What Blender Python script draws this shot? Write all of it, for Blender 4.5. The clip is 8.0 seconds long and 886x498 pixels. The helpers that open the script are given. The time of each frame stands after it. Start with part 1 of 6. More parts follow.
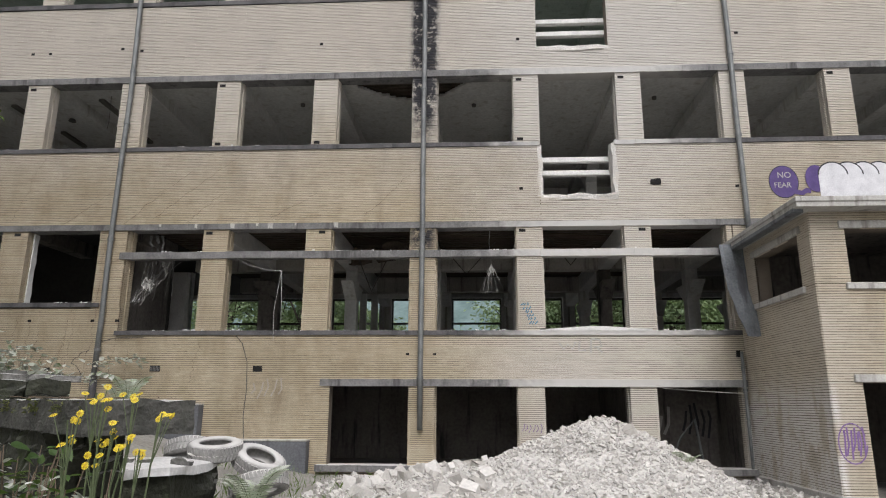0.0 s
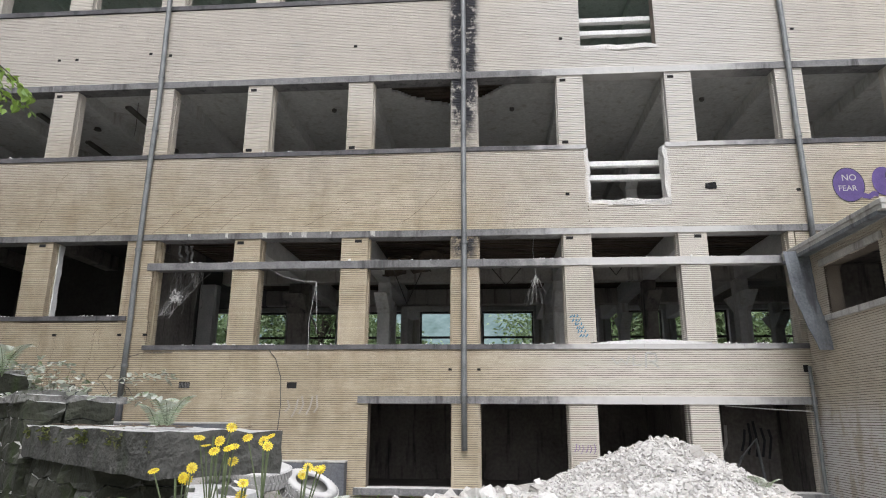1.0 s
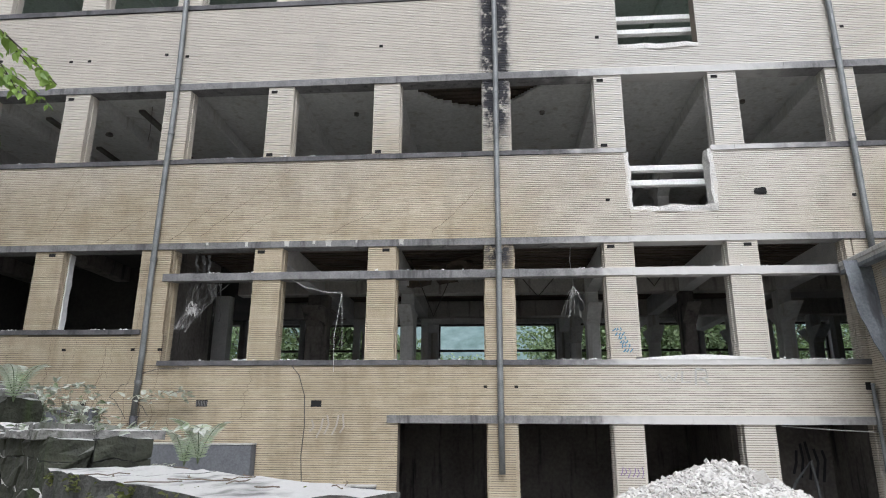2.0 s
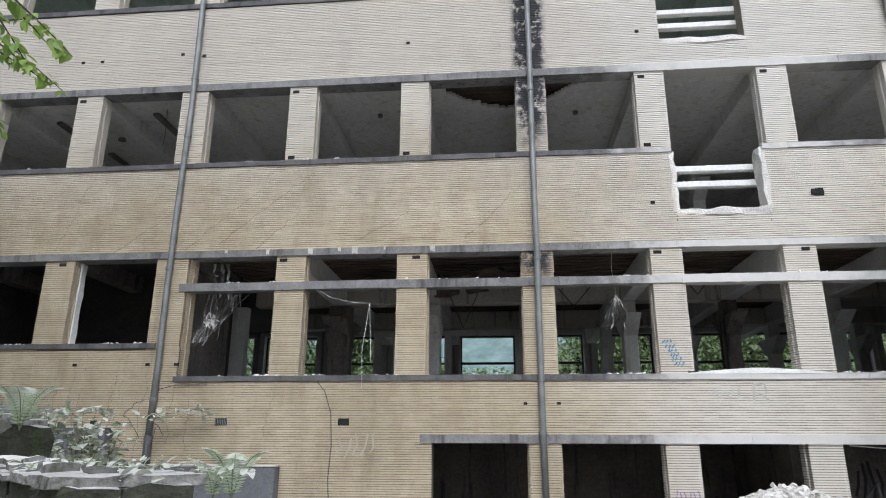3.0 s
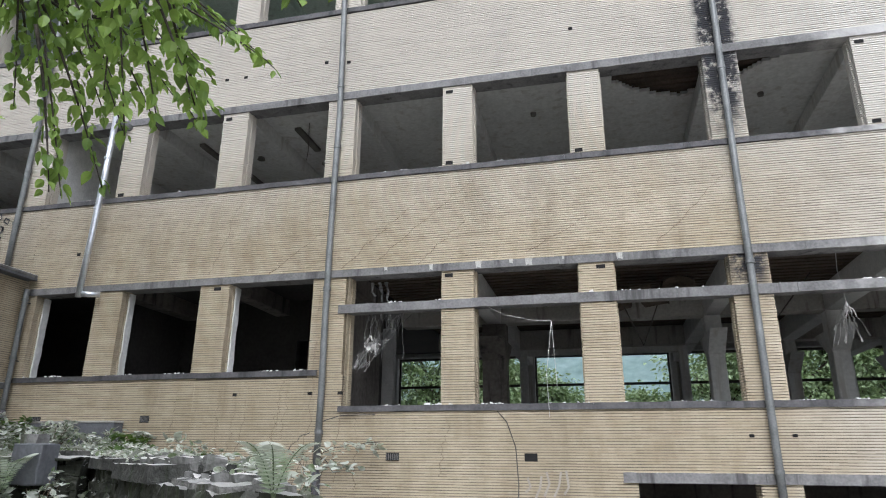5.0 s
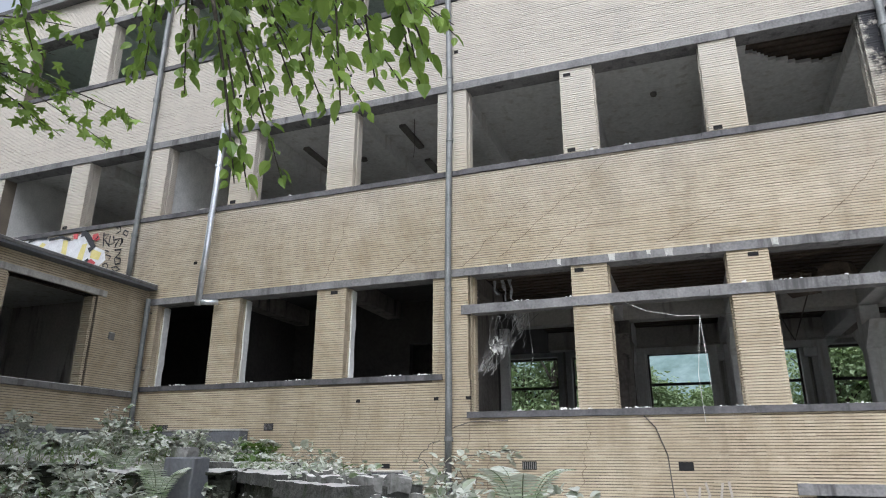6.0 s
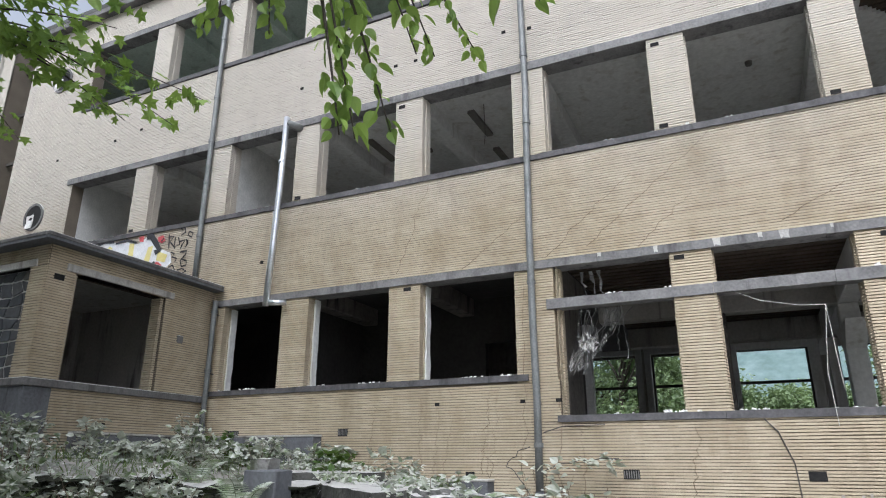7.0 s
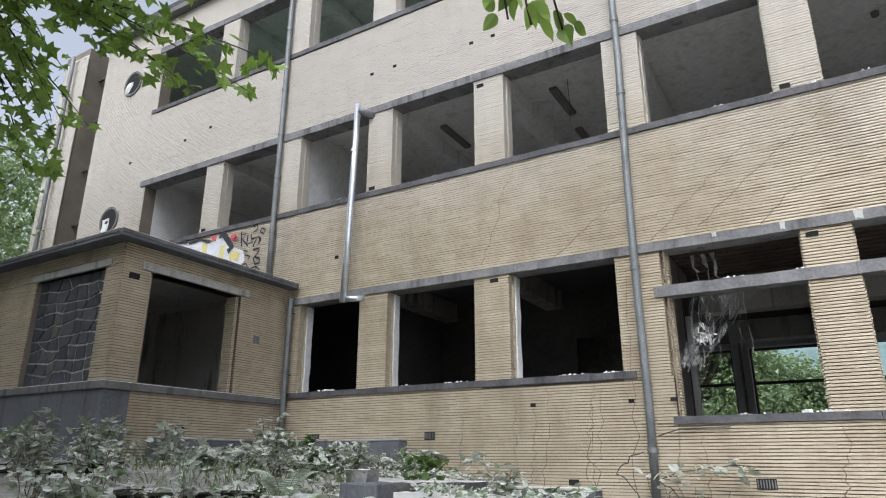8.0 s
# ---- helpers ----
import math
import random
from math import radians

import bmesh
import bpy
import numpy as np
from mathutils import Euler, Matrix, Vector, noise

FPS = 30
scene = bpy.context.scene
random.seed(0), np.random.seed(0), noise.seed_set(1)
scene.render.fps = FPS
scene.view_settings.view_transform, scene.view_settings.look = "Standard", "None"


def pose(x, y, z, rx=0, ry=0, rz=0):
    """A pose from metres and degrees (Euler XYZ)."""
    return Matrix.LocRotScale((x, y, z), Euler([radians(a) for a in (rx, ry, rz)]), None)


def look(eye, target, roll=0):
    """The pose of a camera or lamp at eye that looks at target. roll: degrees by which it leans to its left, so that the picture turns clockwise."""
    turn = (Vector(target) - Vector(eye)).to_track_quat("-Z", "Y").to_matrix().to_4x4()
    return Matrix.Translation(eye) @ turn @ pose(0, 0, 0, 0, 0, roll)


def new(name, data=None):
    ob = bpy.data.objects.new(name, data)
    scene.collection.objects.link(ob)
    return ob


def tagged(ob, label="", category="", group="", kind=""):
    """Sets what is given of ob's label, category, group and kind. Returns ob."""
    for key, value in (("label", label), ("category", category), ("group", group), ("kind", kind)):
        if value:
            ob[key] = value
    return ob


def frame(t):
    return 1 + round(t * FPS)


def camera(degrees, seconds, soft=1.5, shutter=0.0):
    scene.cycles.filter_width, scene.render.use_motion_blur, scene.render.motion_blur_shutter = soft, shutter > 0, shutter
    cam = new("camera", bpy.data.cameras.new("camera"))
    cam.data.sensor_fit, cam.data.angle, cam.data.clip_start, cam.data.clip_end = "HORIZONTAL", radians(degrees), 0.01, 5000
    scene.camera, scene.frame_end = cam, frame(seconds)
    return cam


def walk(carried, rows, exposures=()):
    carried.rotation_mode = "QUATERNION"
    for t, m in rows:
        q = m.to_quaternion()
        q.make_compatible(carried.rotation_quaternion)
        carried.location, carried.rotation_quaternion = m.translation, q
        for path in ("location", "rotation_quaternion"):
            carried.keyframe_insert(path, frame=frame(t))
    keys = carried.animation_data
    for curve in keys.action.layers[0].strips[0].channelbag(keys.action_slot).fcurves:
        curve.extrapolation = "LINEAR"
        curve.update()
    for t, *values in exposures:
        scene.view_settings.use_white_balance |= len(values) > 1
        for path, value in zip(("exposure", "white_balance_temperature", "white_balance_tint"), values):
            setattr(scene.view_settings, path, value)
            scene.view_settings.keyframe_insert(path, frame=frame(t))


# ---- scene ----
cam = camera(68.5, 8.0, 1.1)
PATH = [
    (0, (-0.017, 0.81, 1.622), (-0.126, 2.753, 2.086), 0.3),
    (0.5, (-0.324, 1.08, 1.64), (-0.455, 3.016, 2.127), 0.4),
    (1, (-0.617, 1.437, 1.688), (-0.765, 3.367, 2.193), 0.3),
    (1.5, (-0.929, 1.753, 1.766), (-1.083, 3.678, 2.287), 0.3),
    (3, (-1.726, 2.753, 1.952), (-1.902, 4.662, 2.523), 0.2),
    (3.5, (-2.014, 3.063, 2.053), (-2.241, 4.963, 2.635), 0.3),
    (4, (-2.336, 3.339, 2.107), (-2.635, 5.224, 2.704), 0.5),
    (4.5, (-2.765, 3.579, 2.157), (-3.125, 5.449, 2.77), 0.5),
    (6, (-4.167, 4.078, 2.334), (-4.829, 5.862, 2.951), 0.2),
    (6.5, (-4.492, 4.328, 2.369), (-5.238, 6.077, 2.99), 0.3),
    (7, (-4.822, 4.603, 2.428), (-5.629, 6.325, 3.046), 0.1),
    (7.5, (-5.176, 4.865, 2.471), (-6.069, 6.544, 3.089), 0.2),
    (8, (-5.532, 5.123, 2.511), (-6.501, 6.76, 3.127), 0.1),
]
EXPOSURE = 0.53
walk(cam, [(t, look(eye, target, roll)) for t, eye, target, roll in PATH], [(0, EXPOSURE - 0.4, 6250, 13), (0.5, EXPOSURE - 0.22, 6150, 13), (1.5, EXPOSURE - 0.08, 5950, 12), (3, EXPOSURE - 0.06, 5800, 11), (4, EXPOSURE, 5800, 11), (8, EXPOSURE + 0.24, 5800, 11)])

# ---- world and sun: a bright overcast day ----
SUN_EL, SUN_AZ = 50.0, 173.0
world = bpy.data.worlds.new("overcast_sky")
scene.world = world
world.use_nodes = True
wn = world.node_tree.nodes
wl = world.node_tree.links
sky = wn.new("ShaderNodeTexSky")
sky.sky_type = 'NISHITA'
sky.sun_disc = False
sky.sun_elevation = radians(SUN_EL)
sky.sun_rotation = radians(SUN_AZ)
sky.air_density, sky.dust_density, sky.ozone_density = 1.0, 6.0, 0.6
soft_sky = wn.new("ShaderNodeHueSaturation")
soft_sky.inputs["Saturation"].default_value = 0.25
wl.new(sky.outputs[0], soft_sky.inputs["Color"])
wl.new(soft_sky.outputs[0], wn["Background"].inputs["Color"])
wn["Background"].inputs["Strength"].default_value = 0.15
sun_data = bpy.data.lights.new("sun", 'SUN')
sun_data.energy, sun_data.angle, sun_data.color = 0.72, radians(40), (1.0, 0.97, 0.92)
sun = new("sun", sun_data)
az = radians(SUN_AZ)
sun.matrix_world = look((20 * math.sin(az), 20 * math.cos(az), 20 * math.tan(radians(SUN_EL))), (0, 0, 0))

# ---- materials ----
def node_mat(name):
    m = bpy.data.materials.new(name)
    m.use_nodes = True
    return m, m.node_tree.nodes, m.node_tree.links, m.node_tree.nodes["Principled BSDF"]


def ramp(ns, ls, source, stops):
    r = ns.new("ShaderNodeValToRGB")
    while len(r.color_ramp.elements) < len(stops):
        r.color_ramp.elements.new(0.5)
    for e, (p, c) in zip(r.color_ramp.elements, stops):
        e.position = p
        e.color = (*c, 1) if len(c) == 3 else c
    ls.new(source, r.inputs[0])
    return r.outputs[0]


def noise_tex(ns, ls, coords, scale, detail=4.0, rough=0.55, stretch=None):
    n = ns.new("ShaderNodeTexNoise")
    n.inputs["Scale"].default_value, n.inputs["Detail"].default_value, n.inputs["Roughness"].default_value = scale, detail, rough
    if stretch:
        mp = ns.new("ShaderNodeMapping")
        mp.inputs["Scale"].default_value = stretch
        ls.new(coords, mp.inputs[0])
        coords = mp.outputs[0]
    ls.new(coords, n.inputs["Vector"])
    return n.outputs[0]


def mixed(ns, ls, fac, a, b, mode='MIX'):
    x = ns.new("ShaderNodeMix")
    x.data_type, x.blend_type = 'RGBA', mode
    for k, v in ((0, fac), (6, a), (7, b)):
        if isinstance(v, (int, float)):
            x.inputs[k].default_value = v
        elif isinstance(v, tuple):
            x.inputs[k].default_value = (*v, 1)
        else:
            ls.new(v, x.inputs[k])
    return x.outputs[2]


def calc(ns, ls, op, a, b=0.0, clamp=False):
    x = ns.new("ShaderNodeMath")
    x.operation, x.use_clamp = op, clamp
    for k, v in ((0, a), (1, b)):
        if isinstance(v, (int, float)):
            x.inputs[k].default_value = v
        else:
            ls.new(v, x.inputs[k])
    return x.outputs[0]


def span(ns, ls, value, lo, hi):
    x = ns.new("ShaderNodeMapRange")
    x.interpolation_type = 'SMOOTHSTEP'
    x.inputs[1].default_value, x.inputs[2].default_value = lo, hi
    ls.new(value, x.inputs[0])
    return x.outputs[0]


def bump(ns, ls, height, strength, dist, bsdf):
    b = ns.new("ShaderNodeBump")
    b.inputs["Strength"].default_value, b.inputs["Distance"].default_value = strength, dist
    ls.new(height, b.inputs["Height"])
    ls.new(b.outputs[0], bsdf.inputs["Normal"])


def plain(name, dark, light, rough=0.85, scale=3.0, fine=40.0, metal=0.0, relief=0.3, dist=0.01, streak=None, dust=0.0, island=False, tip=False):
    """Two-scale mottled surface; streak: dark runs down the face; dust: pale dust on faces that look up."""
    m, ns, ls, b = node_mat(name)
    geo = ns.new("ShaderNodeNewGeometry")
    pos = geo.outputs["Position"]
    big = noise_tex(ns, ls, pos, scale, 5)
    small = noise_tex(ns, ls, pos, fine, 3)
    col = ramp(ns, ls, big, [(0.3, dark), (0.7, light)])
    col = mixed(ns, ls, 0.35, col, ramp(ns, ls, small, [(0.3, tuple(c * 0.6 for c in dark)), (0.7, light)]))
    if island:
        tone = ramp(ns, ls, geo.outputs["Random Per Island"], [(0.0, (0.82, 0.82, 0.82)), (1.0, (1.1, 1.1, 1.1))])
        col = mixed(ns, ls, 1.0, col, tone, 'MULTIPLY')
    if streak:
        run = noise_tex(ns, ls, pos, 5.0, 4, 0.6, (1.0, 1.0, 0.12))
        col = mixed(ns, ls, span(ns, ls, run, 0.52, 0.72), col, streak)
    if dust:
        sep = ns.new("ShaderNodeSeparateXYZ")
        ls.new(geo.outputs["Normal"], sep.inputs[0])
        up = calc(ns, ls, 'MULTIPLY', span(ns, ls, sep.outputs[2], 0.2, 0.8), dust)
        up = calc(ns, ls, 'MULTIPLY', up, span(ns, ls, big, 0.22, 0.5))
        col = mixed(ns, ls, up, col, (0.62, 0.61, 0.58))
    if tip:
        sx = ns.new("ShaderNodeSeparateXYZ")
        ls.new(pos, sx.inputs[0])
        wob = calc(ns, ls, 'MULTIPLY', calc(ns, ls, 'SUBTRACT', big, 0.5), 2.0)
        off = calc(ns, ls, 'ABSOLUTE', calc(ns, ls, 'SUBTRACT', calc(ns, ls, 'ADD', sx.outputs[0], wob), 2.4))
        pale = calc(ns, ls, 'SUBTRACT', 1.0, span(ns, ls, off, 0.9, 2.6))
        col = mixed(ns, ls, calc(ns, ls, 'MULTIPLY', pale, 0.75), col, (0.56, 0.545, 0.515))
    ls.new(col, b.inputs["Base Color"])
    b.inputs["Roughness"].default_value, b.inputs["Metallic"].default_value = rough, metal
    bump(ns, ls, small, relief, dist, b)
    return m


def brick_material(name, single=False):
    """Buff facing brick: a tint for each brick, grime, white dust where rubble was tipped, soot along one pipe."""
    m, ns, ls, b = node_mat(name)
    geo = ns.new("ShaderNodeNewGeometry")
    pos = geo.outputs["Position"]
    sep = ns.new("ShaderNodeSeparateXYZ")
    ls.new(pos, sep.inputs[0])
    x, z = sep.outputs[0], sep.outputs[2]
    if single:
        rnd = ns.new("ShaderNodeObjectInfo").outputs["Random"]
    else:
        rnd = geo.outputs["Random Per Island"]
    col = ramp(ns, ls, rnd, [(0.0, (0.455, 0.39, 0.285)), (0.3, (0.48, 0.415, 0.308)), (0.75, (0.495, 0.43, 0.322)), (1.0, (0.52, 0.455, 0.345))])
    big = noise_tex(ns, ls, pos, 0.55, 5, 0.6)
    col = mixed(ns, ls, 0.6, col, ramp(ns, ls, big, [(0.3, (0.72, 0.68, 0.6)), (0.7, (1.08, 1.06, 1.03))]), 'MULTIPLY')
    runs = noise_tex(ns, ls, pos, 2.2, 5, 0.65, (1.0, 1.0, 0.18))
    col = mixed(ns, ls, calc(ns, ls, 'MULTIPLY', span(ns, ls, runs, 0.5, 0.8), 0.5), col, (0.22, 0.18, 0.12))
    smear = noise_tex(ns, ls, pos, 3.5, 6, 0.7, (1.0, 1.0, 0.5))
    col = mixed(ns, ls, 0.55, col, ramp(ns, ls, smear, [(0.32, (0.74, 0.7, 0.64)), (0.5, (1.0, 1.0, 1.0)), (0.68, (1.12, 1.14, 1.16))]), 'MULTIPLY')
    fine = noise_tex(ns, ls, pos, 60, 3)
    col = mixed(ns, ls, 0.25, col, ramp(ns, ls, fine, [(0.3, (0.5, 0.48, 0.45)), (0.7, (1.1, 1.1, 1.1))]), 'MULTIPLY')
    # pale dust round the tipping slot
    wob = calc(ns, ls, 'MULTIPLY', calc(ns, ls, 'SUBTRACT', noise_tex(ns, ls, pos, 1.1, 4), 0.5), 2.2)
    off = calc(ns, ls, 'ABSOLUTE', calc(ns, ls, 'SUBTRACT', calc(ns, ls, 'ADD', x, wob), 2.6))
    d = calc(ns, ls, 'SUBTRACT', 1.0, span(ns, ls, off, 0.6, 4.2))
    d = calc(ns, ls, 'MULTIPLY', d, 0.68)
    col = mixed(ns, ls, d, col, (0.60, 0.575, 0.53))
    # upper storeys are paler and greyer
    up = calc(ns, ls, 'MULTIPLY', span(ns, ls, calc(ns, ls, 'ADD', z, wob), 5.0, 8.5), 0.6)
    col = mixed(ns, ls, up, col, (0.585, 0.565, 0.53))
    # soot
    patch = noise_tex(ns, ls, pos, 4.5, 7, 0.75)
    near = calc(ns, ls, 'SUBTRACT', 1.0, span(ns, ls, calc(ns, ls, 'ABSOLUTE', calc(ns, ls, 'SUBTRACT', x, -1.13)), 0.08, 0.38))
    low = calc(ns, ls, 'MULTIPLY', span(ns, ls, z, 4.2, 5.0), calc(ns, ls, 'SUBTRACT', 0.62, span(ns, ls, z, 5.05, 5.3)))
    high = calc(ns, ls, 'MAXIMUM', span(ns, ls, z, 6.3, 8.6), low)
    s = calc(ns, ls, 'MULTIPLY', near, calc(ns, ls, 'MULTIPLY', high, span(ns, ls, patch, 0.36, 0.56)))
    col = mixed(ns, ls, calc(ns, ls, 'MULTIPLY', s, 2.2, True), col, (0.035, 0.035, 0.04))
    # whitewash daubed low on the porch wall
    daub = noise_tex(ns, ls, pos, 3.4, 4, 0.6, (1.0, 1.3, 0.45))
    there = calc(ns, ls, 'MULTIPLY', span(ns, ls, x, 4.8, 4.9), calc(ns, ls, 'SUBTRACT', 1.0, span(ns, ls, z, 1.55, 2.2)))
    there = calc(ns, ls, 'MULTIPLY', there, calc(ns, ls, 'SUBTRACT', 1.0, span(ns, ls, x, 4.96, 5.05)))
    col = mixed(ns, ls, calc(ns, ls, 'MULTIPLY', calc(ns, ls, 'MULTIPLY', there, span(ns, ls, daub, 0.4, 0.54)), 0.85), col, (0.68, 0.66, 0.63))
    ls.new(col, b.inputs["Base Color"])
    b.inputs["Roughness"].default_value = 0.9
    bump(ns, ls, fine, 0.35, 0.006, b)
    return m


def leaf_material(name, dark, light, dust=0.0):
    m, ns, ls, b = node_mat(name)
    geo = ns.new("ShaderNodeNewGeometry")
    col = ramp(ns, ls, geo.outputs["Random Per Island"], [(0.0, dark), (1.0, light)])
    patch = noise_tex(ns, ls, geo.outputs["Position"], 3.0, 3)
    col = mixed(ns, ls, 0.5, col, ramp(ns, ls, patch, [(0.3, dark), (0.7, light)]))
    if dust:
        sep = ns.new("ShaderNodeSeparateXYZ")
        ls.new(geo.outputs["Normal"], sep.inputs[0])
        up = calc(ns, ls, 'MULTIPLY', calc(ns, ls, 'ABSOLUTE', sep.outputs[2]), dust)
        grains = noise_tex(ns, ls, geo.outputs["Position"], 11.0, 3)
        col = mixed(ns, ls, calc(ns, ls, 'MULTIPLY', up, span(ns, ls, grains, 0.34, 0.54)), col, (0.62, 0.62, 0.59))
    ls.new(col, b.inputs["Base Color"])
    b.inputs["Roughness"].default_value = 0.5
    glow = ns.new("ShaderNodeBsdfTranslucent")
    ls.new(mixed(ns, ls, 0.3, col, (0.35, 0.5, 0.06)), glow.inputs["Color"])
    mx = ns.new("ShaderNodeMixShader")
    mx.inputs[0].default_value = 0.4 * (1 - 0.6 * dust)
    ls.new(b.outputs[0], mx.inputs[1])
    ls.new(glow.outputs[0], mx.inputs[2])
    ls.new(mx.outputs[0], ns["Material Output"].inputs["Surface"])
    return m


BRICK = brick_material("buff_brick")
BRICK_ONE = brick_material("buff_brick_single", True)
MORTAR = plain("raked_mortar", (0.132, 0.11, 0.084), (0.22, 0.184, 0.143), 0.95, 2.0, 60)
BLUESTONE = plain("bluestone", (0.08, 0.078, 0.077), (0.185, 0.18, 0.175), 0.82, 2.5, 30, streak=(0.06, 0.058, 0.056), dust=0.8)
BAND_STONE = plain("bluestone_band", (0.09, 0.088, 0.087), (0.23, 0.225, 0.22), 0.82, 3.5, 30, streak=(0.055, 0.053, 0.052), dust=0.9, tip=True)
SILL_STONE = plain("dark_bluestone_sill", (0.045, 0.044, 0.046), (0.125, 0.12, 0.122), 0.8, 3.5, 30, streak=(0.035, 0.034, 0.036), dust=0.9, tip=True)
RENDER_GREY = plain("grey_cement_render", (0.075, 0.079, 0.087), (0.165, 0.17, 0.18), 0.85, 1.2, 30, streak=(0.08, 0.08, 0.085))
COPING = plain("pale_coping", (0.33, 0.32, 0.30), (0.52, 0.51, 0.475), 0.88, 2.5, 40, streak=(0.2, 0.19, 0.17))
CONCRETE = plain("interior_concrete", (0.36, 0.345, 0.315), (0.54, 0.52, 0.475), 0.9, 1.0, 20, streak=(0.17, 0.155, 0.14))
PLASTER = plain("old_white_plaster", (0.55, 0.55, 0.53), (0.72, 0.72, 0.69), 0.9, 0.8, 14, streak=(0.45, 0.43, 0.39))
# dark and near-black base colours for inner walls and ceilings
DARK_PLASTER = plain("dark_streaked_plaster", (0.07, 0.063, 0.056), (0.22, 0.2, 0.18), 0.92, 0.9, 14, streak=(0.03, 0.03, 0.03))
NEAR_BLACK = plain("near_black_wall", (0.012, 0.011, 0.01), (0.05, 0.046, 0.042), 0.95, 0.9, 14)
LATH = plain("dark_lath", (0.05, 0.038, 0.028), (0.13, 0.10, 0.075), 0.9, 2.0, 25)
# unseen upper floors are made pale to bounce light onto the ceilings
BOUNCE_FLOOR = plain("pale_bounce_floor", (0.28, 0.27, 0.25), (0.46, 0.45, 0.42), 0.95, 1.2, 25)
FLOORING = plain("dirty_floor", (0.10, 0.09, 0.08), (0.2, 0.185, 0.165), 0.9, 1.5, 25)
ZINC = plain("weathered_zinc_pipe", (0.12, 0.127, 0.125), (0.235, 0.243, 0.238), 0.55, 4.0, 40, metal=0.35, relief=0.1)
BRIGHT_ZINC = plain("bright_zinc_pipe", (0.55, 0.57, 0.6), (0.75, 0.77, 0.8), 0.32, 5, 40, metal=0.85, relief=0.1)
IRON = plain("cast_iron_pipe", (0.03, 0.03, 0.035), (0.08, 0.08, 0.085), 0.6, 5, 40)
PALE_PAINT = plain("pale_paint", (0.55, 0.55, 0.53), (0.75, 0.74, 0.71), 0.8, 4, 30)
GREEN_PAINT = plain("pale_green_paint", (0.36, 0.45, 0.39), (0.54, 0.62, 0.55), 0.85, 1.0, 20, streak=(0.3, 0.35, 0.3))
DARK_FRAME = plain("dark_window_frame", (0.035, 0.03, 0.027), (0.08, 0.07, 0.06), 0.6, 4, 40)
RUBBLE = plain("pale_rubble", (0.45, 0.432, 0.398), (0.65, 0.63, 0.592), 0.95, 5.0, 40, relief=0.5, island=True)
RUBBLE_DUST = plain("rubble_dust", (0.5, 0.485, 0.45), (0.68, 0.66, 0.62), 0.97, 2.5, 30, relief=0.8, dist=0.03)
EARTH = plain("gravelly_earth", (0.17, 0.16, 0.135), (0.44, 0.42, 0.385), 0.97, 0.8, 18, relief=0.8, dist=0.04)
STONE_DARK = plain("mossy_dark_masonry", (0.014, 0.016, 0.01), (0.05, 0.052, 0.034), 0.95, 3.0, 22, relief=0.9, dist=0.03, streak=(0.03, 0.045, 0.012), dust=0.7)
CAP = plain("weathered_concrete_cap", (0.025, 0.026, 0.022), (0.11, 0.108, 0.096), 0.92, 4.0, 26, relief=0.9, dist=0.03, streak=(0.022, 0.032, 0.012), dust=0.85)
PALE_ROCK = plain("dusty_pale_rock", (0.05, 0.052, 0.042), (0.27, 0.265, 0.25), 0.93, 3.0, 25, relief=0.9, dist=0.02, streak=(0.06, 0.07, 0.04), dust=1.0)
DUST_TOP = plain("white_mortar_dust", (0.5, 0.495, 0.48), (0.72, 0.71, 0.69), 0.97, 2.5, 30, relief=0.6, dist=0.01)
SLAB = plain("dust_strewn_slab", (0.05, 0.05, 0.044), (0.36, 0.352, 0.33), 0.95, 7.0, 30, relief=0.9, dist=0.03, streak=(0.05, 0.055, 0.03), dust=0.6)
TYRE = plain("dusty_tyre_rubber", (0.16, 0.16, 0.155), (0.42, 0.41, 0.39), 0.8, 3, 30, dust=0.8)
POINTING = plain("pale_pointing", (0.36, 0.355, 0.34), (0.52, 0.51, 0.49), 0.9, 5, 40)
ROOFING = plain("dark_roof_felt", (0.04, 0.042, 0.04), (0.09, 0.09, 0.085), 0.9, 2, 30)
SHEET = plain("old_bitumen_sheet", (0.06, 0.068, 0.075), (0.2, 0.215, 0.225), 0.75, 2.5, 30, streak=(0.06, 0.06, 0.065))
NET = plain("dusty_grey_netting", (0.09, 0.088, 0.085), (0.26, 0.255, 0.245), 0.95, 8, 40)
FABRIC = plain("dusty_white_fibre", (0.45, 0.44, 0.42), (0.68, 0.67, 0.64), 0.95, 5, 40)
CABLE = plain("old_cable", (0.05, 0.045, 0.04), (0.11, 0.10, 0.09), 0.7, 5, 40)
TWIG = plain("dry_creeper_stem", (0.10, 0.075, 0.05), (0.2, 0.15, 0.105), 0.9, 6, 50)
BARK = plain("dark_bark", (0.035, 0.028, 0.022), (0.09, 0.075, 0.06), 0.92, 5, 40, relief=0.7, dist=0.02)
LEAF = leaf_material("lime_leaf", (0.08, 0.16, 0.03), (0.33, 0.47, 0.1))
# distance haze is put into this paler, greyer leaf colour
LEAF_FAR = leaf_material("hazed_leaf", (0.11, 0.165, 0.085), (0.3, 0.38, 0.21))
# darker copy of the leaf, with shade put into its colour
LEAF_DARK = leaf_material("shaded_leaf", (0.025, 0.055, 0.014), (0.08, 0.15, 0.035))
LEAF_DUSTY = leaf_material("dust_covered_leaf", (0.06, 0.095, 0.04), (0.19, 0.25, 0.12), 0.95)
FERN_LEAF = leaf_material("fern_frond", (0.16, 0.23, 0.11), (0.38, 0.46, 0.3), 0.8)
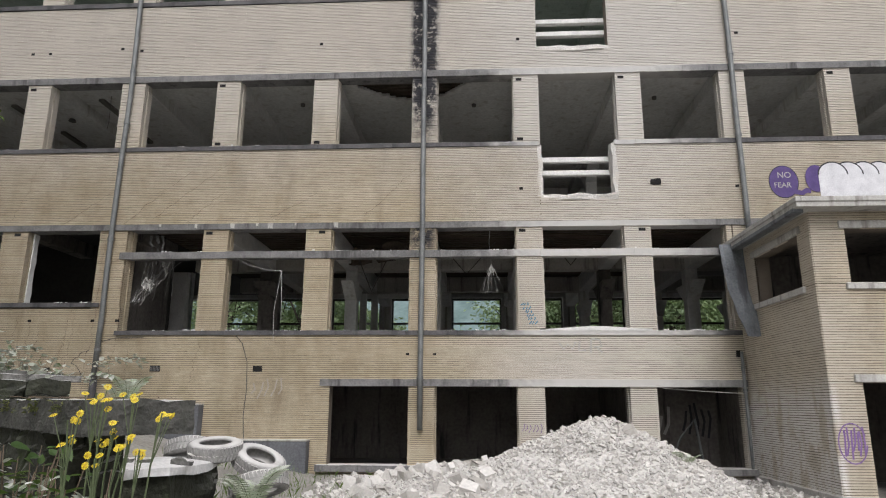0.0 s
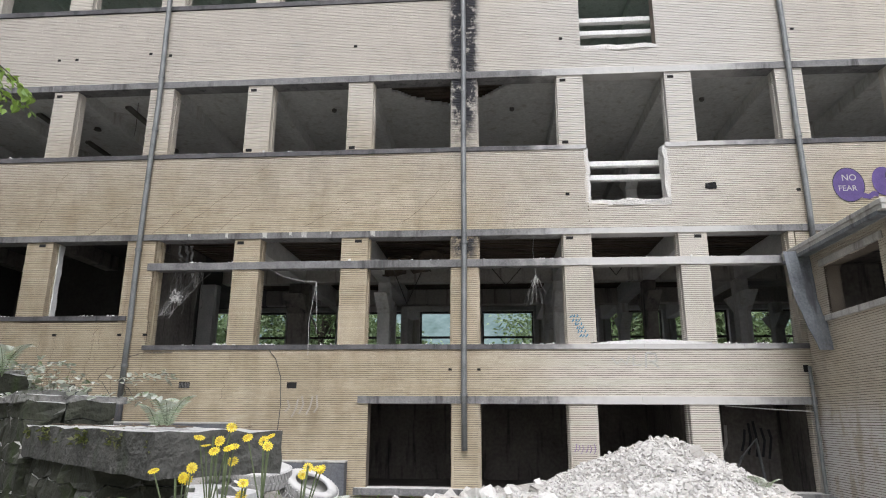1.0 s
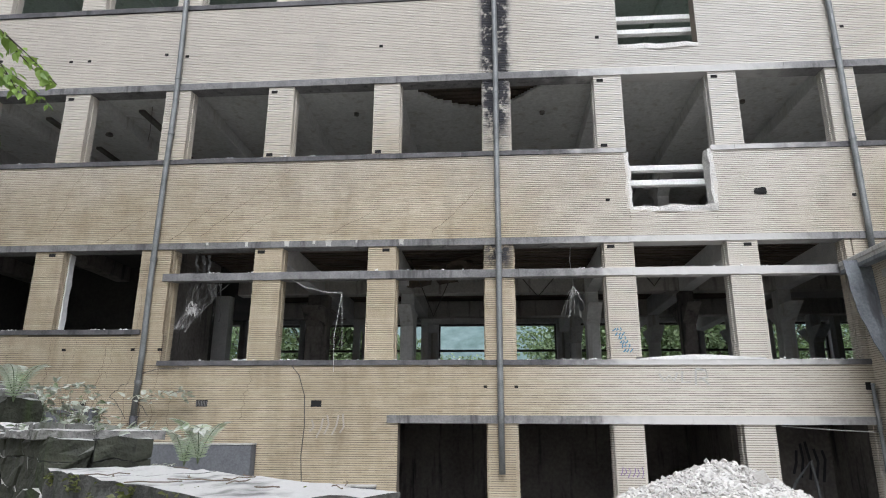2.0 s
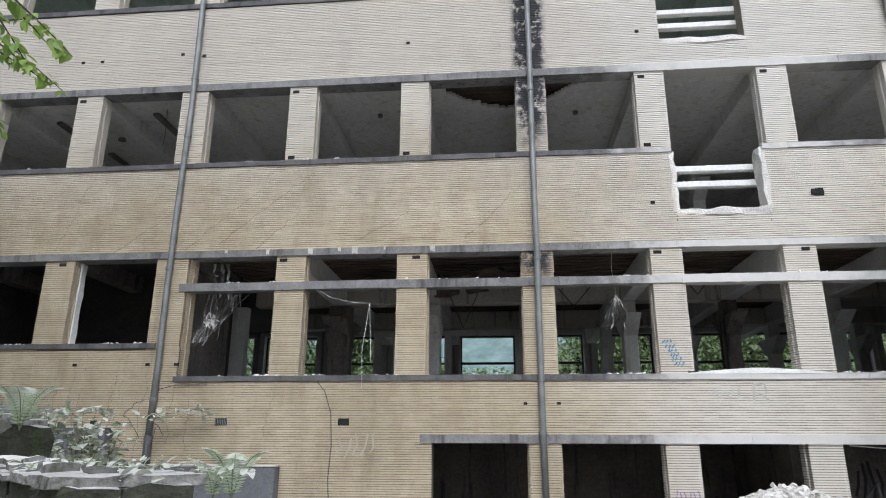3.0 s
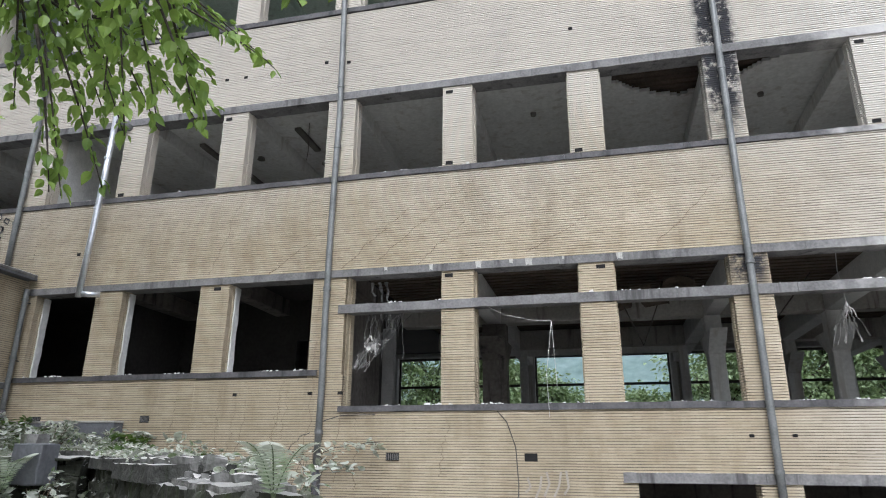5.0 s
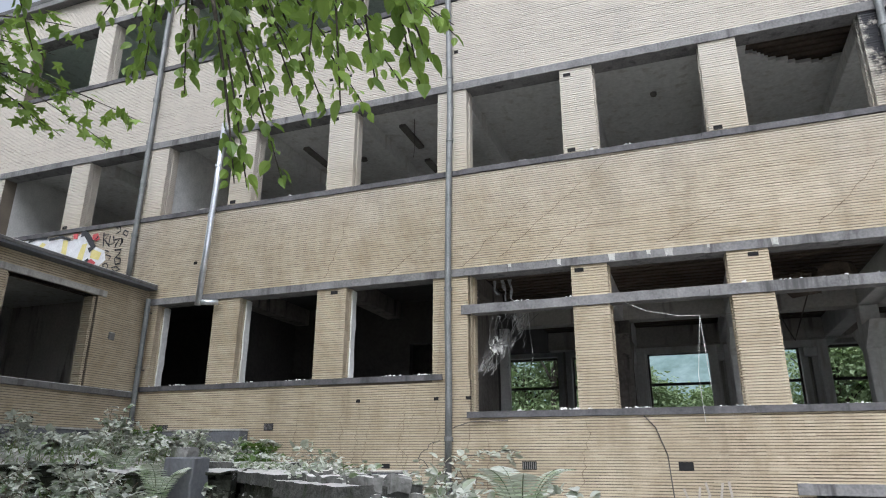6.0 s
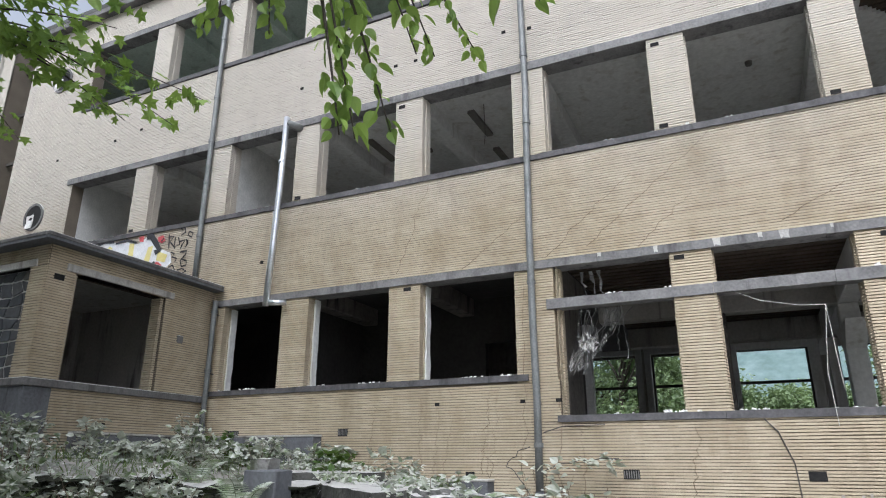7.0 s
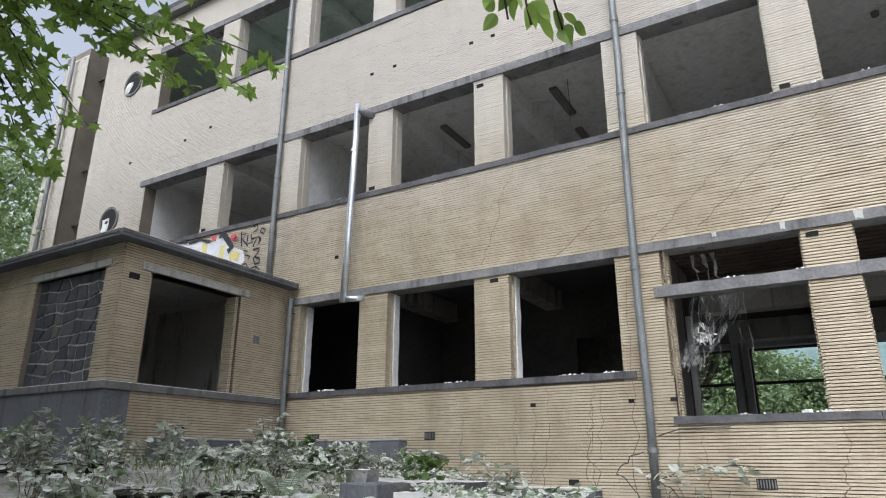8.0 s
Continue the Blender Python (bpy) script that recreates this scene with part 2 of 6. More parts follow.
MOSS = leaf_material("olive_moss", (0.05, 0.055, 0.015), (0.14, 0.14, 0.05))
LEAF_WHITE = leaf_material("chalky_leaf", (0.3, 0.33, 0.26), (0.58, 0.6, 0.53), 0.6)
GRASS = leaf_material("grass_blade", (0.06, 0.10, 0.025), (0.15, 0.22, 0.06), 0.3)
STEM = plain("green_stem", (0.06, 0.085, 0.035), (0.12, 0.15, 0.07), 0.7, 8, 60)
PETAL = plain("yellow_petal", (0.62, 0.47, 0.01), (0.78, 0.62, 0.03), 0.6, 20, 90)
FLOWER_EYE = plain("flower_eye", (0.4, 0.25, 0.01), (0.55, 0.36, 0.02), 0.8, 30, 90)
# the hill's bluish tone carries the haze of its distance
HILL = plain("far_wooded_hill", (0.075, 0.125, 0.115), (0.19, 0.255, 0.25), 1.0, 0.05, 0.22, relief=0.0)
PURPLE = plain("purple_spray_paint", (0.06, 0.035, 0.14), (0.11, 0.07, 0.22), 0.75, 6, 60)
WHITE_SPRAY = plain("white_spray_paint", (0.55, 0.55, 0.57), (0.75, 0.75, 0.76), 0.75, 6, 60)
BLACK_SPRAY = plain("black_spray_paint", (0.015, 0.015, 0.018), (0.04, 0.04, 0.045), 0.7, 6, 60)
BLUE_SPRAY = plain("blue_spray_paint", (0.05, 0.17, 0.27), (0.12, 0.27, 0.37), 0.75, 6, 60)
RED_SPRAY = plain("red_spray_paint", (0.42, 0.05, 0.06), (0.58, 0.12, 0.12), 0.75, 6, 60)
YELLOW_SPRAY = plain("yellow_spray_paint", (0.6, 0.5, 0.15), (0.75, 0.67, 0.3), 0.75, 6, 60)
PALE_SPRAY = plain("faded_pale_spray", (0.34, 0.305, 0.26), (0.42, 0.38, 0.325), 0.85, 5, 40)
VIOLET_SPRAY = plain("violet_spray_line", (0.16, 0.09, 0.24), (0.24, 0.15, 0.33), 0.8, 6, 60)
GAUZE, _ns, _ls, _b = node_mat("torn_gauze")
_geo = _ns.new("ShaderNodeNewGeometry")
_b.inputs["Base Color"].default_value, _b.inputs["Roughness"].default_value = (0.34, 0.335, 0.32, 1), 0.95
_ls.new(calc(_ns, _ls, 'MULTIPLY', span(_ns, _ls, noise_tex(_ns, _ls, _geo.outputs["Position"], 9, 5, 0.65, (1, 1, 0.35)), 0.42, 0.66), 0.6), _b.inputs["Alpha"])

# ---- mesh tools ----
def box(bm, x0, x1, y0, y1, z0, z1, bevel=0.0):
    geom = bmesh.ops.create_cube(bm, size=1.0, matrix=Matrix.Translation(((x0 + x1) / 2, (y0 + y1) / 2, (z0 + z1) / 2)) @ Matrix.Diagonal((x1 - x0, y1 - y0, z1 - z0, 1)))
    if bevel:
        edges = {e for v in geom["verts"] for e in v.link_edges}
        bmesh.ops.bevel(bm, geom=list(edges), offset=bevel, segments=1, affect='EDGES')
    return geom["verts"]


def ragged(bm, cut, amount, scale, axes=(1, 1, 1)):
    """Subdivide and shake, for broken or worn edges."""
    bmesh.ops.subdivide_edges(bm, edges=bm.edges[:], cuts=cut, use_grid_fill=True)
    for v in bm.verts:
        n = noise.noise_vector(v.co * scale)
        v.co += Vector((n.x * axes[0], n.y * axes[1], n.z * axes[2])) * amount


def mesh_of(bm, material, smooth=False):
    me = bpy.data.meshes.new("mesh")
    bmesh.ops.recalc_face_normals(bm, faces=bm.faces[:])
    bm.to_mesh(me)
    bm.free()
    me.materials.append(material)
    if smooth:
        me.polygons.foreach_set("use_smooth", [True] * len(me.polygons))
    return me


def thing(name, bm, material, label, category, kind="", group="", smooth=False):
    return tagged(new(name, mesh_of(bm, material, smooth) if bm else None), label, category, group, kind)


def part(name, bm, material, parent, label="", smooth=False, kind=""):
    ob = new(name, mesh_of(bm, material, smooth))
    ob.parent = parent
    ob.matrix_parent_inverse = parent.matrix_world.inverted() if parent.matrix_world else Matrix()
    return tagged(ob, label, kind=kind)


def boxes(*specs, bevel=0.0):
    bm = bmesh.new()
    for s in specs:
        box(bm, *s, bevel=bevel)
    return bm


def raw_mesh(verts, faces, material, smooth=False):
    me = bpy.data.meshes.new("mesh")
    me.from_pydata(verts, [], faces)
    me.materials.append(material)
    if smooth:
        me.polygons.foreach_set("use_smooth", [True] * len(me.polygons))
    me.update()
    return me


def tube(bm, points, radii, sides=8):
    """A tube along points."""
    pts = [Vector(p) for p in points]
    if isinstance(radii, (int, float)):
        radii = [radii] * len(pts)
    rings = []
    for i, p in enumerate(pts):
        d = (pts[min(i + 1, len(pts) - 1)] - pts[max(i - 1, 0)]).normalized()
        a = d.cross(Vector((0, 0, 1)) if abs(d.z) < 0.9 else Vector((1, 0, 0))).normalized()
        b = d.cross(a)
        rings.append([bm.verts.new(p + (a * math.cos(q) + b * math.sin(q)) * radii[i]) for q in [2 * math.pi * k / sides for k in range(sides)]])
    for r, s in zip(rings, rings[1:]):
        for k in range(sides):
            bm.faces.new((r[k], r[(k + 1) % sides], s[(k + 1) % sides], s[k]))
    bm.faces.new(rings[0][::-1])
    bm.faces.new(rings[-1])


def curved(a, b, sag=0.0, n=8, wob=0.0, rng=random):
    a, b = Vector(a), Vector(b)
    out = []
    for i in range(n + 1):
        s = i / n
        p = a.lerp(b, s)
        p.z -= sag * 4 * s * (1 - s)
        if 0 < i < n and wob:
            p += Vector((rng.uniform(-wob, wob), rng.uniform(-wob, wob), rng.uniform(-wob, wob)))
        out.append(p)
    return out


OVATE = [(0, 0, 0), (0.2, 0.07, 0.03), (0.33, 0.26, 0.06), (0.33, 0.46, 0.05), (0.2, 0.74, 0.02), (0, 1.04, -0.12), (-0.2, 0.74, 0.02), (-0.33, 0.46, 0.05), (-0.33, 0.26, 0.06), (-0.2, 0.07, 0.03), (0, 0.45, -0.03)]
OVATE_F = [(10, k, k + 1) for k in range(9)] + [(10, 9, 0)]
DIAMOND = [(0, 0, 0), (0.34, 0.45, 0.06), (0, 1.0, -0.1), (-0.34, 0.45, 0.06)]
DIAMOND_F = [(0, 1, 2), (0, 2, 3)]
LOBED = [(0, 0, 0), (0.52, 0.05, 0), (0.30, 0.32, 0.03), (0.62, 0.62, -0.04), (0.22, 0.62, 0.02), (0, 1.0, -0.1), (-0.22, 0.62, 0.02), (-0.62, 0.62, -0.04), (-0.30, 0.32, 0.03), (-0.52, 0.05, 0), (0, 0.38, -0.02)]
LOBED_F = [(10, k, k + 1) for k in range(9)] + [(10, 9, 0)]


def leaves(places, size, rng, material, shape=0, hang=0.0):
    """One mesh of many leaves at the places (position, direction)."""
    tv, tf = ((OVATE, OVATE_F), (LOBED, LOBED_F), (DIAMOND, DIAMOND_F))[shape]
    tv = np.array(tv)
    verts, faces = [], []
    for p, d in places:
        s = size * rng.uniform(0.6, 1.25)
        d = (Vector(d) + Vector((rng.gauss(0, .5), rng.gauss(0, .5), rng.gauss(0, .4) - hang))).normalized()
        side = d.cross(Vector((rng.gauss(0, .5), rng.gauss(0, .5), 1))).normalized()
        up = side.cross(d)
        k = len(verts)
        for x, y, z in tv:
            verts.append(tuple(Vector(p) + side * (x * s) + d * (y * s) + up * (z * s)))
        faces += [tuple(i + k for i in f) for f in tf]
    return raw_mesh(verts, faces, material)


def brick_rows(rects, y_face, rng, proud=0.017, pitch=0.037, length=0.215, axis=0, sign=1, depth=0.03):
    """Bricks for solid rectangles (a0, a1, z0, z1) of a wall. axis 0: the wall runs along x and faces -y; axis 1: it runs along y, faces sign * x."""
    verts, faces = [], []
    for a0, a1, z0, z1 in rects:
        for i in range(math.floor(z0 / pitch), math.ceil(z1 / pitch)):
            joint = 0.0055 if i * pitch < 5.1 else 0.0064
            lo, hi = max(i * pitch + joint, z0), min((i + 1) * pitch - joint, z1)
            if hi - lo < 0.01:
                continue
            a = a0 - (length / 2 if i % 2 else 0) - rng.uniform(0, 0.02)
            while a < a1:
                b0, b1 = max(a + 0.0004, a0), min(a + length - 0.0004, a1)
                a += length
                if b1 - b0 < 0.02:
                    continue
                f = proud + rng.uniform(-0.003, 0.002)
                w = 0.004 * noise.noise((b0 * 0.7, i * 0.31, y_face))
                e0, e1 = lo + w + rng.uniform(-.0018, .0018), hi + w + rng.uniform(-.0018, .0018)
                n = len(verts)
                for q in (-f, depth):
                    for u, z in ((b0, e0), (b1, e0), (b1, e1), (b0, e1)):
                        verts.append((u, y_face + q, z) if axis == 0 else (y_face - sign * q, u, z))
                if axis == 0 or sign < 0:
                    side = [(0, 1, 2, 3), (0, 4, 5, 1), (1, 5, 6, 2), (2, 6, 7, 3), (3, 7, 4, 0)]
                    if axis == 1:
                        side = [s[::-1] for s in side]
                else:
                    side = [(0, 1, 2, 3), (0, 4, 5, 1), (1, 5, 6, 2), (2, 6, 7, 3), (3, 7, 4, 0)]
                faces += [tuple(n + k for k in s) for s in side]
    return verts, faces

# ---- the building's shell ----
FACE, BACK = 13.35, 13.63          # front and inner face of the street wall
BAY, PIER = 2.11, 0.56
XL, XR = -20.6, 15.0


def pier_right(k):
    return -5.06 + BAY * k


rng = random.Random(4)
SILL1, SILL1_LEFT, LINT1, SILL2, LINT2, SILL3, LINT3, TOP = 3.0, 3.56, 5.05, 6.86, 8.36, 10.32, 11.88, 12.95
SLOT = (1.24, 2.74)
PL, PR = -13.5, 4.93               # the side walls of the two projecting porches
solid = [
    (PL, -7.42, 0.0, SILL1_LEFT - 0.085), (-7.42, -2.87, 0.0, SILL1 - 0.09), (-2.87, PR, 2.08, SILL1 - 0.09), (-2.87, PR, -0.2, 0.41),
    (XL, PL, 0.0, SILL2 - 0.09), (PL, SLOT[0], LINT1 + 0.12, SILL2 - 0.09), (SLOT[0], SLOT[1], LINT1 + 0.12, 5.66), (SLOT[1], XR, LINT1 + 0.12, SILL2 - 0.09),
    (PR, XR, -0.2, LINT1 + 0.12), (-7.42, -7.17, SILL1 - 0.09, SILL1_LEFT - 0.085),
    (XL, -18.2, SILL2 - 0.09, TOP - 0.15), (-18.2, SLOT[0], LINT2 + 0.14, SILL3 - 0.1), (SLOT[0], SLOT[1], LINT2 + 0.14, 8.97), (SLOT[1], XR, LINT2 + 0.14, SILL3 - 0.1),
    (-18.2, XR, LINT3 + 0.14, TOP - 0.15),
]
piers = []
for k in (-3, -2, -1):
    piers.append((pier_right(k) - PIER - (0.06 if k == -1 else 0.04), pier_right(k), SILL1_LEFT if k < -1 else SILL1_LEFT - 0.2, LINT1))
piers.append((PL, PL + 0.28, SILL1_LEFT, LINT1))
for k in range(0, 5):
    piers.append((pier_right(k) - PIER, pier_right(k), SILL1, LINT1))
piers.append((4.78, PR, SILL1, LINT1))
for k in range(-5, 10):
    piers.append((pier_right(k) - PIER, pier_right(k), SILL2, LINT2))
    piers.append((pier_right(k) - PIER, pier_right(k), SILL3, LINT3))
for x0, x1 in ((-1.38, -0.84), (0.68, 1.22), (2.75, 3.29), (4.83, PR)):
    piers.append((x0, x1, 0.52, 1.96))
piers.append((-7.17, -7.12, SILL1, LINT1))

wall = thing("wall_front", boxes(*[(a, b, FACE, BACK, c, d) for a, b, c, d in solid]), MORTAR,
             "long buff brick facade wall with deeply raked joints", "wall", "structure")
SINGLES = (-9.75, -7.62, 2.331, 3.44)   # the stretch of wall that is passed nearest, laid brick by brick
rects = []
for r in solid:
    if r[0] == XL and r[1] == PL:
        rects.append((XL, PL, 5.4, r[3]))
    elif r[0] == PL and r[2] == 0.0:
        rects += [(PL, SINGLES[0], 0.0, r[3]), (SINGLES[0], r[1], 0.0, SINGLES[2]), (SINGLES[1], r[1], SINGLES[2], r[3])]
    else:
        rects.append(r)
v, f = brick_rows(rects, FACE, rng)


def pier_rows(verts, faces, x0, x1, z0, z1, pitch=0.037):
    for i in range(math.floor(z0 / pitch), math.ceil(z1 / pitch)):
        lo, hi = max(i * pitch + 0.0055, z0), min((i + 1) * pitch - 0.0055, z1)
        if hi - lo < 0.009:
            continue
        j = rng.uniform(-0.003, 0.003)
        for a0, a1, q0, q1 in ((x0 + 0.022, x1 - 0.022, FACE - 0.017 + j, FACE + 0.09), (x0 + j, x1 + j, FACE + 0.10, BACK - 0.03)):
            n = len(verts)
            for y in (q0, q1):
                for u, z in ((a0, lo), (a1, lo), (a1, hi), (a0, hi)):
                    verts.append((u, y, z))
            faces.extend([tuple(n + k for k in s) for s in [(0, 1, 2, 3), (0, 4, 5, 1), (1, 5, 6, 2), (2, 6, 7, 3), (3, 7, 4, 0)]])


for p in piers:
    pier_rows(v, f, *p)
bricks = new("brickwork", raw_mesh(v, f, BRICK))
bricks.parent = wall
tagged(bricks, "rows of buff facing bricks", kind="stuff")
part("pier_core", boxes(*[(a + 0.06, b - 0.06, FACE + 0.01, BACK - 0.02, c, d) for a, b, c, d in piers if b - a > 0.15]), MORTAR, wall)


def band(name, label, x0, x1, z0, z1, out=0.045, skip=None, y1=BACK - 0.02, lengths=(1.3, 2.2)):
    """A course of long bluestone blocks that stands out from the wall."""
    ob = thing(name, None, None, label, "stone band", "structure")
    x = x0
    while x < x1 - 0.01:
        e = min(x + rng.uniform(*lengths), x1)
        if x1 - e < 0.5:
            e = x1
        cuts = [(x, e)]
        if skip and x < skip[1] and e > skip[0]:
            cuts = [c for c in ((x, skip[0]), (skip[1], e)) if c[1] - c[0] > 0.03]
        for a, b in cuts:
            bm = bmesh.new()
            box(bm, a + 0.002, b - 0.002, FACE - out + rng.uniform(-.004, .004), y1, z0 + rng.uniform(-.004, .004), z1 + rng.uniform(-.004, .004))
            bmesh.ops.subdivide_edges(bm, edges=[e for e in bm.edges if abs(e.verts[0].co.x - e.verts[1].co.x) > 0.1], cuts=max(2, int((b - a) / 0.09)))
            for q in bm.verts:
                if q.co.y < FACE and a + 0.01 < q.co.x < b - 0.01:
                    q.co.y += max(0.0, noise.noise((q.co.x * 9, q.co.z * 20, 3))) * 0.012
                    q.co.z += noise.noise((q.co.x * 7, q.co.z * 20, 8)) * 0.007
            part("block", bm, SILL_STONE if name == "window_sill" else BAND_STONE, ob)
        x = e
    return ob


band("lintel_band", "dusty bluestone lintel band over the ground-floor openings", -3.06, PR - 0.02, 1.95, 2.08)
band("window_sill", "grey bluestone sill under the tall window openings", -7.22, PR - 0.02, SILL1 - 0.09, SILL1)
band("window_sill", "grey bluestone sill littered with plaster crumbs", PL + 0.01, -7.6, SILL1_LEFT - 0.085, SILL1_LEFT)
band("transom_band", "bluestone transom across the window openings", -7.3, PR - 0.1, 4.45, 4.59, y1=FACE + 0.16)
band("lintel_band", "stained bluestone lintel band", PL - 6, 9.0, LINT1, LINT1 + 0.12)
band("window_sill", "dark bluestone sill band", -18.35, XR, SILL2 - 0.09, SILL2, skip=SLOT)
band("lintel_band", "stained bluestone lintel band", -18.35, XR, LINT2, LINT2 + 0.14)
band("window_sill", "dark bluestone sill band", -18.35, XR, SILL3 - 0.1, SILL3, skip=SLOT)
band("lintel_band", "stained bluestone lintel band", -18.35, XR, LINT3, LINT3 + 0.14)
band("door_sill", "pale stone sill of the ground-floor openings", -3.06, PR - 0.02, 0.41, 0.52, out=0.16)
thing("roof_edge", boxes((XL - 0.2, XR, FACE - 0.2, BACK, TOP - 0.15, TOP), bevel=0.01), BLUESTONE, "weathered stone coping along the roof edge", "coping", "structure")

# broken edges of the slots that were knocked through the wall
for z0 in (5.66, 8.97):
    bm = boxes((SLOT[0] - 0.02, SLOT[1] + 0.02, FACE - 0.02, BACK + 0.02, z0 - 0.05, z0 + 0.05))
    ragged(bm, 5, 0.06, 5.0)
    thing("broken_sill", bm, RUBBLE_DUST, "white dusty broken brick edge of a knocked-through slot", "broken edge", "structure")
for x in SLOT:
    bm = boxes((x - 0.05, x + 0.05, FACE - 0.015, BACK, 5.68, 6.80))
    ragged(bm, 6, 0.05, 6.0, (1, .2, 1))
    thing("broken_jamb", bm, RUBBLE_DUST, "ragged broken brick jamb whitened with dust", "broken edge", "structure")

# ---- floors, ceilings, beams ----
YB = 23.2
thing("floor", boxes((XL, XR, BACK, YB, 0.1, 0.36)), FLOORING, "dirty concrete ground floor strewn with dust", "floor", "structure")
thing("floor_1", boxes((XL, XR, BACK, YB, 2.25, 2.45)), BOUNCE_FLOOR, "pale concrete upper floor slab that bounces light", "floor", "structure")
thing("floor_2", boxes((XL, XR, BACK, YB, 5.42, 5.62)), BOUNCE_FLOOR, "pale concrete upper floor slab that bounces light", "floor", "structure")
thing("floor_3", boxes((XL, XR, BACK, YB, 8.80, 9.0)), BOUNCE_FLOOR, "pale concrete upper floor slab that bounces light", "floor", "structure")
thing("ceiling_1", boxes((XL, -7.3, BACK, YB, 5.34, 5.42)), NEAR_BLACK, "near-black plaster ceiling", "ceiling", "structure")
# the hall's ceiling has lost its plaster and shows its ribs
bm = bmesh.new()
for i in range(46):
    y = BACK + 0.05 + i * 0.205
    box(bm, -7.3, 5.6, y, y + 0.13, 5.36, 5.42)
thing("ceiling_hall", bm, LATH, "stripped ceiling with dark ribs showing", "ceiling", "structure")
# first-floor ceiling with a fallen patch of plaster near the pipe
bm = bmesh.new()
NX, NY = 130, 34
hole = lambda x, y: (-2.75 < x < 0.35) and y < 14.05 + 0.85 * max(0.0, 1 - ((x + 1.5) / 1.35) ** 2) + 0.22 * noise.noise((x * 3, y * 3, 2.0))
grid = [[bm.verts.new((-6.0 + 8.0 * i / NX, BACK + 2.2 * j / NY, 8.62)) for j in range(NY + 1)] for i in range(NX + 1)]
for i in range(NX):
    for j in range(NY):
        c = (grid[i][j].co + grid[i + 1][j + 1].co) / 2
        if not hole(c.x, c.y):
            bm.faces.new((grid[i][j], grid[i][j + 1], grid[i + 1][j + 1], grid[i + 1][j]))
for vv in [q for q in bm.verts if not q.link_faces]:
    bm.verts.remove(vv)
ext = bmesh.ops.extrude_face_region(bm, geom=bm.faces[:])
for q in ext["geom"]:
    if isinstance(q, bmesh.types.BMVert):
        q.co.z += 0.06
thing("ceiling_2", bm, PLASTER, "grey plaster ceiling with a fallen patch", "ceiling", "structure")
for i, s in enumerate(((XL, -6.0, BACK, YB, 8.62, 8.70), (2.0, XR, BACK, YB, 8.62, 8.70), (-6.0, 2.0, BACK + 2.2, YB, 8.62, 8.70))):
    thing("ceiling_2_bay_%d" % (i + 1), boxes(s), PLASTER, "grey plaster ceiling", "ceiling", "structure")
bm = bmesh.new()
for i in range(14):
    box(bm, -6.0, 2.0, BACK + i * 0.16, BACK + i * 0.16 + 0.11, 8.74, 8.80)
thing("ceiling_lath", bm, LATH, "dark laths above the fallen plaster", "ceiling", "structure")
thing("ceiling_3", boxes((XL, XR, BACK, YB, 12.1, 12.25)), GREEN_PAINT, "pale green painted ceiling of the top storey", "ceiling", "structure")
thing("roof", boxes((XL - 0.2, XR, FACE - 0.2, YB + 0.3, TOP, TOP + 0.12)), ROOFING, "dark felted flat roof", "roof", "structure")


def beams(z0, z1, ks, y1, material, label):
    for k in ks:
        c = pier_right(k) - PIER / 2
        bm = boxes((c - 0.15, c + 0.15, BACK - 0.01, y1, z0, z1), bevel=0.012)
        thing("ceiling_beam", bm, material, label, "beam", "structure", "ceiling beams")


beams(4.9, 5.36, (0, 1, 2, 3, 4, 5), YB, PALE_PAINT, "stained concrete beam under a stripped ceiling")
beams(5.02, 5.36, (-3, -2, -1), 15.8, DARK_PLASTER, "dark plastered ceiling beam")
beams(8.34, 8.63, range(-5, 10), YB, PLASTER, "grey plastered ceiling beam")
beams(11.85, 12.11, range(-5, 10), YB, GREEN_PAINT, "pale green plastered ceiling beam")
for y in (17.0, 20.2):
    thing("ceiling_beam", boxes((-7.3, 14, y - 0.16, y + 0.16, 4.9, 5.34), bevel=0.012), CONCRETE, "stained concrete main beam along the hall", "beam", "structure", "ceiling beams")


def column(x, y, w, d, z0, z1, material, label):
    ob = thing("column", None, None, label, "column", "structure", "columns")
    part("shaft", boxes((x - w / 2, x + w / 2, y - d / 2, y + d / 2, z0, z1), bevel=0.015), material, ob)
    # haunches towards the beam
    bm = bmesh.new()
    for s in (-1, 1):
        a = [bm.verts.new((x + e, y + s * d / 2, z)) for e in (-w / 2, w / 2) for z in (z1 - 0.75, z1 - 0.35)]
        b = [bm.verts.new((x + e, y + s * (d / 2 + 0.55), z1 - 0.35)) for e in (-w / 2, w / 2)]
        bm.faces.new((a[0], a[2], b[1], b[0]))
        bm.faces.new((a[1], b[0], b[1], a[3]))
        bm.faces.new((a[0], b[0], a[1]))
        bm.faces.new((a[2], a[3], b[1]))
        bm.faces.new((a[0], a[1], a[3], a[2]))
    part("haunch", bm, material, ob)


for k in range(0, 7):
    c = pier_right(k) - PIER / 2
    column(c, 17.0, 0.5 if k == 0 else 0.3, 0.3, 2.45, 4.9, DARK_PLASTER if k in (0, 4) else PLASTER, "soot-stained plastered column in the hall")
    if k > 2:
        column(c, 20.2, 0.28, 0.28, 2.45, 4.9, PLASTER, "stained plastered column in the hall")
for k in range(-4, 8):
    c = pier_right(k) - PIER / 2
    column(c, 18.2, 0.3, 0.3, 5.62, 8.36, PLASTER, "plastered column")

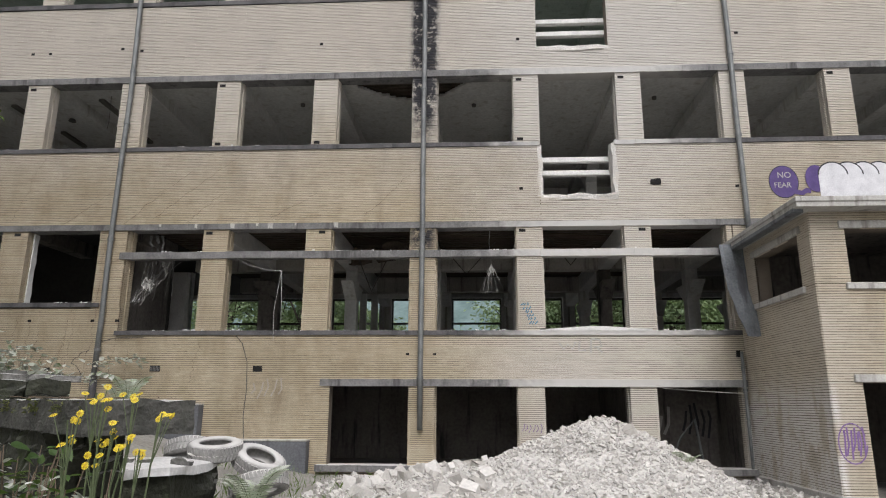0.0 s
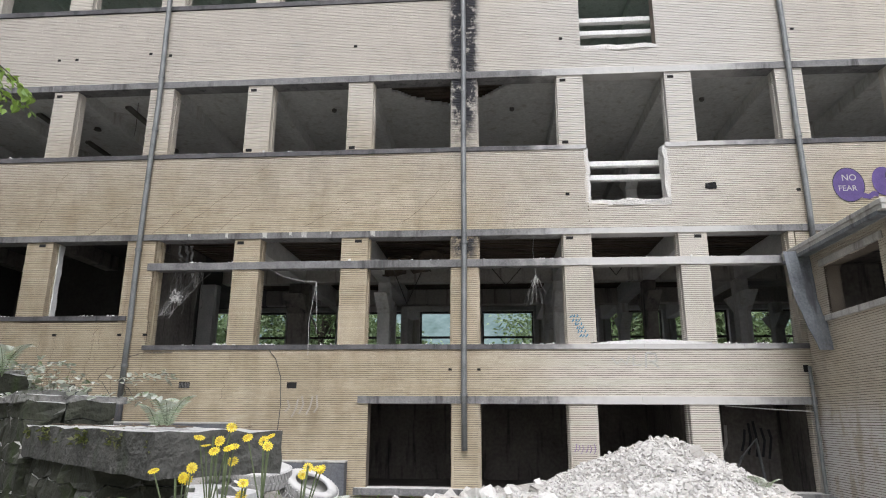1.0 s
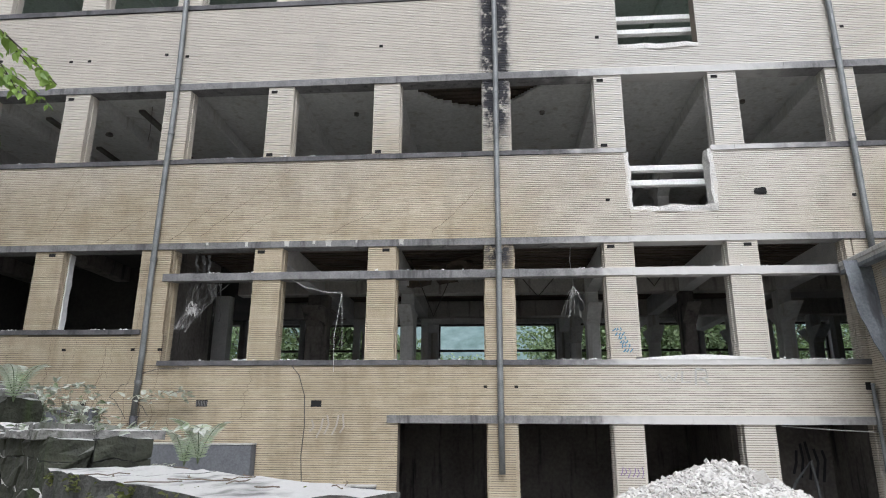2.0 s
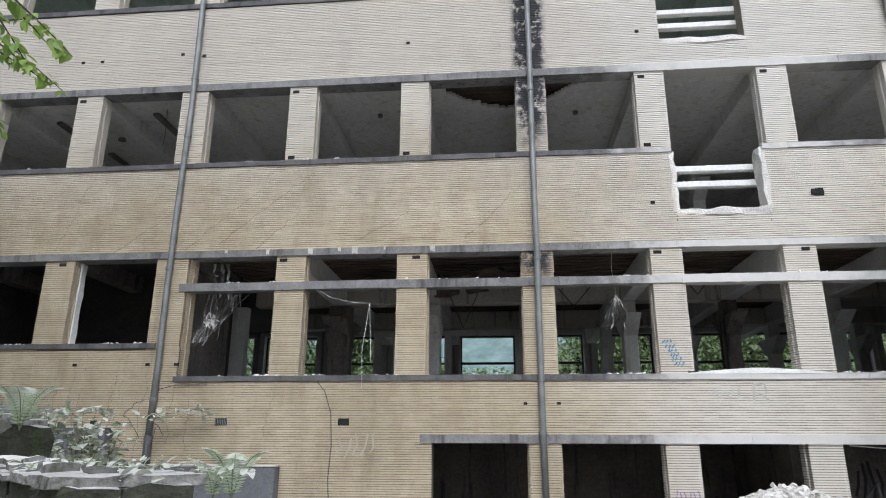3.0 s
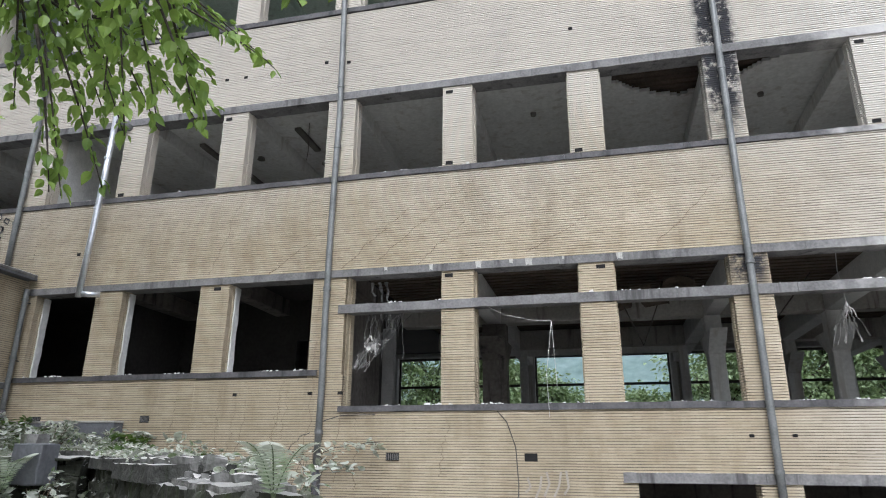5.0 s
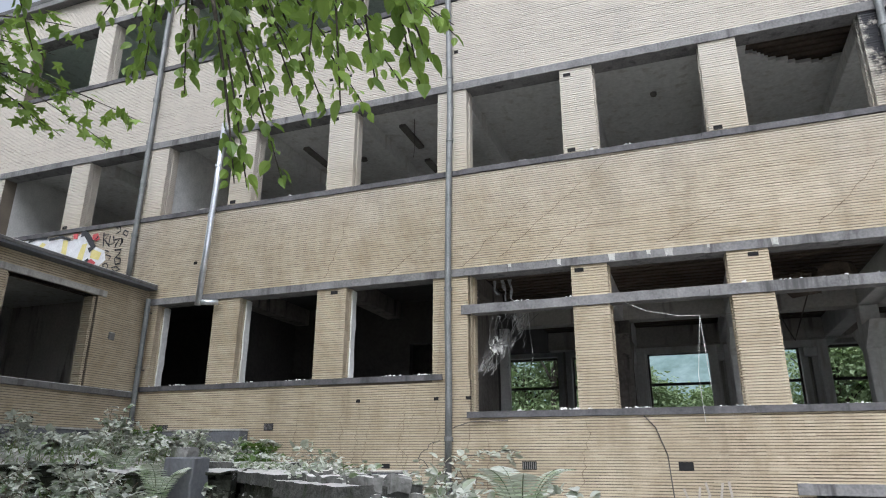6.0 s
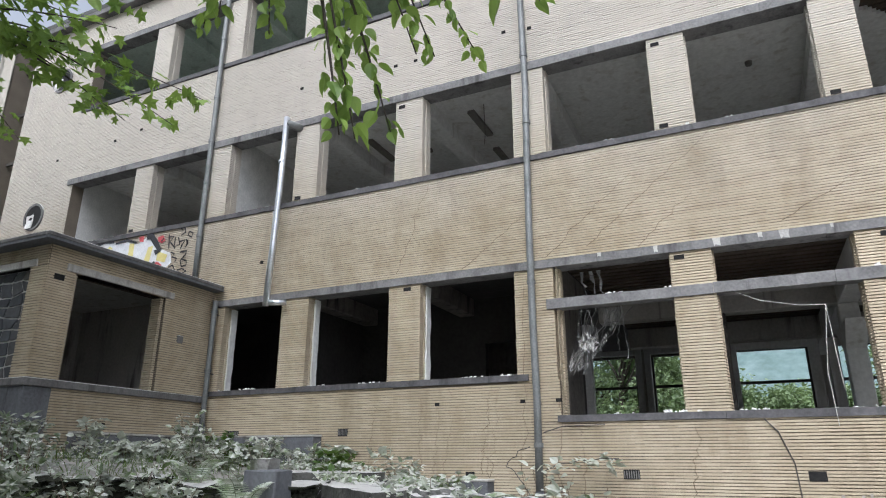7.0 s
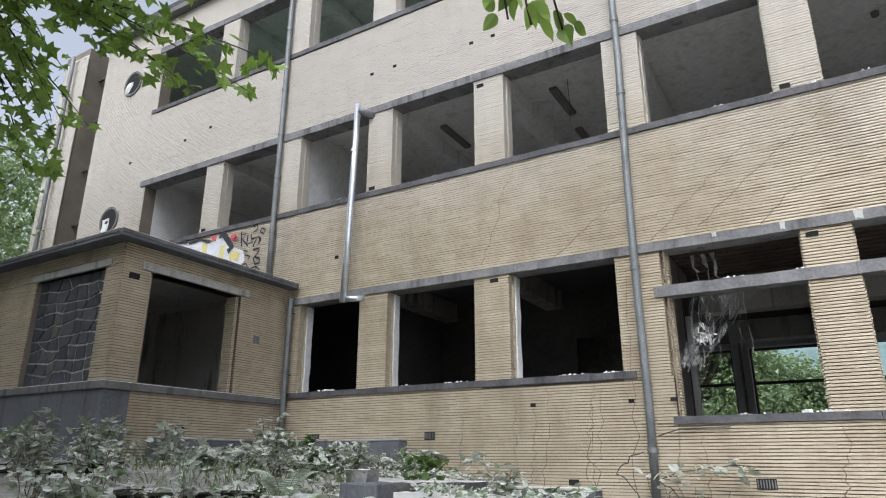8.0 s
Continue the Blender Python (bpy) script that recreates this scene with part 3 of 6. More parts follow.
# ---- back wall with its window openings, cross walls ----
wins = [(-5.15 + 2.1 * k, -3.45 + 2.1 * k) for k in range(-7, 9)]
back = []
for z0, z1 in ((0.0, 3.2), (5.2, 6.7), (8.3, 9.3), (11.95, TOP)):
    back.append((XL, XR, YB, YB + 0.3, z0, z1))
for z0, z1 in ((3.2, 5.2), (6.7, 8.3), (9.3, 11.95)):
    e = XL
    for a, b in wins:
        if z0 == 9.3:
            back.append((a - 0.2, a, YB, YB + 0.3, z0, z1))
            continue
        back.append((e, a, YB, YB + 0.3, z0, z1))
        e = b
    if z0 != 9.3:
        back.append((e, XR, YB, YB + 0.3, z0, z1))
thing("wall_back", boxes(*back), CONCRETE, "stained rear wall with window openings", "wall", "structure")
n = 0
for a, b in wins:
    if b < -8 or a > 10:
        continue
    n += 1
    w = thing("window_%d" % n, None, None, "dark sash window frame without most of its glass", "window", "structure")
    part("frame", boxes((a, a + 0.05, YB + 0.1, YB + 0.17, 3.2, 5.2), (b - 0.05, b, YB + 0.1, YB + 0.17, 3.2, 5.2), (a + 0.05, b - 0.05, YB + 0.1, YB + 0.17, 5.14, 5.2)), DARK_FRAME, w)
    part("meeting_rail", boxes((a + 0.05, b - 0.05, YB + 0.09, YB + 0.16, 4.30, 4.37)), DARK_FRAME, w)
# plaster round the rear windows of the hall, and the worn linings of the openings in front of them
for a, b in wins[5:]:
    if a > 9:
        continue
    sur = boxes((a - 0.16, a - 0.002, YB - 0.12, YB - 0.002, 2.5, 5.34), (b + 0.002, b + 0.16, YB - 0.12, YB - 0.002, 2.5, 5.34), (a - 0.002, b + 0.002, YB - 0.1, YB - 0.002, 5.205, 5.34))
    thing("window_surround", sur, PLASTER, "worn pale plaster surround of a rear window", "window surround", "structure")
for x0, x1 in ((-3.3, -1.2), (-5.25, -3.45)):
    y = 20.36
    fr = boxes((x0, x0 + 0.2, y, y + 0.12, 2.46, 5.2), (x1 - 0.2, x1, y, y + 0.12, 2.46, 5.2), (x0 + 0.2, x1 - 0.2, y, y + 0.12, 4.75, 5.2), bevel=0.01)
    thing("opening_frame", fr, PLASTER, "chipped white plaster frame of an inner opening", "opening frame", "structure")
thing("wall_end_left", boxes((XL, XL + 0.3, BACK, YB, 0, TOP)), PLASTER, "plastered end wall", "wall", "structure")
thing("wall_end_right", boxes((XR - 0.3, XR, BACK, YB, 0, TOP)), PLASTER, "plastered end wall", "wall", "structure")
thing("wall_cross_1", boxes((-7.62, -7.42, BACK, 15.8, 2.45, 5.34)), DARK_PLASTER, "dark plastered cross wall beside the hall", "wall", "structure")
thing("wall_room_back", boxes((XL + 0.3, -9.2, 15.8, 15.95, 2.45, 5.34), (-9.2, -8.4, 15.8, 15.95, 4.5, 5.34), (-8.4, -7.42, 15.8, 15.95, 2.45, 5.34)), NEAR_BLACK, "near-black wall at the back of the rooms", "wall", "structure")
thing("wall_room_side", boxes((-12.0, -11.85, BACK, 15.8, 2.45, 5.34)), NEAR_BLACK, "near-black partition between two rooms", "wall", "structure")
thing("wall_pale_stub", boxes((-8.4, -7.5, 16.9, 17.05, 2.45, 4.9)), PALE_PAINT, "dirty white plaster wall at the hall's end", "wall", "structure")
# added behind the doorway so that no daylight shows through it
thing("wall_daylight_block", boxes((-13.0, -8.2, 17.4, 17.5, 2.45, 5.34), (-8.3, -8.2, 15.95, 17.4, 2.45, 5.34)), DARK_PLASTER, "added dark wall that blocks daylight behind the rooms", "wall", "structure")
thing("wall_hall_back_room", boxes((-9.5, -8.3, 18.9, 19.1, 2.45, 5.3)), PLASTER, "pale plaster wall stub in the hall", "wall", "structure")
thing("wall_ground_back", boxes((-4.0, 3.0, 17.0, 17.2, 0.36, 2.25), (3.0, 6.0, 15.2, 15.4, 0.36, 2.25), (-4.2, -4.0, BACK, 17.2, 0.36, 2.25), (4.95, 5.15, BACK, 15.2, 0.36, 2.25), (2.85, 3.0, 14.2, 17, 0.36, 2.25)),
      DARK_PLASTER, "dark walls of the ground floor", "wall", "structure")
thing("wall_upper_side", boxes((-13.75, -13.55, BACK, 18, 5.62, 8.62)), PALE_PAINT, "white plastered partition upstairs", "wall", "structure")
thing("wall_upper_side", boxes((-18.4, -18.2, BACK, 18, 5.62, 8.62)), PALE_PAINT, "white plastered partition upstairs", "wall", "structure")
thing("wall_upper_back", boxes((XL + .3, XR - .3, 21.5, 21.7, 5.62, 8.62)), PLASTER, "grey plaster wall behind the upstairs rooms", "wall", "structure")

# ---- rails across the knocked-through slots ----
for z in (6.28, 6.57, 9.49, 9.79):
    bm = boxes((SLOT[0] - 0.1, SLOT[1] + 0.1, BACK - 0.002, BACK + 0.12, z - 0.055, z + 0.055), bevel=0.01)
    thing("slot_rail", bm, PALE_PAINT, "white painted rail across the open slot", "rail", group="slot rails")

# ---- left end of the facade: narrow stair window and end pier ----
thing("wall_stair_end", boxes((-22.6, -21.5, FACE - 0.05, FACE + 0.5, 0, TOP + 0.2)), MORTAR, "brick end pier of the stair tower", "wall", "structure")
v, f = brick_rows([(-22.6, -21.5, 4.8, TOP)], FACE - 0.05, rng)
ob = new("brickwork", raw_mesh(v, f, BRICK))
ob.parent = bpy.data.objects["wall_stair_end"]
tagged(ob, kind="stuff")
bm = bmesh.new()
for z in (5.2, 7.0, 8.1, 9.6, 11.0, 12.3):
    box(bm, -21.5, -20.6, FACE + 0.3, FACE + 0.36, z, z + 0.08)
box(bm, -21.07, -21.02, FACE + 0.3, FACE + 0.36, 3, TOP)
thing("stair_window", bm, DARK_FRAME, "tall dark stair window frame without glass", "window", "structure")
thing("wall_stair_back", boxes((-21.5, -20.5, FACE + 2.5, FACE + 2.6, 0, TOP)), DARK_PLASTER, "dark stairwell wall", "wall", "structure")

# ---- the projecting porches ----
def rect_minus(a0, a1, z0, z1, holes):
    """A wall face less its openings, as rectangles."""
    out, zs = [], sorted({z0, z1, *[h[2] for h in holes], *[h[3] for h in holes]})
    for lo, hi in zip(zs, zs[1:]):
        if hi <= z0 or lo >= z1:
            continue
        e = a0
        for h in sorted(h for h in holes if h[2] <= lo and h[3] >= hi):
            if h[0] > e:
                out.append((e, h[0], lo, hi))
            e = max(e, h[1])
        if a1 > e:
            out.append((e, a1, lo, hi))
    return out


def brick_wall_x(name, label, face, sign, y0, y1, z0, z1, holes, thick=0.25):
    """A brick wall that runs along y and faces sign * x."""
    rs = rect_minus(y0, y1, z0, z1, holes)
    inner = face - sign * thick
    w = thing(name, boxes(*[(min(face, inner), max(face, inner), a, b, c, d) for a, b, c, d in rs]), MORTAR, label, "wall", "structure")
    ob = new("brickwork", raw_mesh(*brick_rows(rs, face, rng, axis=1, sign=sign), BRICK))
    ob.parent = w
    tagged(ob, kind="stuff")
    return w


def brick_wall_y(name, label, face, x0, x1, z0, z1, holes, thick=0.25, grow=0):
    rs = rect_minus(x0, x1, z0, z1, holes)
    w = thing(name, boxes(*[(a, b, face, face + thick, c, d) for a, b, c, d in rs]), MORTAR, label, "wall", "structure")
    ob = new("brickwork", raw_mesh(*brick_rows([(a - (0.25 if a == x0 and grow < 0 else 0), b + (0.25 if b == x1 and grow > 0 else 0), c, d) for a, b, c, d in rs], face, rng), BRICK))
    ob.parent = w
    tagged(ob, kind="stuff")
    return w


def slab(name, label, spec, material, bevel=0.01, category="stone band", kind="structure"):
    return thing(name, boxes(spec, bevel=bevel), material, label, category, kind)


# left porch
LY = 10.15
brick_wall_x("wall_porch_left_side", "buff brick side wall of the porch with a wide window opening", PL, 1, LY, FACE, 2.0, 5.33,
             [(10.57, 12.22, 3.47, 5.0), (LY - 1, FACE + 1, 3.36, 3.47)])
brick_wall_y("wall_porch_left_front", "buff brick front wall of the porch", LY, -20.5, PL - 0.25, 3.47, 5.33, [(-15.55, -13.85, 3.47, 5.02)], grow=1)
slab("sill_band", "grey bluestone sill band round the porch", (PL - 0.23, PL + 0.06, LY - 0.06, FACE - 0.06, 3.36, 3.47), BLUESTONE)
slab("sill_band", "grey bluestone sill band round the porch", (-20.5, PL - 0.23, LY - 0.06, LY + 0.23, 3.36, 3.47), BLUESTONE)
slab("lintel", "pale stone lintel over the porch window", (PL - 0.22, PL + 0.035, 10.42, 12.38, 5.0, 5.11), COPING, category="lintel")
slab("lintel", "stone lintel over the rubble-stone panel", (-15.7, -13.72, LY - 0.035, LY + 0.2, 5.02, 5.13), COPING, category="lintel")
slab("plinth", "grey cement plinth of the porch", (-20.5, PL - 0.3, LY - 0.03, LY + 0.25, 1.4, 3.36), RENDER_GREY, category="plinth")
slab("plinth", "grey cement corner of the porch plinth", (PL - 0.3, PL + 0.03, LY - 0.03, LY + 0.36, 1.4, 3.36), RENDER_GREY, category="plinth")
slab("ceiling_porch_left", "plastered porch ceiling", (-20.5, PL - .25, LY + 0.25, FACE - .05, 5.27, 5.33), PLASTER, category="ceiling")
slab("wall_porch_left_lining", "dirty plaster wall inside the porch", (-20.4, PL - 0.25, FACE - 0.05, FACE - 0.025, 2.45, 5.3), CONCRETE, category="wall")
slab("wall_porch_left_inner", "dirty white plaster wall inside the porch", (-17.2, -17.0, LY + .25, FACE - .05, 2.45, 5.3), CONCRETE, category="wall")
slab("floor_porch_left", "dirty porch floor", (-20.5, PL - .25, LY + .25, FACE, 2.3, 2.45), FLOORING, category="floor")
# jamb of the porch window, stepped
for y in (10.574, 12.156):
    bm = boxes(*[(PL - 0.25, PL - 0.04, y, y + 0.06, 3.475 + .037 * k, 3.475 + .037 * k + .026) for k in range(41)])
    thing("window_jamb", bm, BRICK, "stepped buff brick jamb of the porch window", "jamb", "structure")
bm = boxes((-20.8, PL + 0.22, LY - 0.22, FACE - 0.05, 5.33, 5.37))
roof = thing("roof_porch_left", bm, RENDER_GREY, "flat porch roof with a thin projecting concrete eave", "roof", "structure")
part("fascia", boxes((PL + 0.17, PL + 0.23, LY - 0.22, FACE - 0.06, 5.37, 5.43), (-20.8, PL + 0.17, LY - 0.23, LY - 0.17, 5.37, 5.43), bevel=0.008), BLUESTONE, roof)
part("felt", boxes((-20.8, PL + 0.17, LY - 0.17, FACE - 0.06, 5.37, 5.44)), ROOFING, roof, "dark mossy felt")


def field_panel(x0, x1, z0, z1, y):
    """A panel of irregular dark stones with pale pointing, each stone its own piece."""
    p = thing("stone_panel", boxes((x0, x1, y + 0.082, y + 0.2, z0, z1)), POINTING, "panel of dark irregular fieldstones with pale pointing", "stone panel")
    r = random.Random(9)
    rows, cols = 9, 7
    h = (z1 - z0) / rows
    xs = {}
    for i in range(rows + 1):
        for j in range(cols + 1):
            xs[i, j] = (x0 + (x1 - x0) * j / cols + (r.uniform(-.075, .075) if 0 < j < cols else 0), z0 + h * i + (r.uniform(-.045, .045) if 0 < i < rows else 0))
    for i in range(rows):
        for j in range(cols):
            q = [Vector((xs[a][0], 0, xs[a][1])) for a in ((i, j), (i, j + 1), (i + 1, j + 1), (i + 1, j))]
            c = sum(q, Vector()) / 4
            pts = []
            for k in range(4):
                a, b = q[k], q[(k + 1) % 4]
                pts += [a.lerp(b, 0.07), a.lerp(b, 0.5) + (a.lerp(b, 0.5) - c) * r.uniform(-.06, .06), a.lerp(b, 0.93)]
            pts = [c + (u - c) * (1 - 0.011 / max((u - c).length, .03)) for u in pts]
            bm = bmesh.new()
            d = r.uniform(0.0, 0.02)
            rim = [bm.verts.new((u.x, y + 0.10, u.z)) for u in pts]
            top = [bm.verts.new((c.x + (u.x - c.x) * .93, y + 0.07 - d * .5, c.z + (u.z - c.z) * .93)) for u in pts]
            bm.faces.new(top)
            for k in range(12):
                bm.faces.new((rim[k], rim[(k + 1) % 12], top[(k + 1) % 12], top[k]))
            part("stone", bm, FIELDSTONE_ONE, p)


FIELDSTONE_ONE, _ns, _ls, _b = node_mat("fieldstone_single")
_geo = _ns.new("ShaderNodeNewGeometry")
_c = ramp(_ns, _ls, _ns.new("ShaderNodeObjectInfo").outputs["Random"], [(0, (0.035, 0.038, 0.043)), (0.6, (0.055, 0.06, 0.066)), (1, (0.1, 0.095, 0.085))])
_n = noise_tex(_ns, _ls, _geo.outputs["Position"], 14, 5)
_ls.new(mixed(_ns, _ls, 0.6, _c, ramp(_ns, _ls, _n, [(0.3, (0.5, 0.5, 0.5)), (0.7, (1.3, 1.3, 1.3))]), 'MULTIPLY'), _b.inputs["Base Color"])
_b.inputs["Roughness"].default_value = 0.8
bump(_ns, _ls, _n, 0.6, 0.02, _b)
field_panel(-15.55, -13.85, 3.47, 5.02, LY)

# right porch
RY = 10.5
brick_wall_x("wall_porch_right_side", "dusty buff brick side wall of the porch with a small window opening", PR, -1, RY, FACE, 0.2, 4.46,
             [(10.88, 12.5, 3.38, 4.2)])
brick_wall_y("wall_porch_right_front", "buff brick front wall of the porch with door and window openings", RY, PR + 0.25, 10.5, 0.2, 4.46,
             [(5.42, 8.2, 3.38, 4.2), (5.38, 6.6, -1, 1.95)], grow=-1)
slab("window_sill", "pale stone sill of the porch side window", (PR - 0.06, PR + 0.2, 10.8, 12.6, 3.28, 3.38), COPING, category="sill")
slab("window_sill", "pale stone sill of the porch front window", (5.34, 8.3, RY - 0.06, RY + 0.2, 3.28, 3.38), COPING, category="sill")
slab("lintel", "pale stone lintel of the porch side window", (PR - 0.04, PR + 0.2, 10.75, 12.6, 4.2, 4.32), COPING, category="lintel")
slab("lintel", "pale stone lintel of the porch front window", (5.34, 8.3, RY - 0.04, RY + 0.2, 4.2, 4.32), COPING, category="lintel")
slab("lintel", "pale stone lintel of the porch doorway", (5.27, 6.75, RY - 0.05, RY + 0.2, 1.95, 2.06), COPING, category="lintel")
slab("plinth", "pale cement plinth of the porch", (PR - 0.05, PR + 0.25, RY - 0.05, FACE - 0.02, -0.2, 0.42), COPING, category="plinth")
slab("plinth", "pale cement plinth of the porch", (PR + 0.25, 5.38, RY - 0.05, RY + 0.25, -0.2, 0.42), COPING, category="plinth")
slab("ceiling_porch_right", "dark plaster porch ceiling", (PR + .25, 10.5, RY + .25, FACE, 4.38, 4.46), DARK_PLASTER, category="ceiling")
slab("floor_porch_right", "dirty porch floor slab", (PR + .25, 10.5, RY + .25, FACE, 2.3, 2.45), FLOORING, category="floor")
slab("wall_porch_right_end", "brick end wall of the porch", (10.3, 10.5, RY + .25, FACE, 0, 4.4), DARK_PLASTER, category="wall")
slab("wall_porch_right_inner", "dark wall inside the porch", (PR + .3, 10.3, FACE - 0.12, FACE - 0.02, 0, 4.4), DARK_PLASTER, category="wall")
bm = boxes((PR - 0.30, 10.8, RY - 0.32, FACE - 0.06, 4.46, 4.53))
roof = thing("roof_porch_right", bm, COPING, "flat porch roof with a pale concrete eave", "roof", "structure")
part("fascia", boxes((PR - 0.32, PR - 0.24, RY - 0.34, FACE - 0.07, 4.53, 4.61), (PR - 0.24, 10.8, RY - 0.34, RY - 0.26, 4.53, 4.61), bevel=0.01), COPING, roof)
part("felt", boxes((PR - 0.24, 10.8, RY - 0.26, FACE - 0.07, 4.53, 4.63)), ROOFING, roof, "dark roof felt")

# stepped cement plinth at the foot of the facade and along the left porch
for x0, x1, z in ((PL + 0.03, -10.98, 2.80), (-10.98, -8.14, 2.19), (-8.14, -5.28, 1.61), (-5.28, -3.2, 0.97)):
    w = slab("foot_plinth", "grey cement footing wall with a pale top edge", (x0, x1, FACE - 0.26, FACE - 0.03, -0.2, z - 0.03), RENDER_GREY, category="footing")
    part("coping", boxes((x0, x1 + 0.01, FACE - 0.27, FACE - 0.03, z - 0.03, z), bevel=0.006), COPING, w)
w = slab("foot_plinth", "grey cement footing wall along the porch", (PL + 0.03, PL + 0.2, LY + 0.7, FACE - 0.26, 1.2, 2.77), RENDER_GREY, category="footing")
part("coping", boxes((PL + 0.03, PL + 0.21, LY + 0.7, FACE - 0.26, 2.77, 2.80), bevel=0.006), COPING, w)

# ---- the ground: one sheet to the horizon ----
def ground_z(x, y):
    z = 0.33 + 1.0 * min(max((-3.0 - x) / 4.5, 0.0), 1.0)
    z += 0.95 * min(max((-7.5 - x) / 3.0, 0.0), 1.0) + 0.15 * min(max((-10.5 - x) / 2.0, 0.0), 1.0)
    if y > FACE + 0.1:
        z = min(z, 0.0)
    if y > 26:
        z += 0.03 * min(y - 26, 60)
    return z


def spaced(lo, hi, step, far):
    a = list(np.arange(lo, hi + 1e-6, step))
    d, left, right = step, [], []
    x = lo
    while x > -far:
        d *= 1.6
        x -= d
        left.append(x)
    x, d = hi, step
    while x < far:
        d *= 1.6
        x += d
        right.append(x)
    return left[::-1] + a + right


gx, gy = spaced(-22, 10, 0.25, 2500), spaced(-6, FACE, 0.25, 2500)
verts = []
for y in gy:
    for x in gx:
        z = ground_z(x, y)
        near = max(0.0, 1 - abs(y - 6) / 40)
        z += near * (0.05 * noise.noise((x * 0.9, y * 0.9, 0)) + 0.03 * noise.noise((x * 3.1, y * 3.1, 5)))
        verts.append((x, y, z))
W = len(gx)
faces = [(j * W + i, j * W + i + 1, (j + 1) * W + i + 1, (j + 1) * W + i) for j in range(len(gy) - 1) for i in range(W - 1)]
tagged(new("ground", raw_mesh(verts, faces, EARTH, True)), "dusty gravelly earth with weeds", "ground", kind="structure")

# far wooded hill behind the building
bm = bmesh.new()
rows = []
for j in range(9):
    rows.append([])
    for i in range(41):
        x = -600 + 30 * i
        q = j / 8
        h = (95 + 45 * noise.noise((x * 0.004, 1.3, 0)) + 12 * noise.noise((x * 0.03, j, 0))) * math.sin(q * math.pi / 2)
        rows[-1].append(bm.verts.new((x, 320 + 170 * q, h - 2)))
for a, b in zip(rows, rows[1:]):
    for i in range(40):
        bm.faces.new((a[i], a[i + 1], b[i + 1], b[i]))
thing("backdrop", bm, HILL, "far bluish wooded hillside", "hill", "structure", smooth=True)

# ---- terraced garden wall beside the path ----
TO, TU, TV = Vector((-1.62, 3.64, 0)), Vector((-0.741, 0.671, 0)), Vector((0.671, 0.741, 0))


def on_wall(u, v, z):
    return TO + TU * u + TV * v + Vector((0, 0, z))


def skew_box(u0, u1, v0, v1, z0, z1, cut=3, shake=0.02, scale=4.0, seed=0):
    bm = boxes((u0, u1, v0, v1, z0, z1))
    bmesh.ops.subdivide_edges(bm, edges=bm.edges[:], cuts=cut, use_grid_fill=True)
    for q in bm.verts:
        p = on_wall(q.co.x, q.co.y, q.co.z)
        n = noise.noise_vector(p * scale + Vector((seed, 0, 0)))
        q.co = p + n * shake
    return bm


def stone_wall(u0, u1, v0, v1, z1, seed, label, cap=None, jut=0.0):
    """Dry masonry of rough dark stones, each stone its own piece, on a core."""
    z0 = ground_z(on_wall(u1, 0, 0).x, 5) - 0.15
    r = random.Random(seed)
    end, u0 = u0, u0 + jut
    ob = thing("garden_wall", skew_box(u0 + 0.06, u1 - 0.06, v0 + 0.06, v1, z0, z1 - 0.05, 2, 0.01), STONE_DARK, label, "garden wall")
    top = z1 - (cap or 0.0)
    z = z0
    while z < top - 0.03:
        h = min(r.uniform(0.09, 0.19), top - z)
        if top - z - h < 0.07:
            h = top - z
        u = u0
        while u < u1 - 0.02:
            w = min(r.uniform(0.14, 0.42), u1 - u)
            if u1 - u - w < 0.12:
                w = u1 - u
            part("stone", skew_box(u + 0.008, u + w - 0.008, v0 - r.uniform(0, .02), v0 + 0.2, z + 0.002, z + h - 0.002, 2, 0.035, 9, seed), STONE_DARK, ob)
            u += w
        vv = v0 + 0.2
        while vv < v1 - 0.05:
            w = min(r.uniform(0.25, 0.45), v1 - vv)
            part("stone", skew_box(u0 - r.uniform(0, .02), u0 + 0.2, vv + 0.008, vv + w - 0.008, z + 0.004, z + h - 0.004, 2, 0.04, 8, seed), STONE_DARK, ob)
            vv += w
        z += h
    if cap:
        u = u0 = end
        while u < u1 - 0.02:
            w = min(r.uniform(1.2, 1.6), u1 - u)
            if u1 - u - w < 0.35:
                w = u1 - u
            part("cap_slab", skew_box(u + 0.004 - (0.05 if u == u0 else 0), u + w - 0.004, v0 - 0.06, v1 + 0.04, z1 - cap, z1, 9, 0.014, 11, seed), CAP, ob, "dusty concrete cap slab")
            u += w
    return ob


stone_wall(0.4, 2.4, 0.06, 0.5, 1.635, 1, "garden wall of dark stone with a jutting dusty concrete cap", 0.17, 0.75)
stone_wall(2.4, 4.7, 0.0, 0.5, 1.78, 2, "mossy garden wall of dark rough stones")
stone_wall(4.7, 6.2, 0.0, 0.45, 2.06, 3, "broken mossy garden wall of dark rough rocks")
stone_wall(6.2, 7.6, 0.0, 0.5, 2.18, 4, "broken garden wall of dark rocks with dusty cap slabs", 0.12)
stone_wall(7.6, 10.4, 0.0, 0.7, 2.22, 5, "overgrown garden wall of dark stones", 0.1)
stone_wall(10.4, 13.2, -0.1, 0.9, 2.3, 6, "overgrown garden wall of dark stones", 0.1)
lr = random.Random(17)
u = 2.45
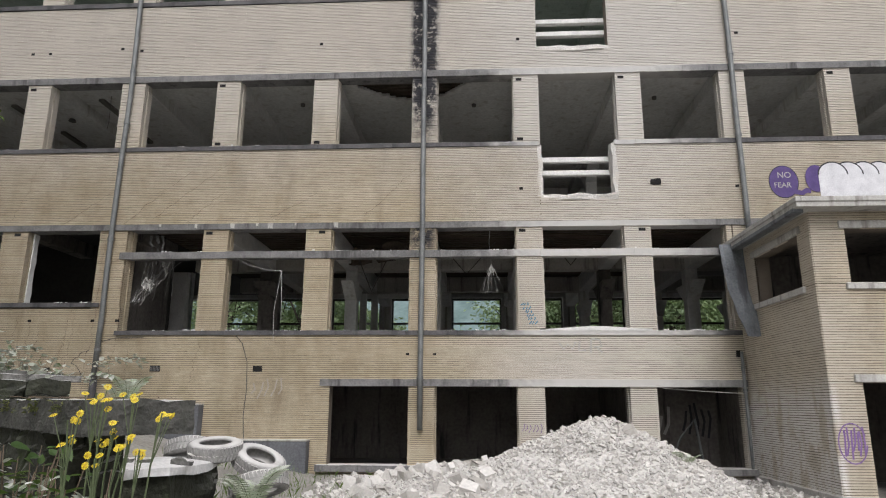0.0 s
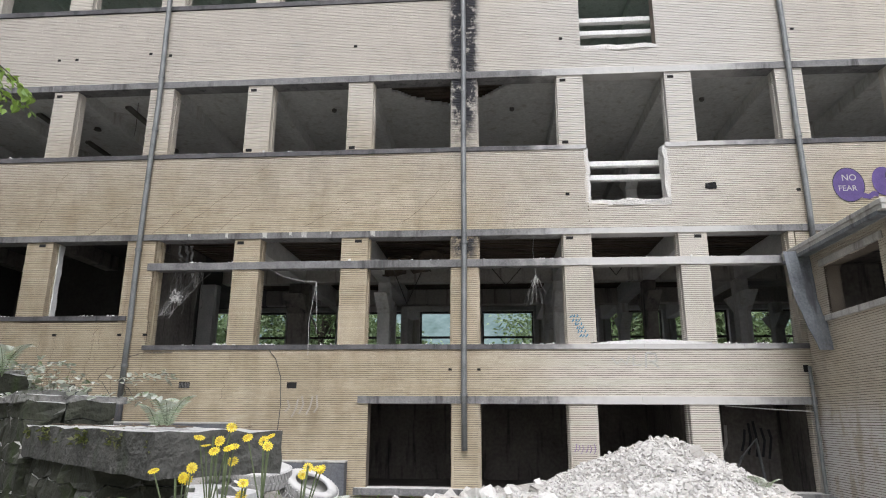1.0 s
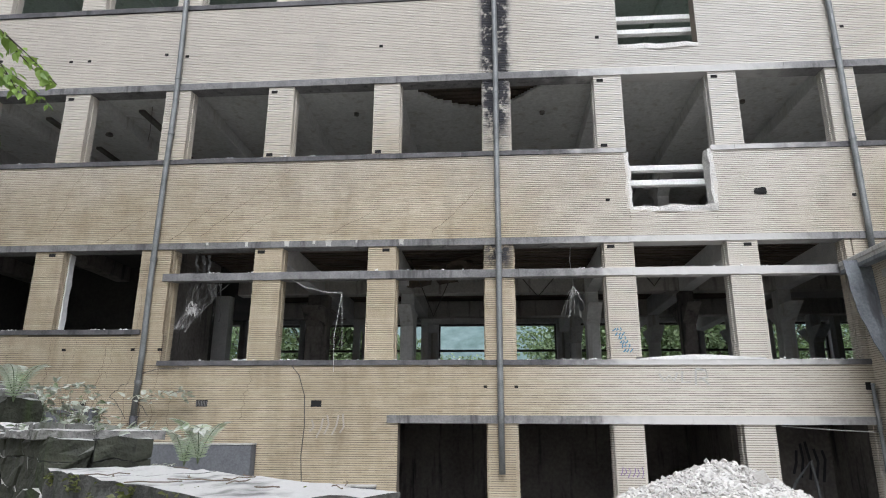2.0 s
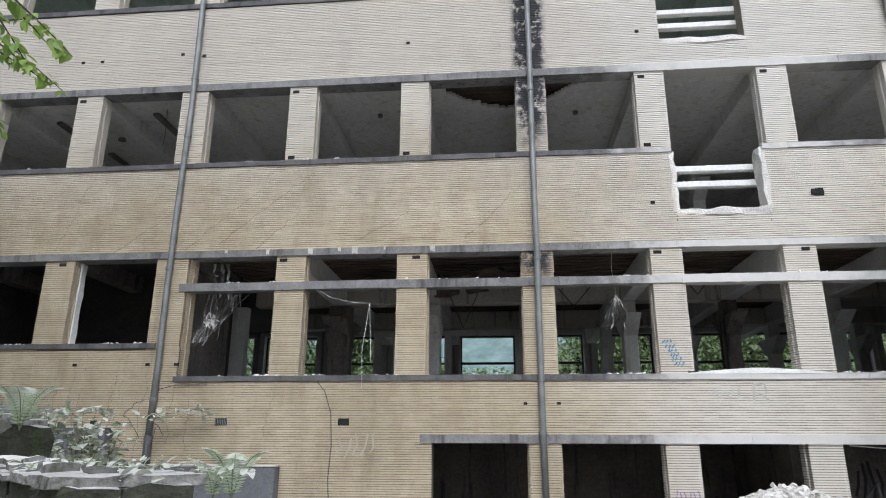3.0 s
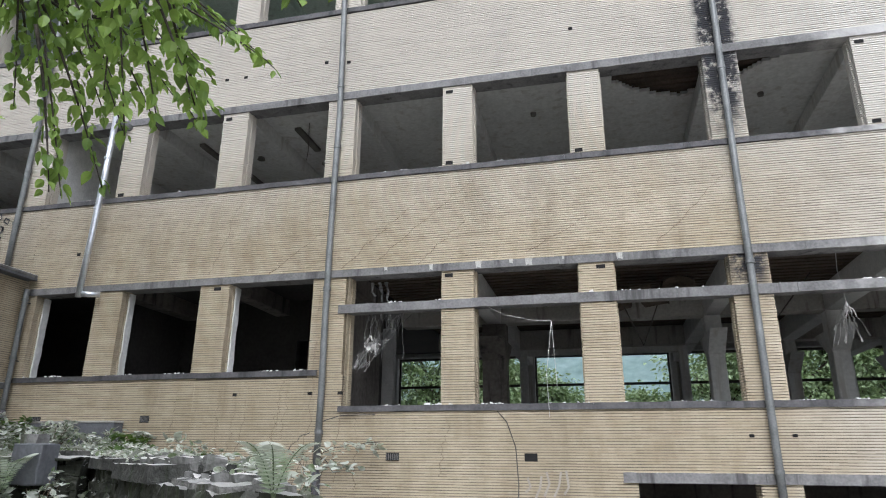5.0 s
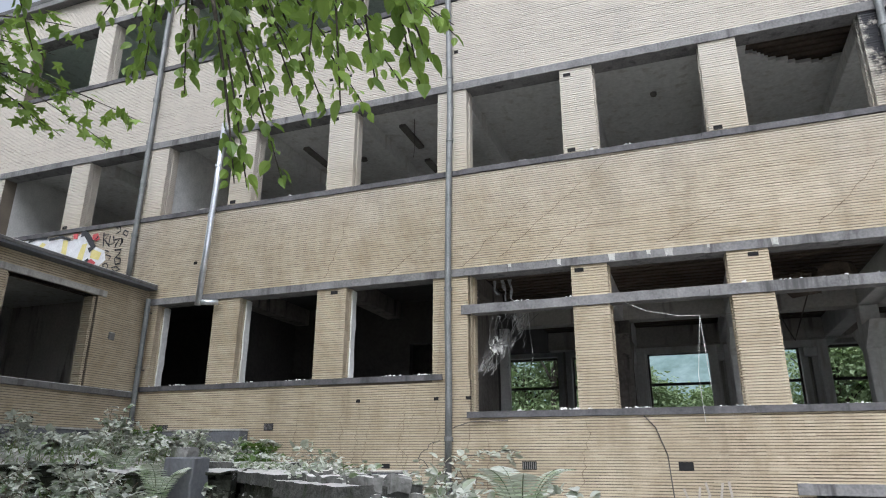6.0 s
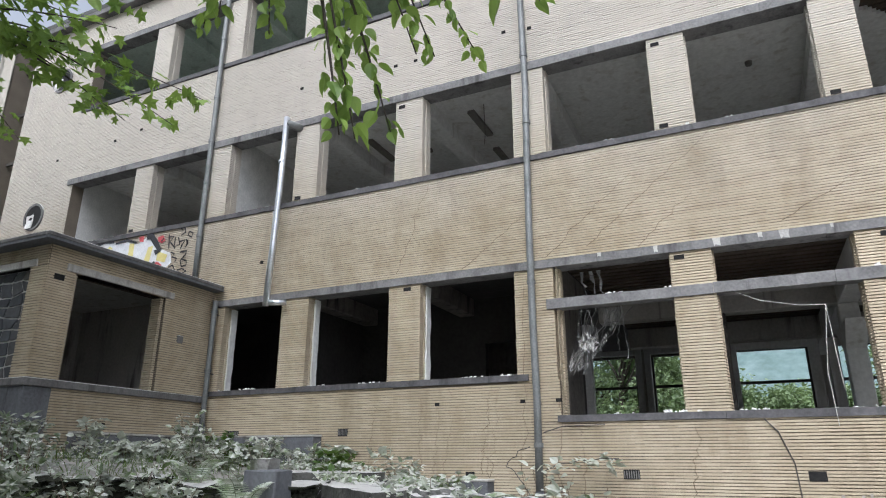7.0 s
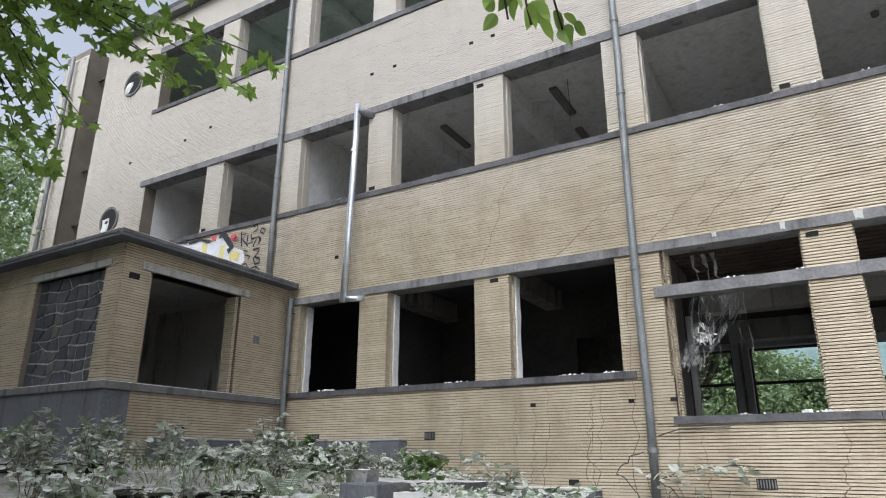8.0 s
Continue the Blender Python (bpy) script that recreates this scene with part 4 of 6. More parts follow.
while u < 4.6:
    a = lr.uniform(.3, .55)
    bm = skew_box(u, min(u + a, 4.68) - .015, -.04, lr.uniform(.45, .6), 1.772, 1.775 + lr.uniform(.02, .045), 6, 0.016, 9, u)
    thing("flagstone", bm, SLAB, "flat stone slab strewn with mortar dust on the garden wall", "flagstone", group="flagstones on the wall")
    u += a
u = 4.75
for i in range(5):
    v = lr.uniform(0, .1)
    bm = skew_box(u, u + .42, v, v + .4, 2.05, 2.08 + .02 * lr.random(), 6, 0.018, 9, u)
    thing("flagstone", bm, SLAB, "dusty flat stone lying on the broken garden wall", "flagstone", group="flagstones on the wall")
    u += .29 + .15 * lr.random()
for i in range(46):
    u = lr.uniform(2.5, 7.4) if i % 2 else lr.uniform(4.9, 7.5)
    z = 1.77 if u < 4.6 else 2.05 if u < 6.1 else 2.17
    a, h = lr.uniform(.07, .24), lr.uniform(.03, .09)
    v = lr.uniform(0.05, 0.3)
    bm = skew_box(u, u + a, v, v + a * 0.6, z - 0.03, z + h, 3, 0.03, 9, u)
    thing("loose_stone", bm, PALE_ROCK, "loose dusty stone lying on the garden wall", "stone", group="loose stones")


# moss and dry stalks along the edges of the near cap slab
mr = random.Random(88)
spots = []
for i in range(900):
    edge = mr.random() < .75
    u, v = mr.uniform(.36, 2.4), (mr.gauss(0.0, .015) if edge else mr.uniform(0, .5))
    if noise.noise((u * 4.5, v * 6, 2.0)) < (0.05 if edge else 0.38):
        continue
    spots.append((on_wall(u, v, 1.63 - (mr.uniform(0, .07) if edge else -.004)), (mr.gauss(0, 1), mr.gauss(0, 1), mr.uniform(-.4, .5))))
tagged(new("moss", leaves(spots, .028, mr, MOSS, 2)), "tufts of olive moss along the edge of the cap slab", "moss", kind="stuff")
for i in range(12):
    p = on_wall(mr.uniform(.45, 2.3), mr.uniform(.02, .5), 1.645)
    a, L = mr.uniform(0, 6.3), mr.uniform(.08, .25)
    bm = bmesh.new()
    tube(bm, curved(p, p + Vector((math.cos(a), math.sin(a), .03)) * L, 0, 4, .006, mr), .0022, 4)
    thing("dry_twig", bm, TWIG, "dry twig lying on the dusty cap slab", "twig", group="dry twigs")


def mossy_ledge(p0, p1, deep, z0, z1, seed):
    """A low terrace edge of rough dark stones under a dusty, broken slab."""
    r = random.Random(seed)
    a, b = Vector((*p0, 0)), Vector((*p1, 0))
    d = (b - a).normalized()
    n = Vector((-d.y, d.x, 0))
    L = (b - a).length

    def laid(u0, u1, v0, v1, lo, hi, cut, shake):
        bm = boxes((u0, u1, v0, v1, lo, hi))
        bmesh.ops.subdivide_edges(bm, edges=bm.edges[:], cuts=cut, use_grid_fill=True)
        for q in bm.verts:
            p = a + d * q.co.x + n * q.co.y + Vector((0, 0, q.co.z))
            q.co = p + noise.noise_vector(p * 7) * shake
        return bm

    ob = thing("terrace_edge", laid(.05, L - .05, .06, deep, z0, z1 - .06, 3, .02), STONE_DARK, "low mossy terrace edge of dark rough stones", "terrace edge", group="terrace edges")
    z = z0
    while z < z1 - .08:
        h = min(r.uniform(.09, .16), z1 - .04 - z)
        u = 0
        while u < L - .05:
            w = min(r.uniform(.16, .4), L - u)
            part("stone", laid(u + .008, u + w - .008, -r.uniform(0, .04), .2, z, z + h - .006, 2, .035), STONE_DARK, ob)
            u += w
        z += h
    u = 0
    while u < L - .05:
        w = min(r.uniform(.35, .7), L - u)
        part("top_slab", laid(u, u + w - .012, -.03 - r.uniform(0, .07), deep, z1 - .04, z1 - r.uniform(0, .03), 4, .05), STONE_DARK, ob, "dusty broken slab")
        u += w


mossy_ledge((-12.6, 7.9), (-11.45, 9.1), .5, 1.9, 2.5, 51)
mossy_ledge((-10.3, 7.85), (-9.45, 9.0), .6, 1.8, 2.31, 52)
mossy_ledge((-9.4, 9.0), (-8.3, 9.5), .7, 1.7, 2.24, 53)
# concrete stub with a broken stone on it
PX, PY, PZ = -8.63, 9.25, 2.27
bm = boxes((PX - .17, PX + .17, PY - .12, PY + .12, PZ - .3, PZ + .08), bevel=.012)
ragged(bm, 2, .012, 7)
thing("concrete_stub", bm, RENDER_GREY, "grey concrete stub at the end of the terrace edge", "concrete block")
bm = boxes((PX - .13, PX + .05, PY - .08, PY + .08, PZ + .075, PZ + .17))
ragged(bm, 4, .025, 6)
thing("loose_stone", bm, PALE_ROCK, "dark broken stone with a dusty top on the concrete stub", "stone", group="loose stones")
# low block in front, with tyres on it
bm = bmesh.new()
box(bm, -5.0, -2.9, 6.95, 8.2, 0.3, 0.97)
ragged(bm, 9, 0.10, 3.5)
blk = thing("concrete_block", bm, STONE_DARK, "low broken mossy concrete platform with a white dusty top slab", "platform")
bm = bmesh.new()
box(bm, -5.0, -2.86, 6.9, 8.2, 0.95, 1.03)
ragged(bm, 9, 0.06, 3.0)
part("top_slab", bm, DUST_TOP, blk, "cracked slab white with mortar dust")
tr = random.Random(23)
for i in range(16):
    x, y = tr.uniform(-4.9, -3.0), tr.uniform(6.95, 8.0)
    s = tr.uniform(.05, .16)
    bm = boxes((x, x + s * 1.4, y, y + s, 1.0, 1.0 + s * .6), bevel=0.012)
    ragged(bm, 2, s * .3, 9)
    thing("loose_stone", bm, PALE_ROCK, "loose dusty stone lying on the broken platform", "stone", group="stones on the platform")


def tyre(x, y, z, tilt, turn, r=0.285, w=0.18):
    m = pose(x, y, z, tilt, 0, turn)
    ob = new("tyre")
    ob.matrix_world = m
    tagged(ob, "dust-covered old car tyre on a heap", "tyre", "old tyres")
    bm = bmesh.new()
    prof = [(r * 0.58, -w * .38), (r * .66, -w * .5), (r * .86, -w * .52), (r * .97, -w * .42), (r, -w * .2), (r, w * .2), (r * .97, w * .42), (r * .86, w * .52), (r * .66, w * .5), (r * .58, w * .38), (r * .62, w * .3), (r * .88, w * .3), (r * .88, -w * .3), (r * .62, -w * .3)]
    n = 40
    rings = [[bm.verts.new((p * math.cos(2 * math.pi * i / n), p * math.sin(2 * math.pi * i / n), q)) for p, q in prof] for i in range(n)]
    for i in range(n):
        a, b = rings[i], rings[(i + 1) % n]
        for k in range(len(prof)):
            bm.faces.new((a[k], b[k], b[(k + 1) % len(prof)], a[(k + 1) % len(prof)]))
    me = mesh_of(bm, TYRE, True)
    c = new("carcass", me)
    c.parent = ob
    bm = bmesh.new()
    for i in range(44):
        for s in (-1, 1):
            q = bmesh.ops.create_cube(bm, size=1, matrix=pose(0, 0, 0, 0, 0, i * 360 / 44 + s * 2) @ pose(r + 0.003, 0, s * w * .22, s * 18, 0, 0) @ Matrix.Diagonal((0.012, 0.028, w * .36, 1)))
    c = new("tread", mesh_of(bm, TYRE))
    c.parent = ob


for a in ((-2.95, 8.2, 1.12, 10, 10), (-2.5, 8.35, 0.98, 28, 60), (-2.35, 8.0, 0.78, -22, 40), (-2.12, 7.85, 0.52, 14, 120), (-3.35, 8.5, 1.08, 24, 200), (-2.55, 8.45, 0.72, 6, 0), (-2.6, 8.4, 0.5, 4, 30)):
    tyre(*a)

# ---- heap of pale rubble tipped from the slot ----
r = random.Random(12)


def heap_z(x, y):
    a = math.hypot((x - 2.05) / (2.6 if x < 2.05 else 2.15), (y - 12.35) / 2.6)
    a = math.sqrt(a * a + 0.008)
    b = math.hypot((x + 0.6) / 1.5, (y - 11.2) / 1.4)
    c = math.hypot((x - 0.7) / 3.1, (y - 10.9) / 2.3)
    return max(0.34 + 1.15 * max(0, 1 - a) ** 0.95, 0.3 + 0.42 * max(0, 1 - b), 0.3 + 0.5 * max(0, 1 - c ** 1.3), 0.0)


bm = bmesh.new()
NX, NY = 90, 64
grid = [[None] * (NY + 1) for _ in range(NX + 1)]
for i in range(NX + 1):
    for j in range(NY + 1):
        x, y = -2.6 + 7.4 * i / NX, 8.4 + 4.9 * j / NY
        z = heap_z(x, y)
        edge = max(0.0, z - 0.32)
        z += min(edge * 2, 1) * (0.05 * noise.noise((x * 3, y * 3, 1)) + 0.03 * noise.noise((x * 9, y * 9, 3)))
        if z < 0.345:
            z -= 0.15
        grid[i][j] = bm.verts.new((x, y, z))
for i in range(NX):
    for j in range(NY):
        bm.faces.new((grid[i][j], grid[i + 1][j], grid[i + 1][j + 1], grid[i][j + 1]))
heap = tagged(new("rubble_heap", mesh_of(bm, RUBBLE_DUST)), "tall heap of pale broken brick and plaster rubble", "rubble heap")


def chunk(seed, flat):
    q = random.Random(seed)
    bm = bmesh.new()
    bmesh.ops.create_cube(bm, size=1.0)
    if seed % 3:
        bmesh.ops.subdivide_edges(bm, edges=bm.edges[:], cuts=1, use_grid_fill=True)
    for vv in bm.verts:
        vv.co = Vector((vv.co.x * q.uniform(.75, 1.15), vv.co.y * q.uniform(.7, 1.1), vv.co.z * flat * q.uniform(.7, 1.2))) + Vector((q.gauss(0, .07), q.gauss(0, .07), q.gauss(0, .05)))
    return mesh_of(bm, RUBBLE_ONE)


RUBBLE_ONE, _ns, _ls, _b = node_mat("rubble_chunk")
_geo = _ns.new("ShaderNodeNewGeometry")
_c = ramp(_ns, _ls, _ns.new("ShaderNodeObjectInfo").outputs["Random"], [(0, (0.4, 0.38, 0.345)), (0.5, (0.53, 0.51, 0.475)), (1, (0.64, 0.62, 0.585))])
_n = noise_tex(_ns, _ls, _geo.outputs["Position"], 22, 5)
_ls.new(mixed(_ns, _ls, 0.5, _c, ramp(_ns, _ls, _n, [(0.3, (0.7, 0.7, 0.7)), (0.7, (1.15, 1.15, 1.15))]), 'MULTIPLY'), _b.inputs["Base Color"])
_b.inputs["Roughness"].default_value = 0.95
bump(_ns, _ls, _n, 0.5, 0.02, _b)
chunk_meshes = [chunk(s, (1.0, .55, .35)[s % 3]) for s in range(9)]
for i in range(300):
    for _ in range(30):
        x, y = r.uniform(-2.3, 4.7), r.uniform(9.0, 13.1)
        if heap_z(x, y) > 0.36:
            break
    ob = new("chunk", chunk_meshes[r.randrange(9)])
    big = (x < 0.1) or r.random() < .03
    s = r.uniform(0.08, 0.26) if big else r.uniform(0.04, 0.1)
    ob.matrix_world = pose(x, y, heap_z(x, y) + 0.02, r.uniform(-35, 35), r.uniform(-35, 35), r.uniform(0, 360)) @ Matrix.Diagonal((s, s * r.uniform(.6, 1.1), s, 1))
    ob.parent = heap
# the finer pieces, past counting
verts, faces = [], []
cube = [(-.5, -.5, -.5), (.5, -.5, -.5), (.5, .5, -.5), (-.5, .5, -.5), (-.5, -.5, .5), (.5, -.5, .5), (.5, .5, .5), (-.5, .5, .5)]
cf = [(0, 3, 2, 1), (4, 5, 6, 7), (0, 1, 5, 4), (1, 2, 6, 5), (2, 3, 7, 6), (3, 0, 4, 7)]
for i in range(15000):
    x, y = r.uniform(-2.6, 4.85), r.uniform(8.6, 13.2)
    if heap_z(x, y) < 0.345 and r.random() > 0.25:
        continue
    s = r.uniform(0.012, 0.048) * (1.6 if r.random() < .12 else 1)
    m = pose(x, y, max(heap_z(x, y), 0.33) + 0.3 * s, r.uniform(-50, 50), r.uniform(-50, 50), r.uniform(0, 360))
    n = len(verts)
    for c in cube:
        verts.append(tuple(m @ Vector((c[0] * s * 1.3 + r.gauss(0, s * .12), c[1] * s + r.gauss(0, s * .12), c[2] * s * .6 + r.gauss(0, s * .1)))))
    faces += [tuple(n + k for k in q) for q in cf]
ob = new("fine_rubble", raw_mesh(verts, faces, RUBBLE))
ob.parent = heap
tagged(ob, kind="stuff")

# ---- rain pipes ----
def rain_pipe(x, z0, z1, y=FACE - 0.09, r=0.052, material=ZINC, label="weathered grey zinc rain pipe on the facade", joints=(), sway=0.0, foot=None):
    ob = thing("rain_pipe", None, None, label, "rain pipe", group="rain pipes")
    bm = bmesh.new()
    pts = [(x + sway * noise.noise((x, z * 0.7, 0)), y, z) for z in np.linspace(z0, z1, 10)]
    tube(bm, pts, r, 12)
    part("pipe", bm, material, ob, smooth=True)
    for z in joints:
        bm = bmesh.new()
        c = x + sway * noise.noise((x, z * 0.7, 0))
        tube(bm, [(c, y, z - 0.03), (c, y, z - 0.028), (c, y, z + 0.028), (c, y, z + 0.03)], [r, r + .012, r + .012, r], 12)
        part("collar", bm, material, ob)
        part("bracket", boxes((c - 0.012, c + 0.012, y, FACE, z - 0.05, z - 0.035)), IRON, ob)
    if foot:
        bm = bmesh.new()
        tube(bm, [(x, y, foot), (x, y, z0 + 0.05)], r + 0.014, 12)
        part("shoe", bm, IRON, ob, "black cast-iron pipe shoe", smooth=True)
    return ob


rain_pipe(-7.48, 2.0, TOP - 0.2, joints=(4.85, 7.4, 8.6, 10.8, 2.62), sway=0.03, foot=1.3)
rain_pipe(-1.13, 1.15, TOP - 0.2, y=FACE - 0.10, joints=(8.05, 4.9, 10.6, 2.1), sway=0.02)
rain_pipe(5.2, 4.6, TOP - 0.2, joints=(6.9, 8.7, 10.9), sway=0.02)
rain_pipe(-14.0, 5.5, TOP - 0.2, joints=(6.5, 7.6, 8.5, 9.5, 10.9), sway=0.02)
rain_pipe(PL + 0.13, 2.95, 5.15, y=FACE - 0.14, r=0.047, joints=(3.9, 4.95), foot=2.5, label="grey zinc rain pipe in the corner of the porch")
rain_pipe(-22.0, 3.0, TOP, y=FACE - 0.2, joints=(6, 8, 10), label="grey zinc rain pipe on the stair tower")
rain_pipe(PR - 0.09, 0.4, 2.6, y=FACE - 0.08, r=0.03, joints=(2.3, 1.9), label="thin dusty rain pipe in the porch corner")
# loose bright flue pipe
ob = thing("flue_pipe", None, None, "bright galvanised flue pipe hanging loose on the facade", "pipe")
bm = bmesh.new()
tube(bm, [(-12.03, 13.13, 8.5), (-12.05, 13.12, 7.2), (-12.09, 13.11, 6.0), (-12.13, 13.10, 4.92)], 0.055, 14)
part("pipe", bm, BRIGHT_ZINC, ob, smooth=True)
bm = bmesh.new()
tube(bm, [(-12.10, 13.13, 4.98), (-11.98, 13.16, 4.97), (-11.84, 13.28, 4.99)], 0.05, 12)
part("elbow", bm, BRIGHT_ZINC, ob, smooth=True)
bm = bmesh.new()
tube(bm, [(-12.02, 13.14, 8.38), (-11.95, 13.2, 8.36), (-11.85, 13.36, 8.34)], 0.075, 12)
part("inlet", bm, ZINC, ob, smooth=True)
for z in (5.6, 6.6, 7.6):
    bm = bmesh.new()
    x = -12.03 - 0.1 * (8.5 - z) / 3.6
    tube(bm, [(x, 13.115, z - .025), (x, 13.115, z + .025)], 0.061, 14)
    part("collar", bm, BRIGHT_ZINC, ob)

# ---- trees, shrubs, ferns, flowers ----
def spray(start, tip, r, bm, spots, every=0.045, droop=0.25, side=0.22):
    """A drooping twig with side shoots; adds the wood to bm and leaf places to spots."""
    a, b = Vector(start), Vector(tip)
    mid = a.lerp(b, 0.5) + Vector((0, 0, droop))
    pts = [a.lerp(mid, s).lerp(mid.lerp(b, s), s) for s in np.linspace(0, 1, 9)]
    tube(bm, pts, list(np.linspace(0.012, 0.003, 9)), 5)
    n = int((b - a).length / every)
    for i in range(n):
        s = 0.12 + 0.88 * i / n
        p = a.lerp(mid, s).lerp(mid.lerp(b, s), s)
        d = (b - a).normalized()
        out = Vector((r.gauss(0, 1), r.gauss(0, 1), r.gauss(-0.5, .5))).normalized()
        q = p + out * r.uniform(0.0, side) * (1 - 0.6 * s)
        spots.append((q, d * 0.6 + out * 0.6))


def small_tree(name, label, base, trunk_top, tips, leaf, size, shape, seed, material, per=1.0, side=0.22, every=0.045, hang=0.5, knots=()):
    r = random.Random(seed)
    ob = thing(name, None, None, label, "tree")
    bm = bmesh.new()
    base, trunk_top = Vector(base), Vector(trunk_top)
    tube(bm, [base, base.lerp(trunk_top, .4) + Vector((.08, -.05, 0)), trunk_top], [0.16, 0.13, 0.09], 10)
    part("trunk", bm, BARK, ob, smooth=True)
    bm, spots = bmesh.new(), []
    for k in knots:
        tube(bm, curved(trunk_top, k, -0.3, 8, 0.05, r), list(np.linspace(0.06, 0.014, 9)), 7)
    for t in tips:
        k = min([*knots, trunk_top], key=lambda q: (Vector(q) - Vector(t)).length)
        spray(k, t, r, bm, spots, every, 0.2, side)
        for _ in range(2):
            t2 = Vector(t) + Vector((r.gauss(0, .2), r.gauss(0, .2), r.uniform(-.02, .4)))
            spray(Vector(k).lerp(Vector(t), r.uniform(.2, .5)), t2, r, bm, spots, every, 0.12, side)
    part("branch", bm, BARK, ob, smooth=True)
    lv = new("crown", leaves(spots, size, r, material, shape, hang))
    lv.parent = ob
    return ob


small_tree("lime_tree", "lime tree with drooping bright green sprays over the path", (-10.6, 2.6, 1.2), (-10.2, 2.9, 5.4),
           [(-6.06, 6.46, 3.58), (-5.05, 6.2, 3.75), (-5.92, 6.68, 4.05), (-5.4, 6.76, 4.2), (-6.5, 7.0, 4.3), (-6.03, 7.08, 4.32), (-6.54, 6.47, 4.2), (-5.2, 7.1, 4.65),
            (-4.33, 5.74, 3.95), (-5.3, 6.0, 3.62), (-5.31, 5.9, 4.15), (-4.7, 5.6, 4.0), (-7.0, 6.6, 4.5), (-7.4, 6.2, 4.5), (-4.55, 5.35, 4.0), (-5.8, 6.2, 4.3), (-5.7, 5.6, 4.0), (-6.2, 6.0, 4.35)],
           LEAF, 0.075, 0, 21, LEAF, side=0.11, every=0.024, knots=[(-6.2, 5.9, 5.2), (-7.2, 5.4, 5.3), (-5.1, 5.3, 4.9)])
small_tree("maple_tree", "maple tree with spreading lobed leaves beside the porch", (-14.5, 3.6, 1.9), (-13.8, 4.2, 5.6),
           [(-8.79, 7.92, 5.0), (-9.3, 7.7, 5.15), (-10.3, 7.1, 5.5), (-10.4, 7.3, 5.1), (-11.3, 7.9, 5.3), (-9.8, 7.5, 5.6), (-10.8, 7.4, 5.9), (-9.2, 7.3, 5.7), (-11.6, 7.4, 5.6), (-12.0, 7.9, 5.0), (-11.0, 7.6, 4.75), (-12.6, 7.9, 5.6)],
           LEAF, 0.115, 1, 22, LEAF, side=0.26, every=0.046, hang=0.2, knots=[(-11.4, 6.3, 5.9), (-10.6, 6.6, 6.1), (-12.4, 6.4, 5.6)])


def big_tree(x, y, h, w, seed, material, count=8500, size=0.18, z0=None, label="full green broad-leaved tree behind the building", group="trees behind the building"):
    """A distant full tree: tapered trunk, limbs, uneven crown of leaf clumps."""
    r = random.Random(seed)
    z0 = ground_z(x, y) - 0.1 if z0 is None else z0
    ob = thing("tree", None, None, label, "tree", group=group)
    bm = bmesh.new()
    top = Vector((x, y, z0 + h * 0.75))
    tube(bm, [(x, y, z0), (x + r.uniform(-.1, .1), y, z0 + h * .35), top], [h * .028, h * .02, h * .008], 8)
    part("trunk", bm, BARK, ob, smooth=True)
    ends, bm = [], bmesh.new()
    for i in range(34):
        a, q = r.uniform(0, 2 * math.pi), r.random()
        rad = w * (0.35 + 0.65 * math.sin(math.pi * (0.12 + 0.8 * q))) * r.uniform(.55, 1.0)
        e = Vector((x + rad * math.cos(a), y + rad * math.sin(a), z0 + h * (0.18 + 0.8 * q)))
        s = Vector((x, y, z0 + h * (0.12 + 0.55 * q)))
        tube(bm, curved(s, e, -0.15, 4, 0.08, r), list(np.linspace(h * .009, h * .002, 5)), 5)
        ends.append(e)
    part("limb", bm, BARK, ob, smooth=True)
    spots = []
    for i in range(count):
        e = ends[r.randrange(len(ends))]
        d = Vector((r.gauss(0, 1), r.gauss(0, 1), r.gauss(0, .7)))
        spots.append((e + d * w * 0.21, d.normalized()))
    lv = new("crown", leaves(spots, size, r, material, 2, 0.3))
    lv.parent = ob


for i, (x, y, h, w) in enumerate(((-13, 33, 8.5, 2.6), (-9.2, 32, 7.5, 2.3), (-6.4, 35, 5.6, 1.9), (-3.6, 36, 4.3, 1.7), (-0.8, 35, 4.6, 1.7), (1.6, 33, 7.0, 2.2), (3.2, 35, 7.5, 2.3), (4.6, 32, 8.4, 2.5), (6.4, 34, 8.5, 2.5), (10.2, 34, 9.0, 2.7), (-11, 35, 8.0, 2.4), (-7.8, 34, 6.4, 2.0), (-5.4, 37, 4.9, 1.8), (-2.2, 38, 4.4, 1.8), (8.2, 32.5, 9.0, 2.7), (12.2, 33, 9.0, 2.8), (16.5, 34, 9, 3.0), (21, 36, 9.5, 3.2))):
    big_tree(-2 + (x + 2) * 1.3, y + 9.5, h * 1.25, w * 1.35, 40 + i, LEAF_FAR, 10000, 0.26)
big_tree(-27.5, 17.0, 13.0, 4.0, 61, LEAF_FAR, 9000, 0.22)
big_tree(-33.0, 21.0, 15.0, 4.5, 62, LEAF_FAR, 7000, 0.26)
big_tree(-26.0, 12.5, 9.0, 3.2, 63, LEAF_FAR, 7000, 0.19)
# unseen trees, added to shade the left facade and the porch front
for x, y, h, w, s in ((-12.5, -1.5, 14.0, 4.2, 71), (-17.5, 2.0, 13.0, 4.0, 72), (-7.0, -4.5, 13.0, 4.0, 73), (-19.0, 5.2, 11.0, 3.6, 74), (-11.5, 2.4, 13.0, 2.7, 75)):
    big_tree(x, y, h, w, s, LEAF_DARK, 5200, 0.36, label="unseen tall tree added to shade the facade", group="trees by the path")


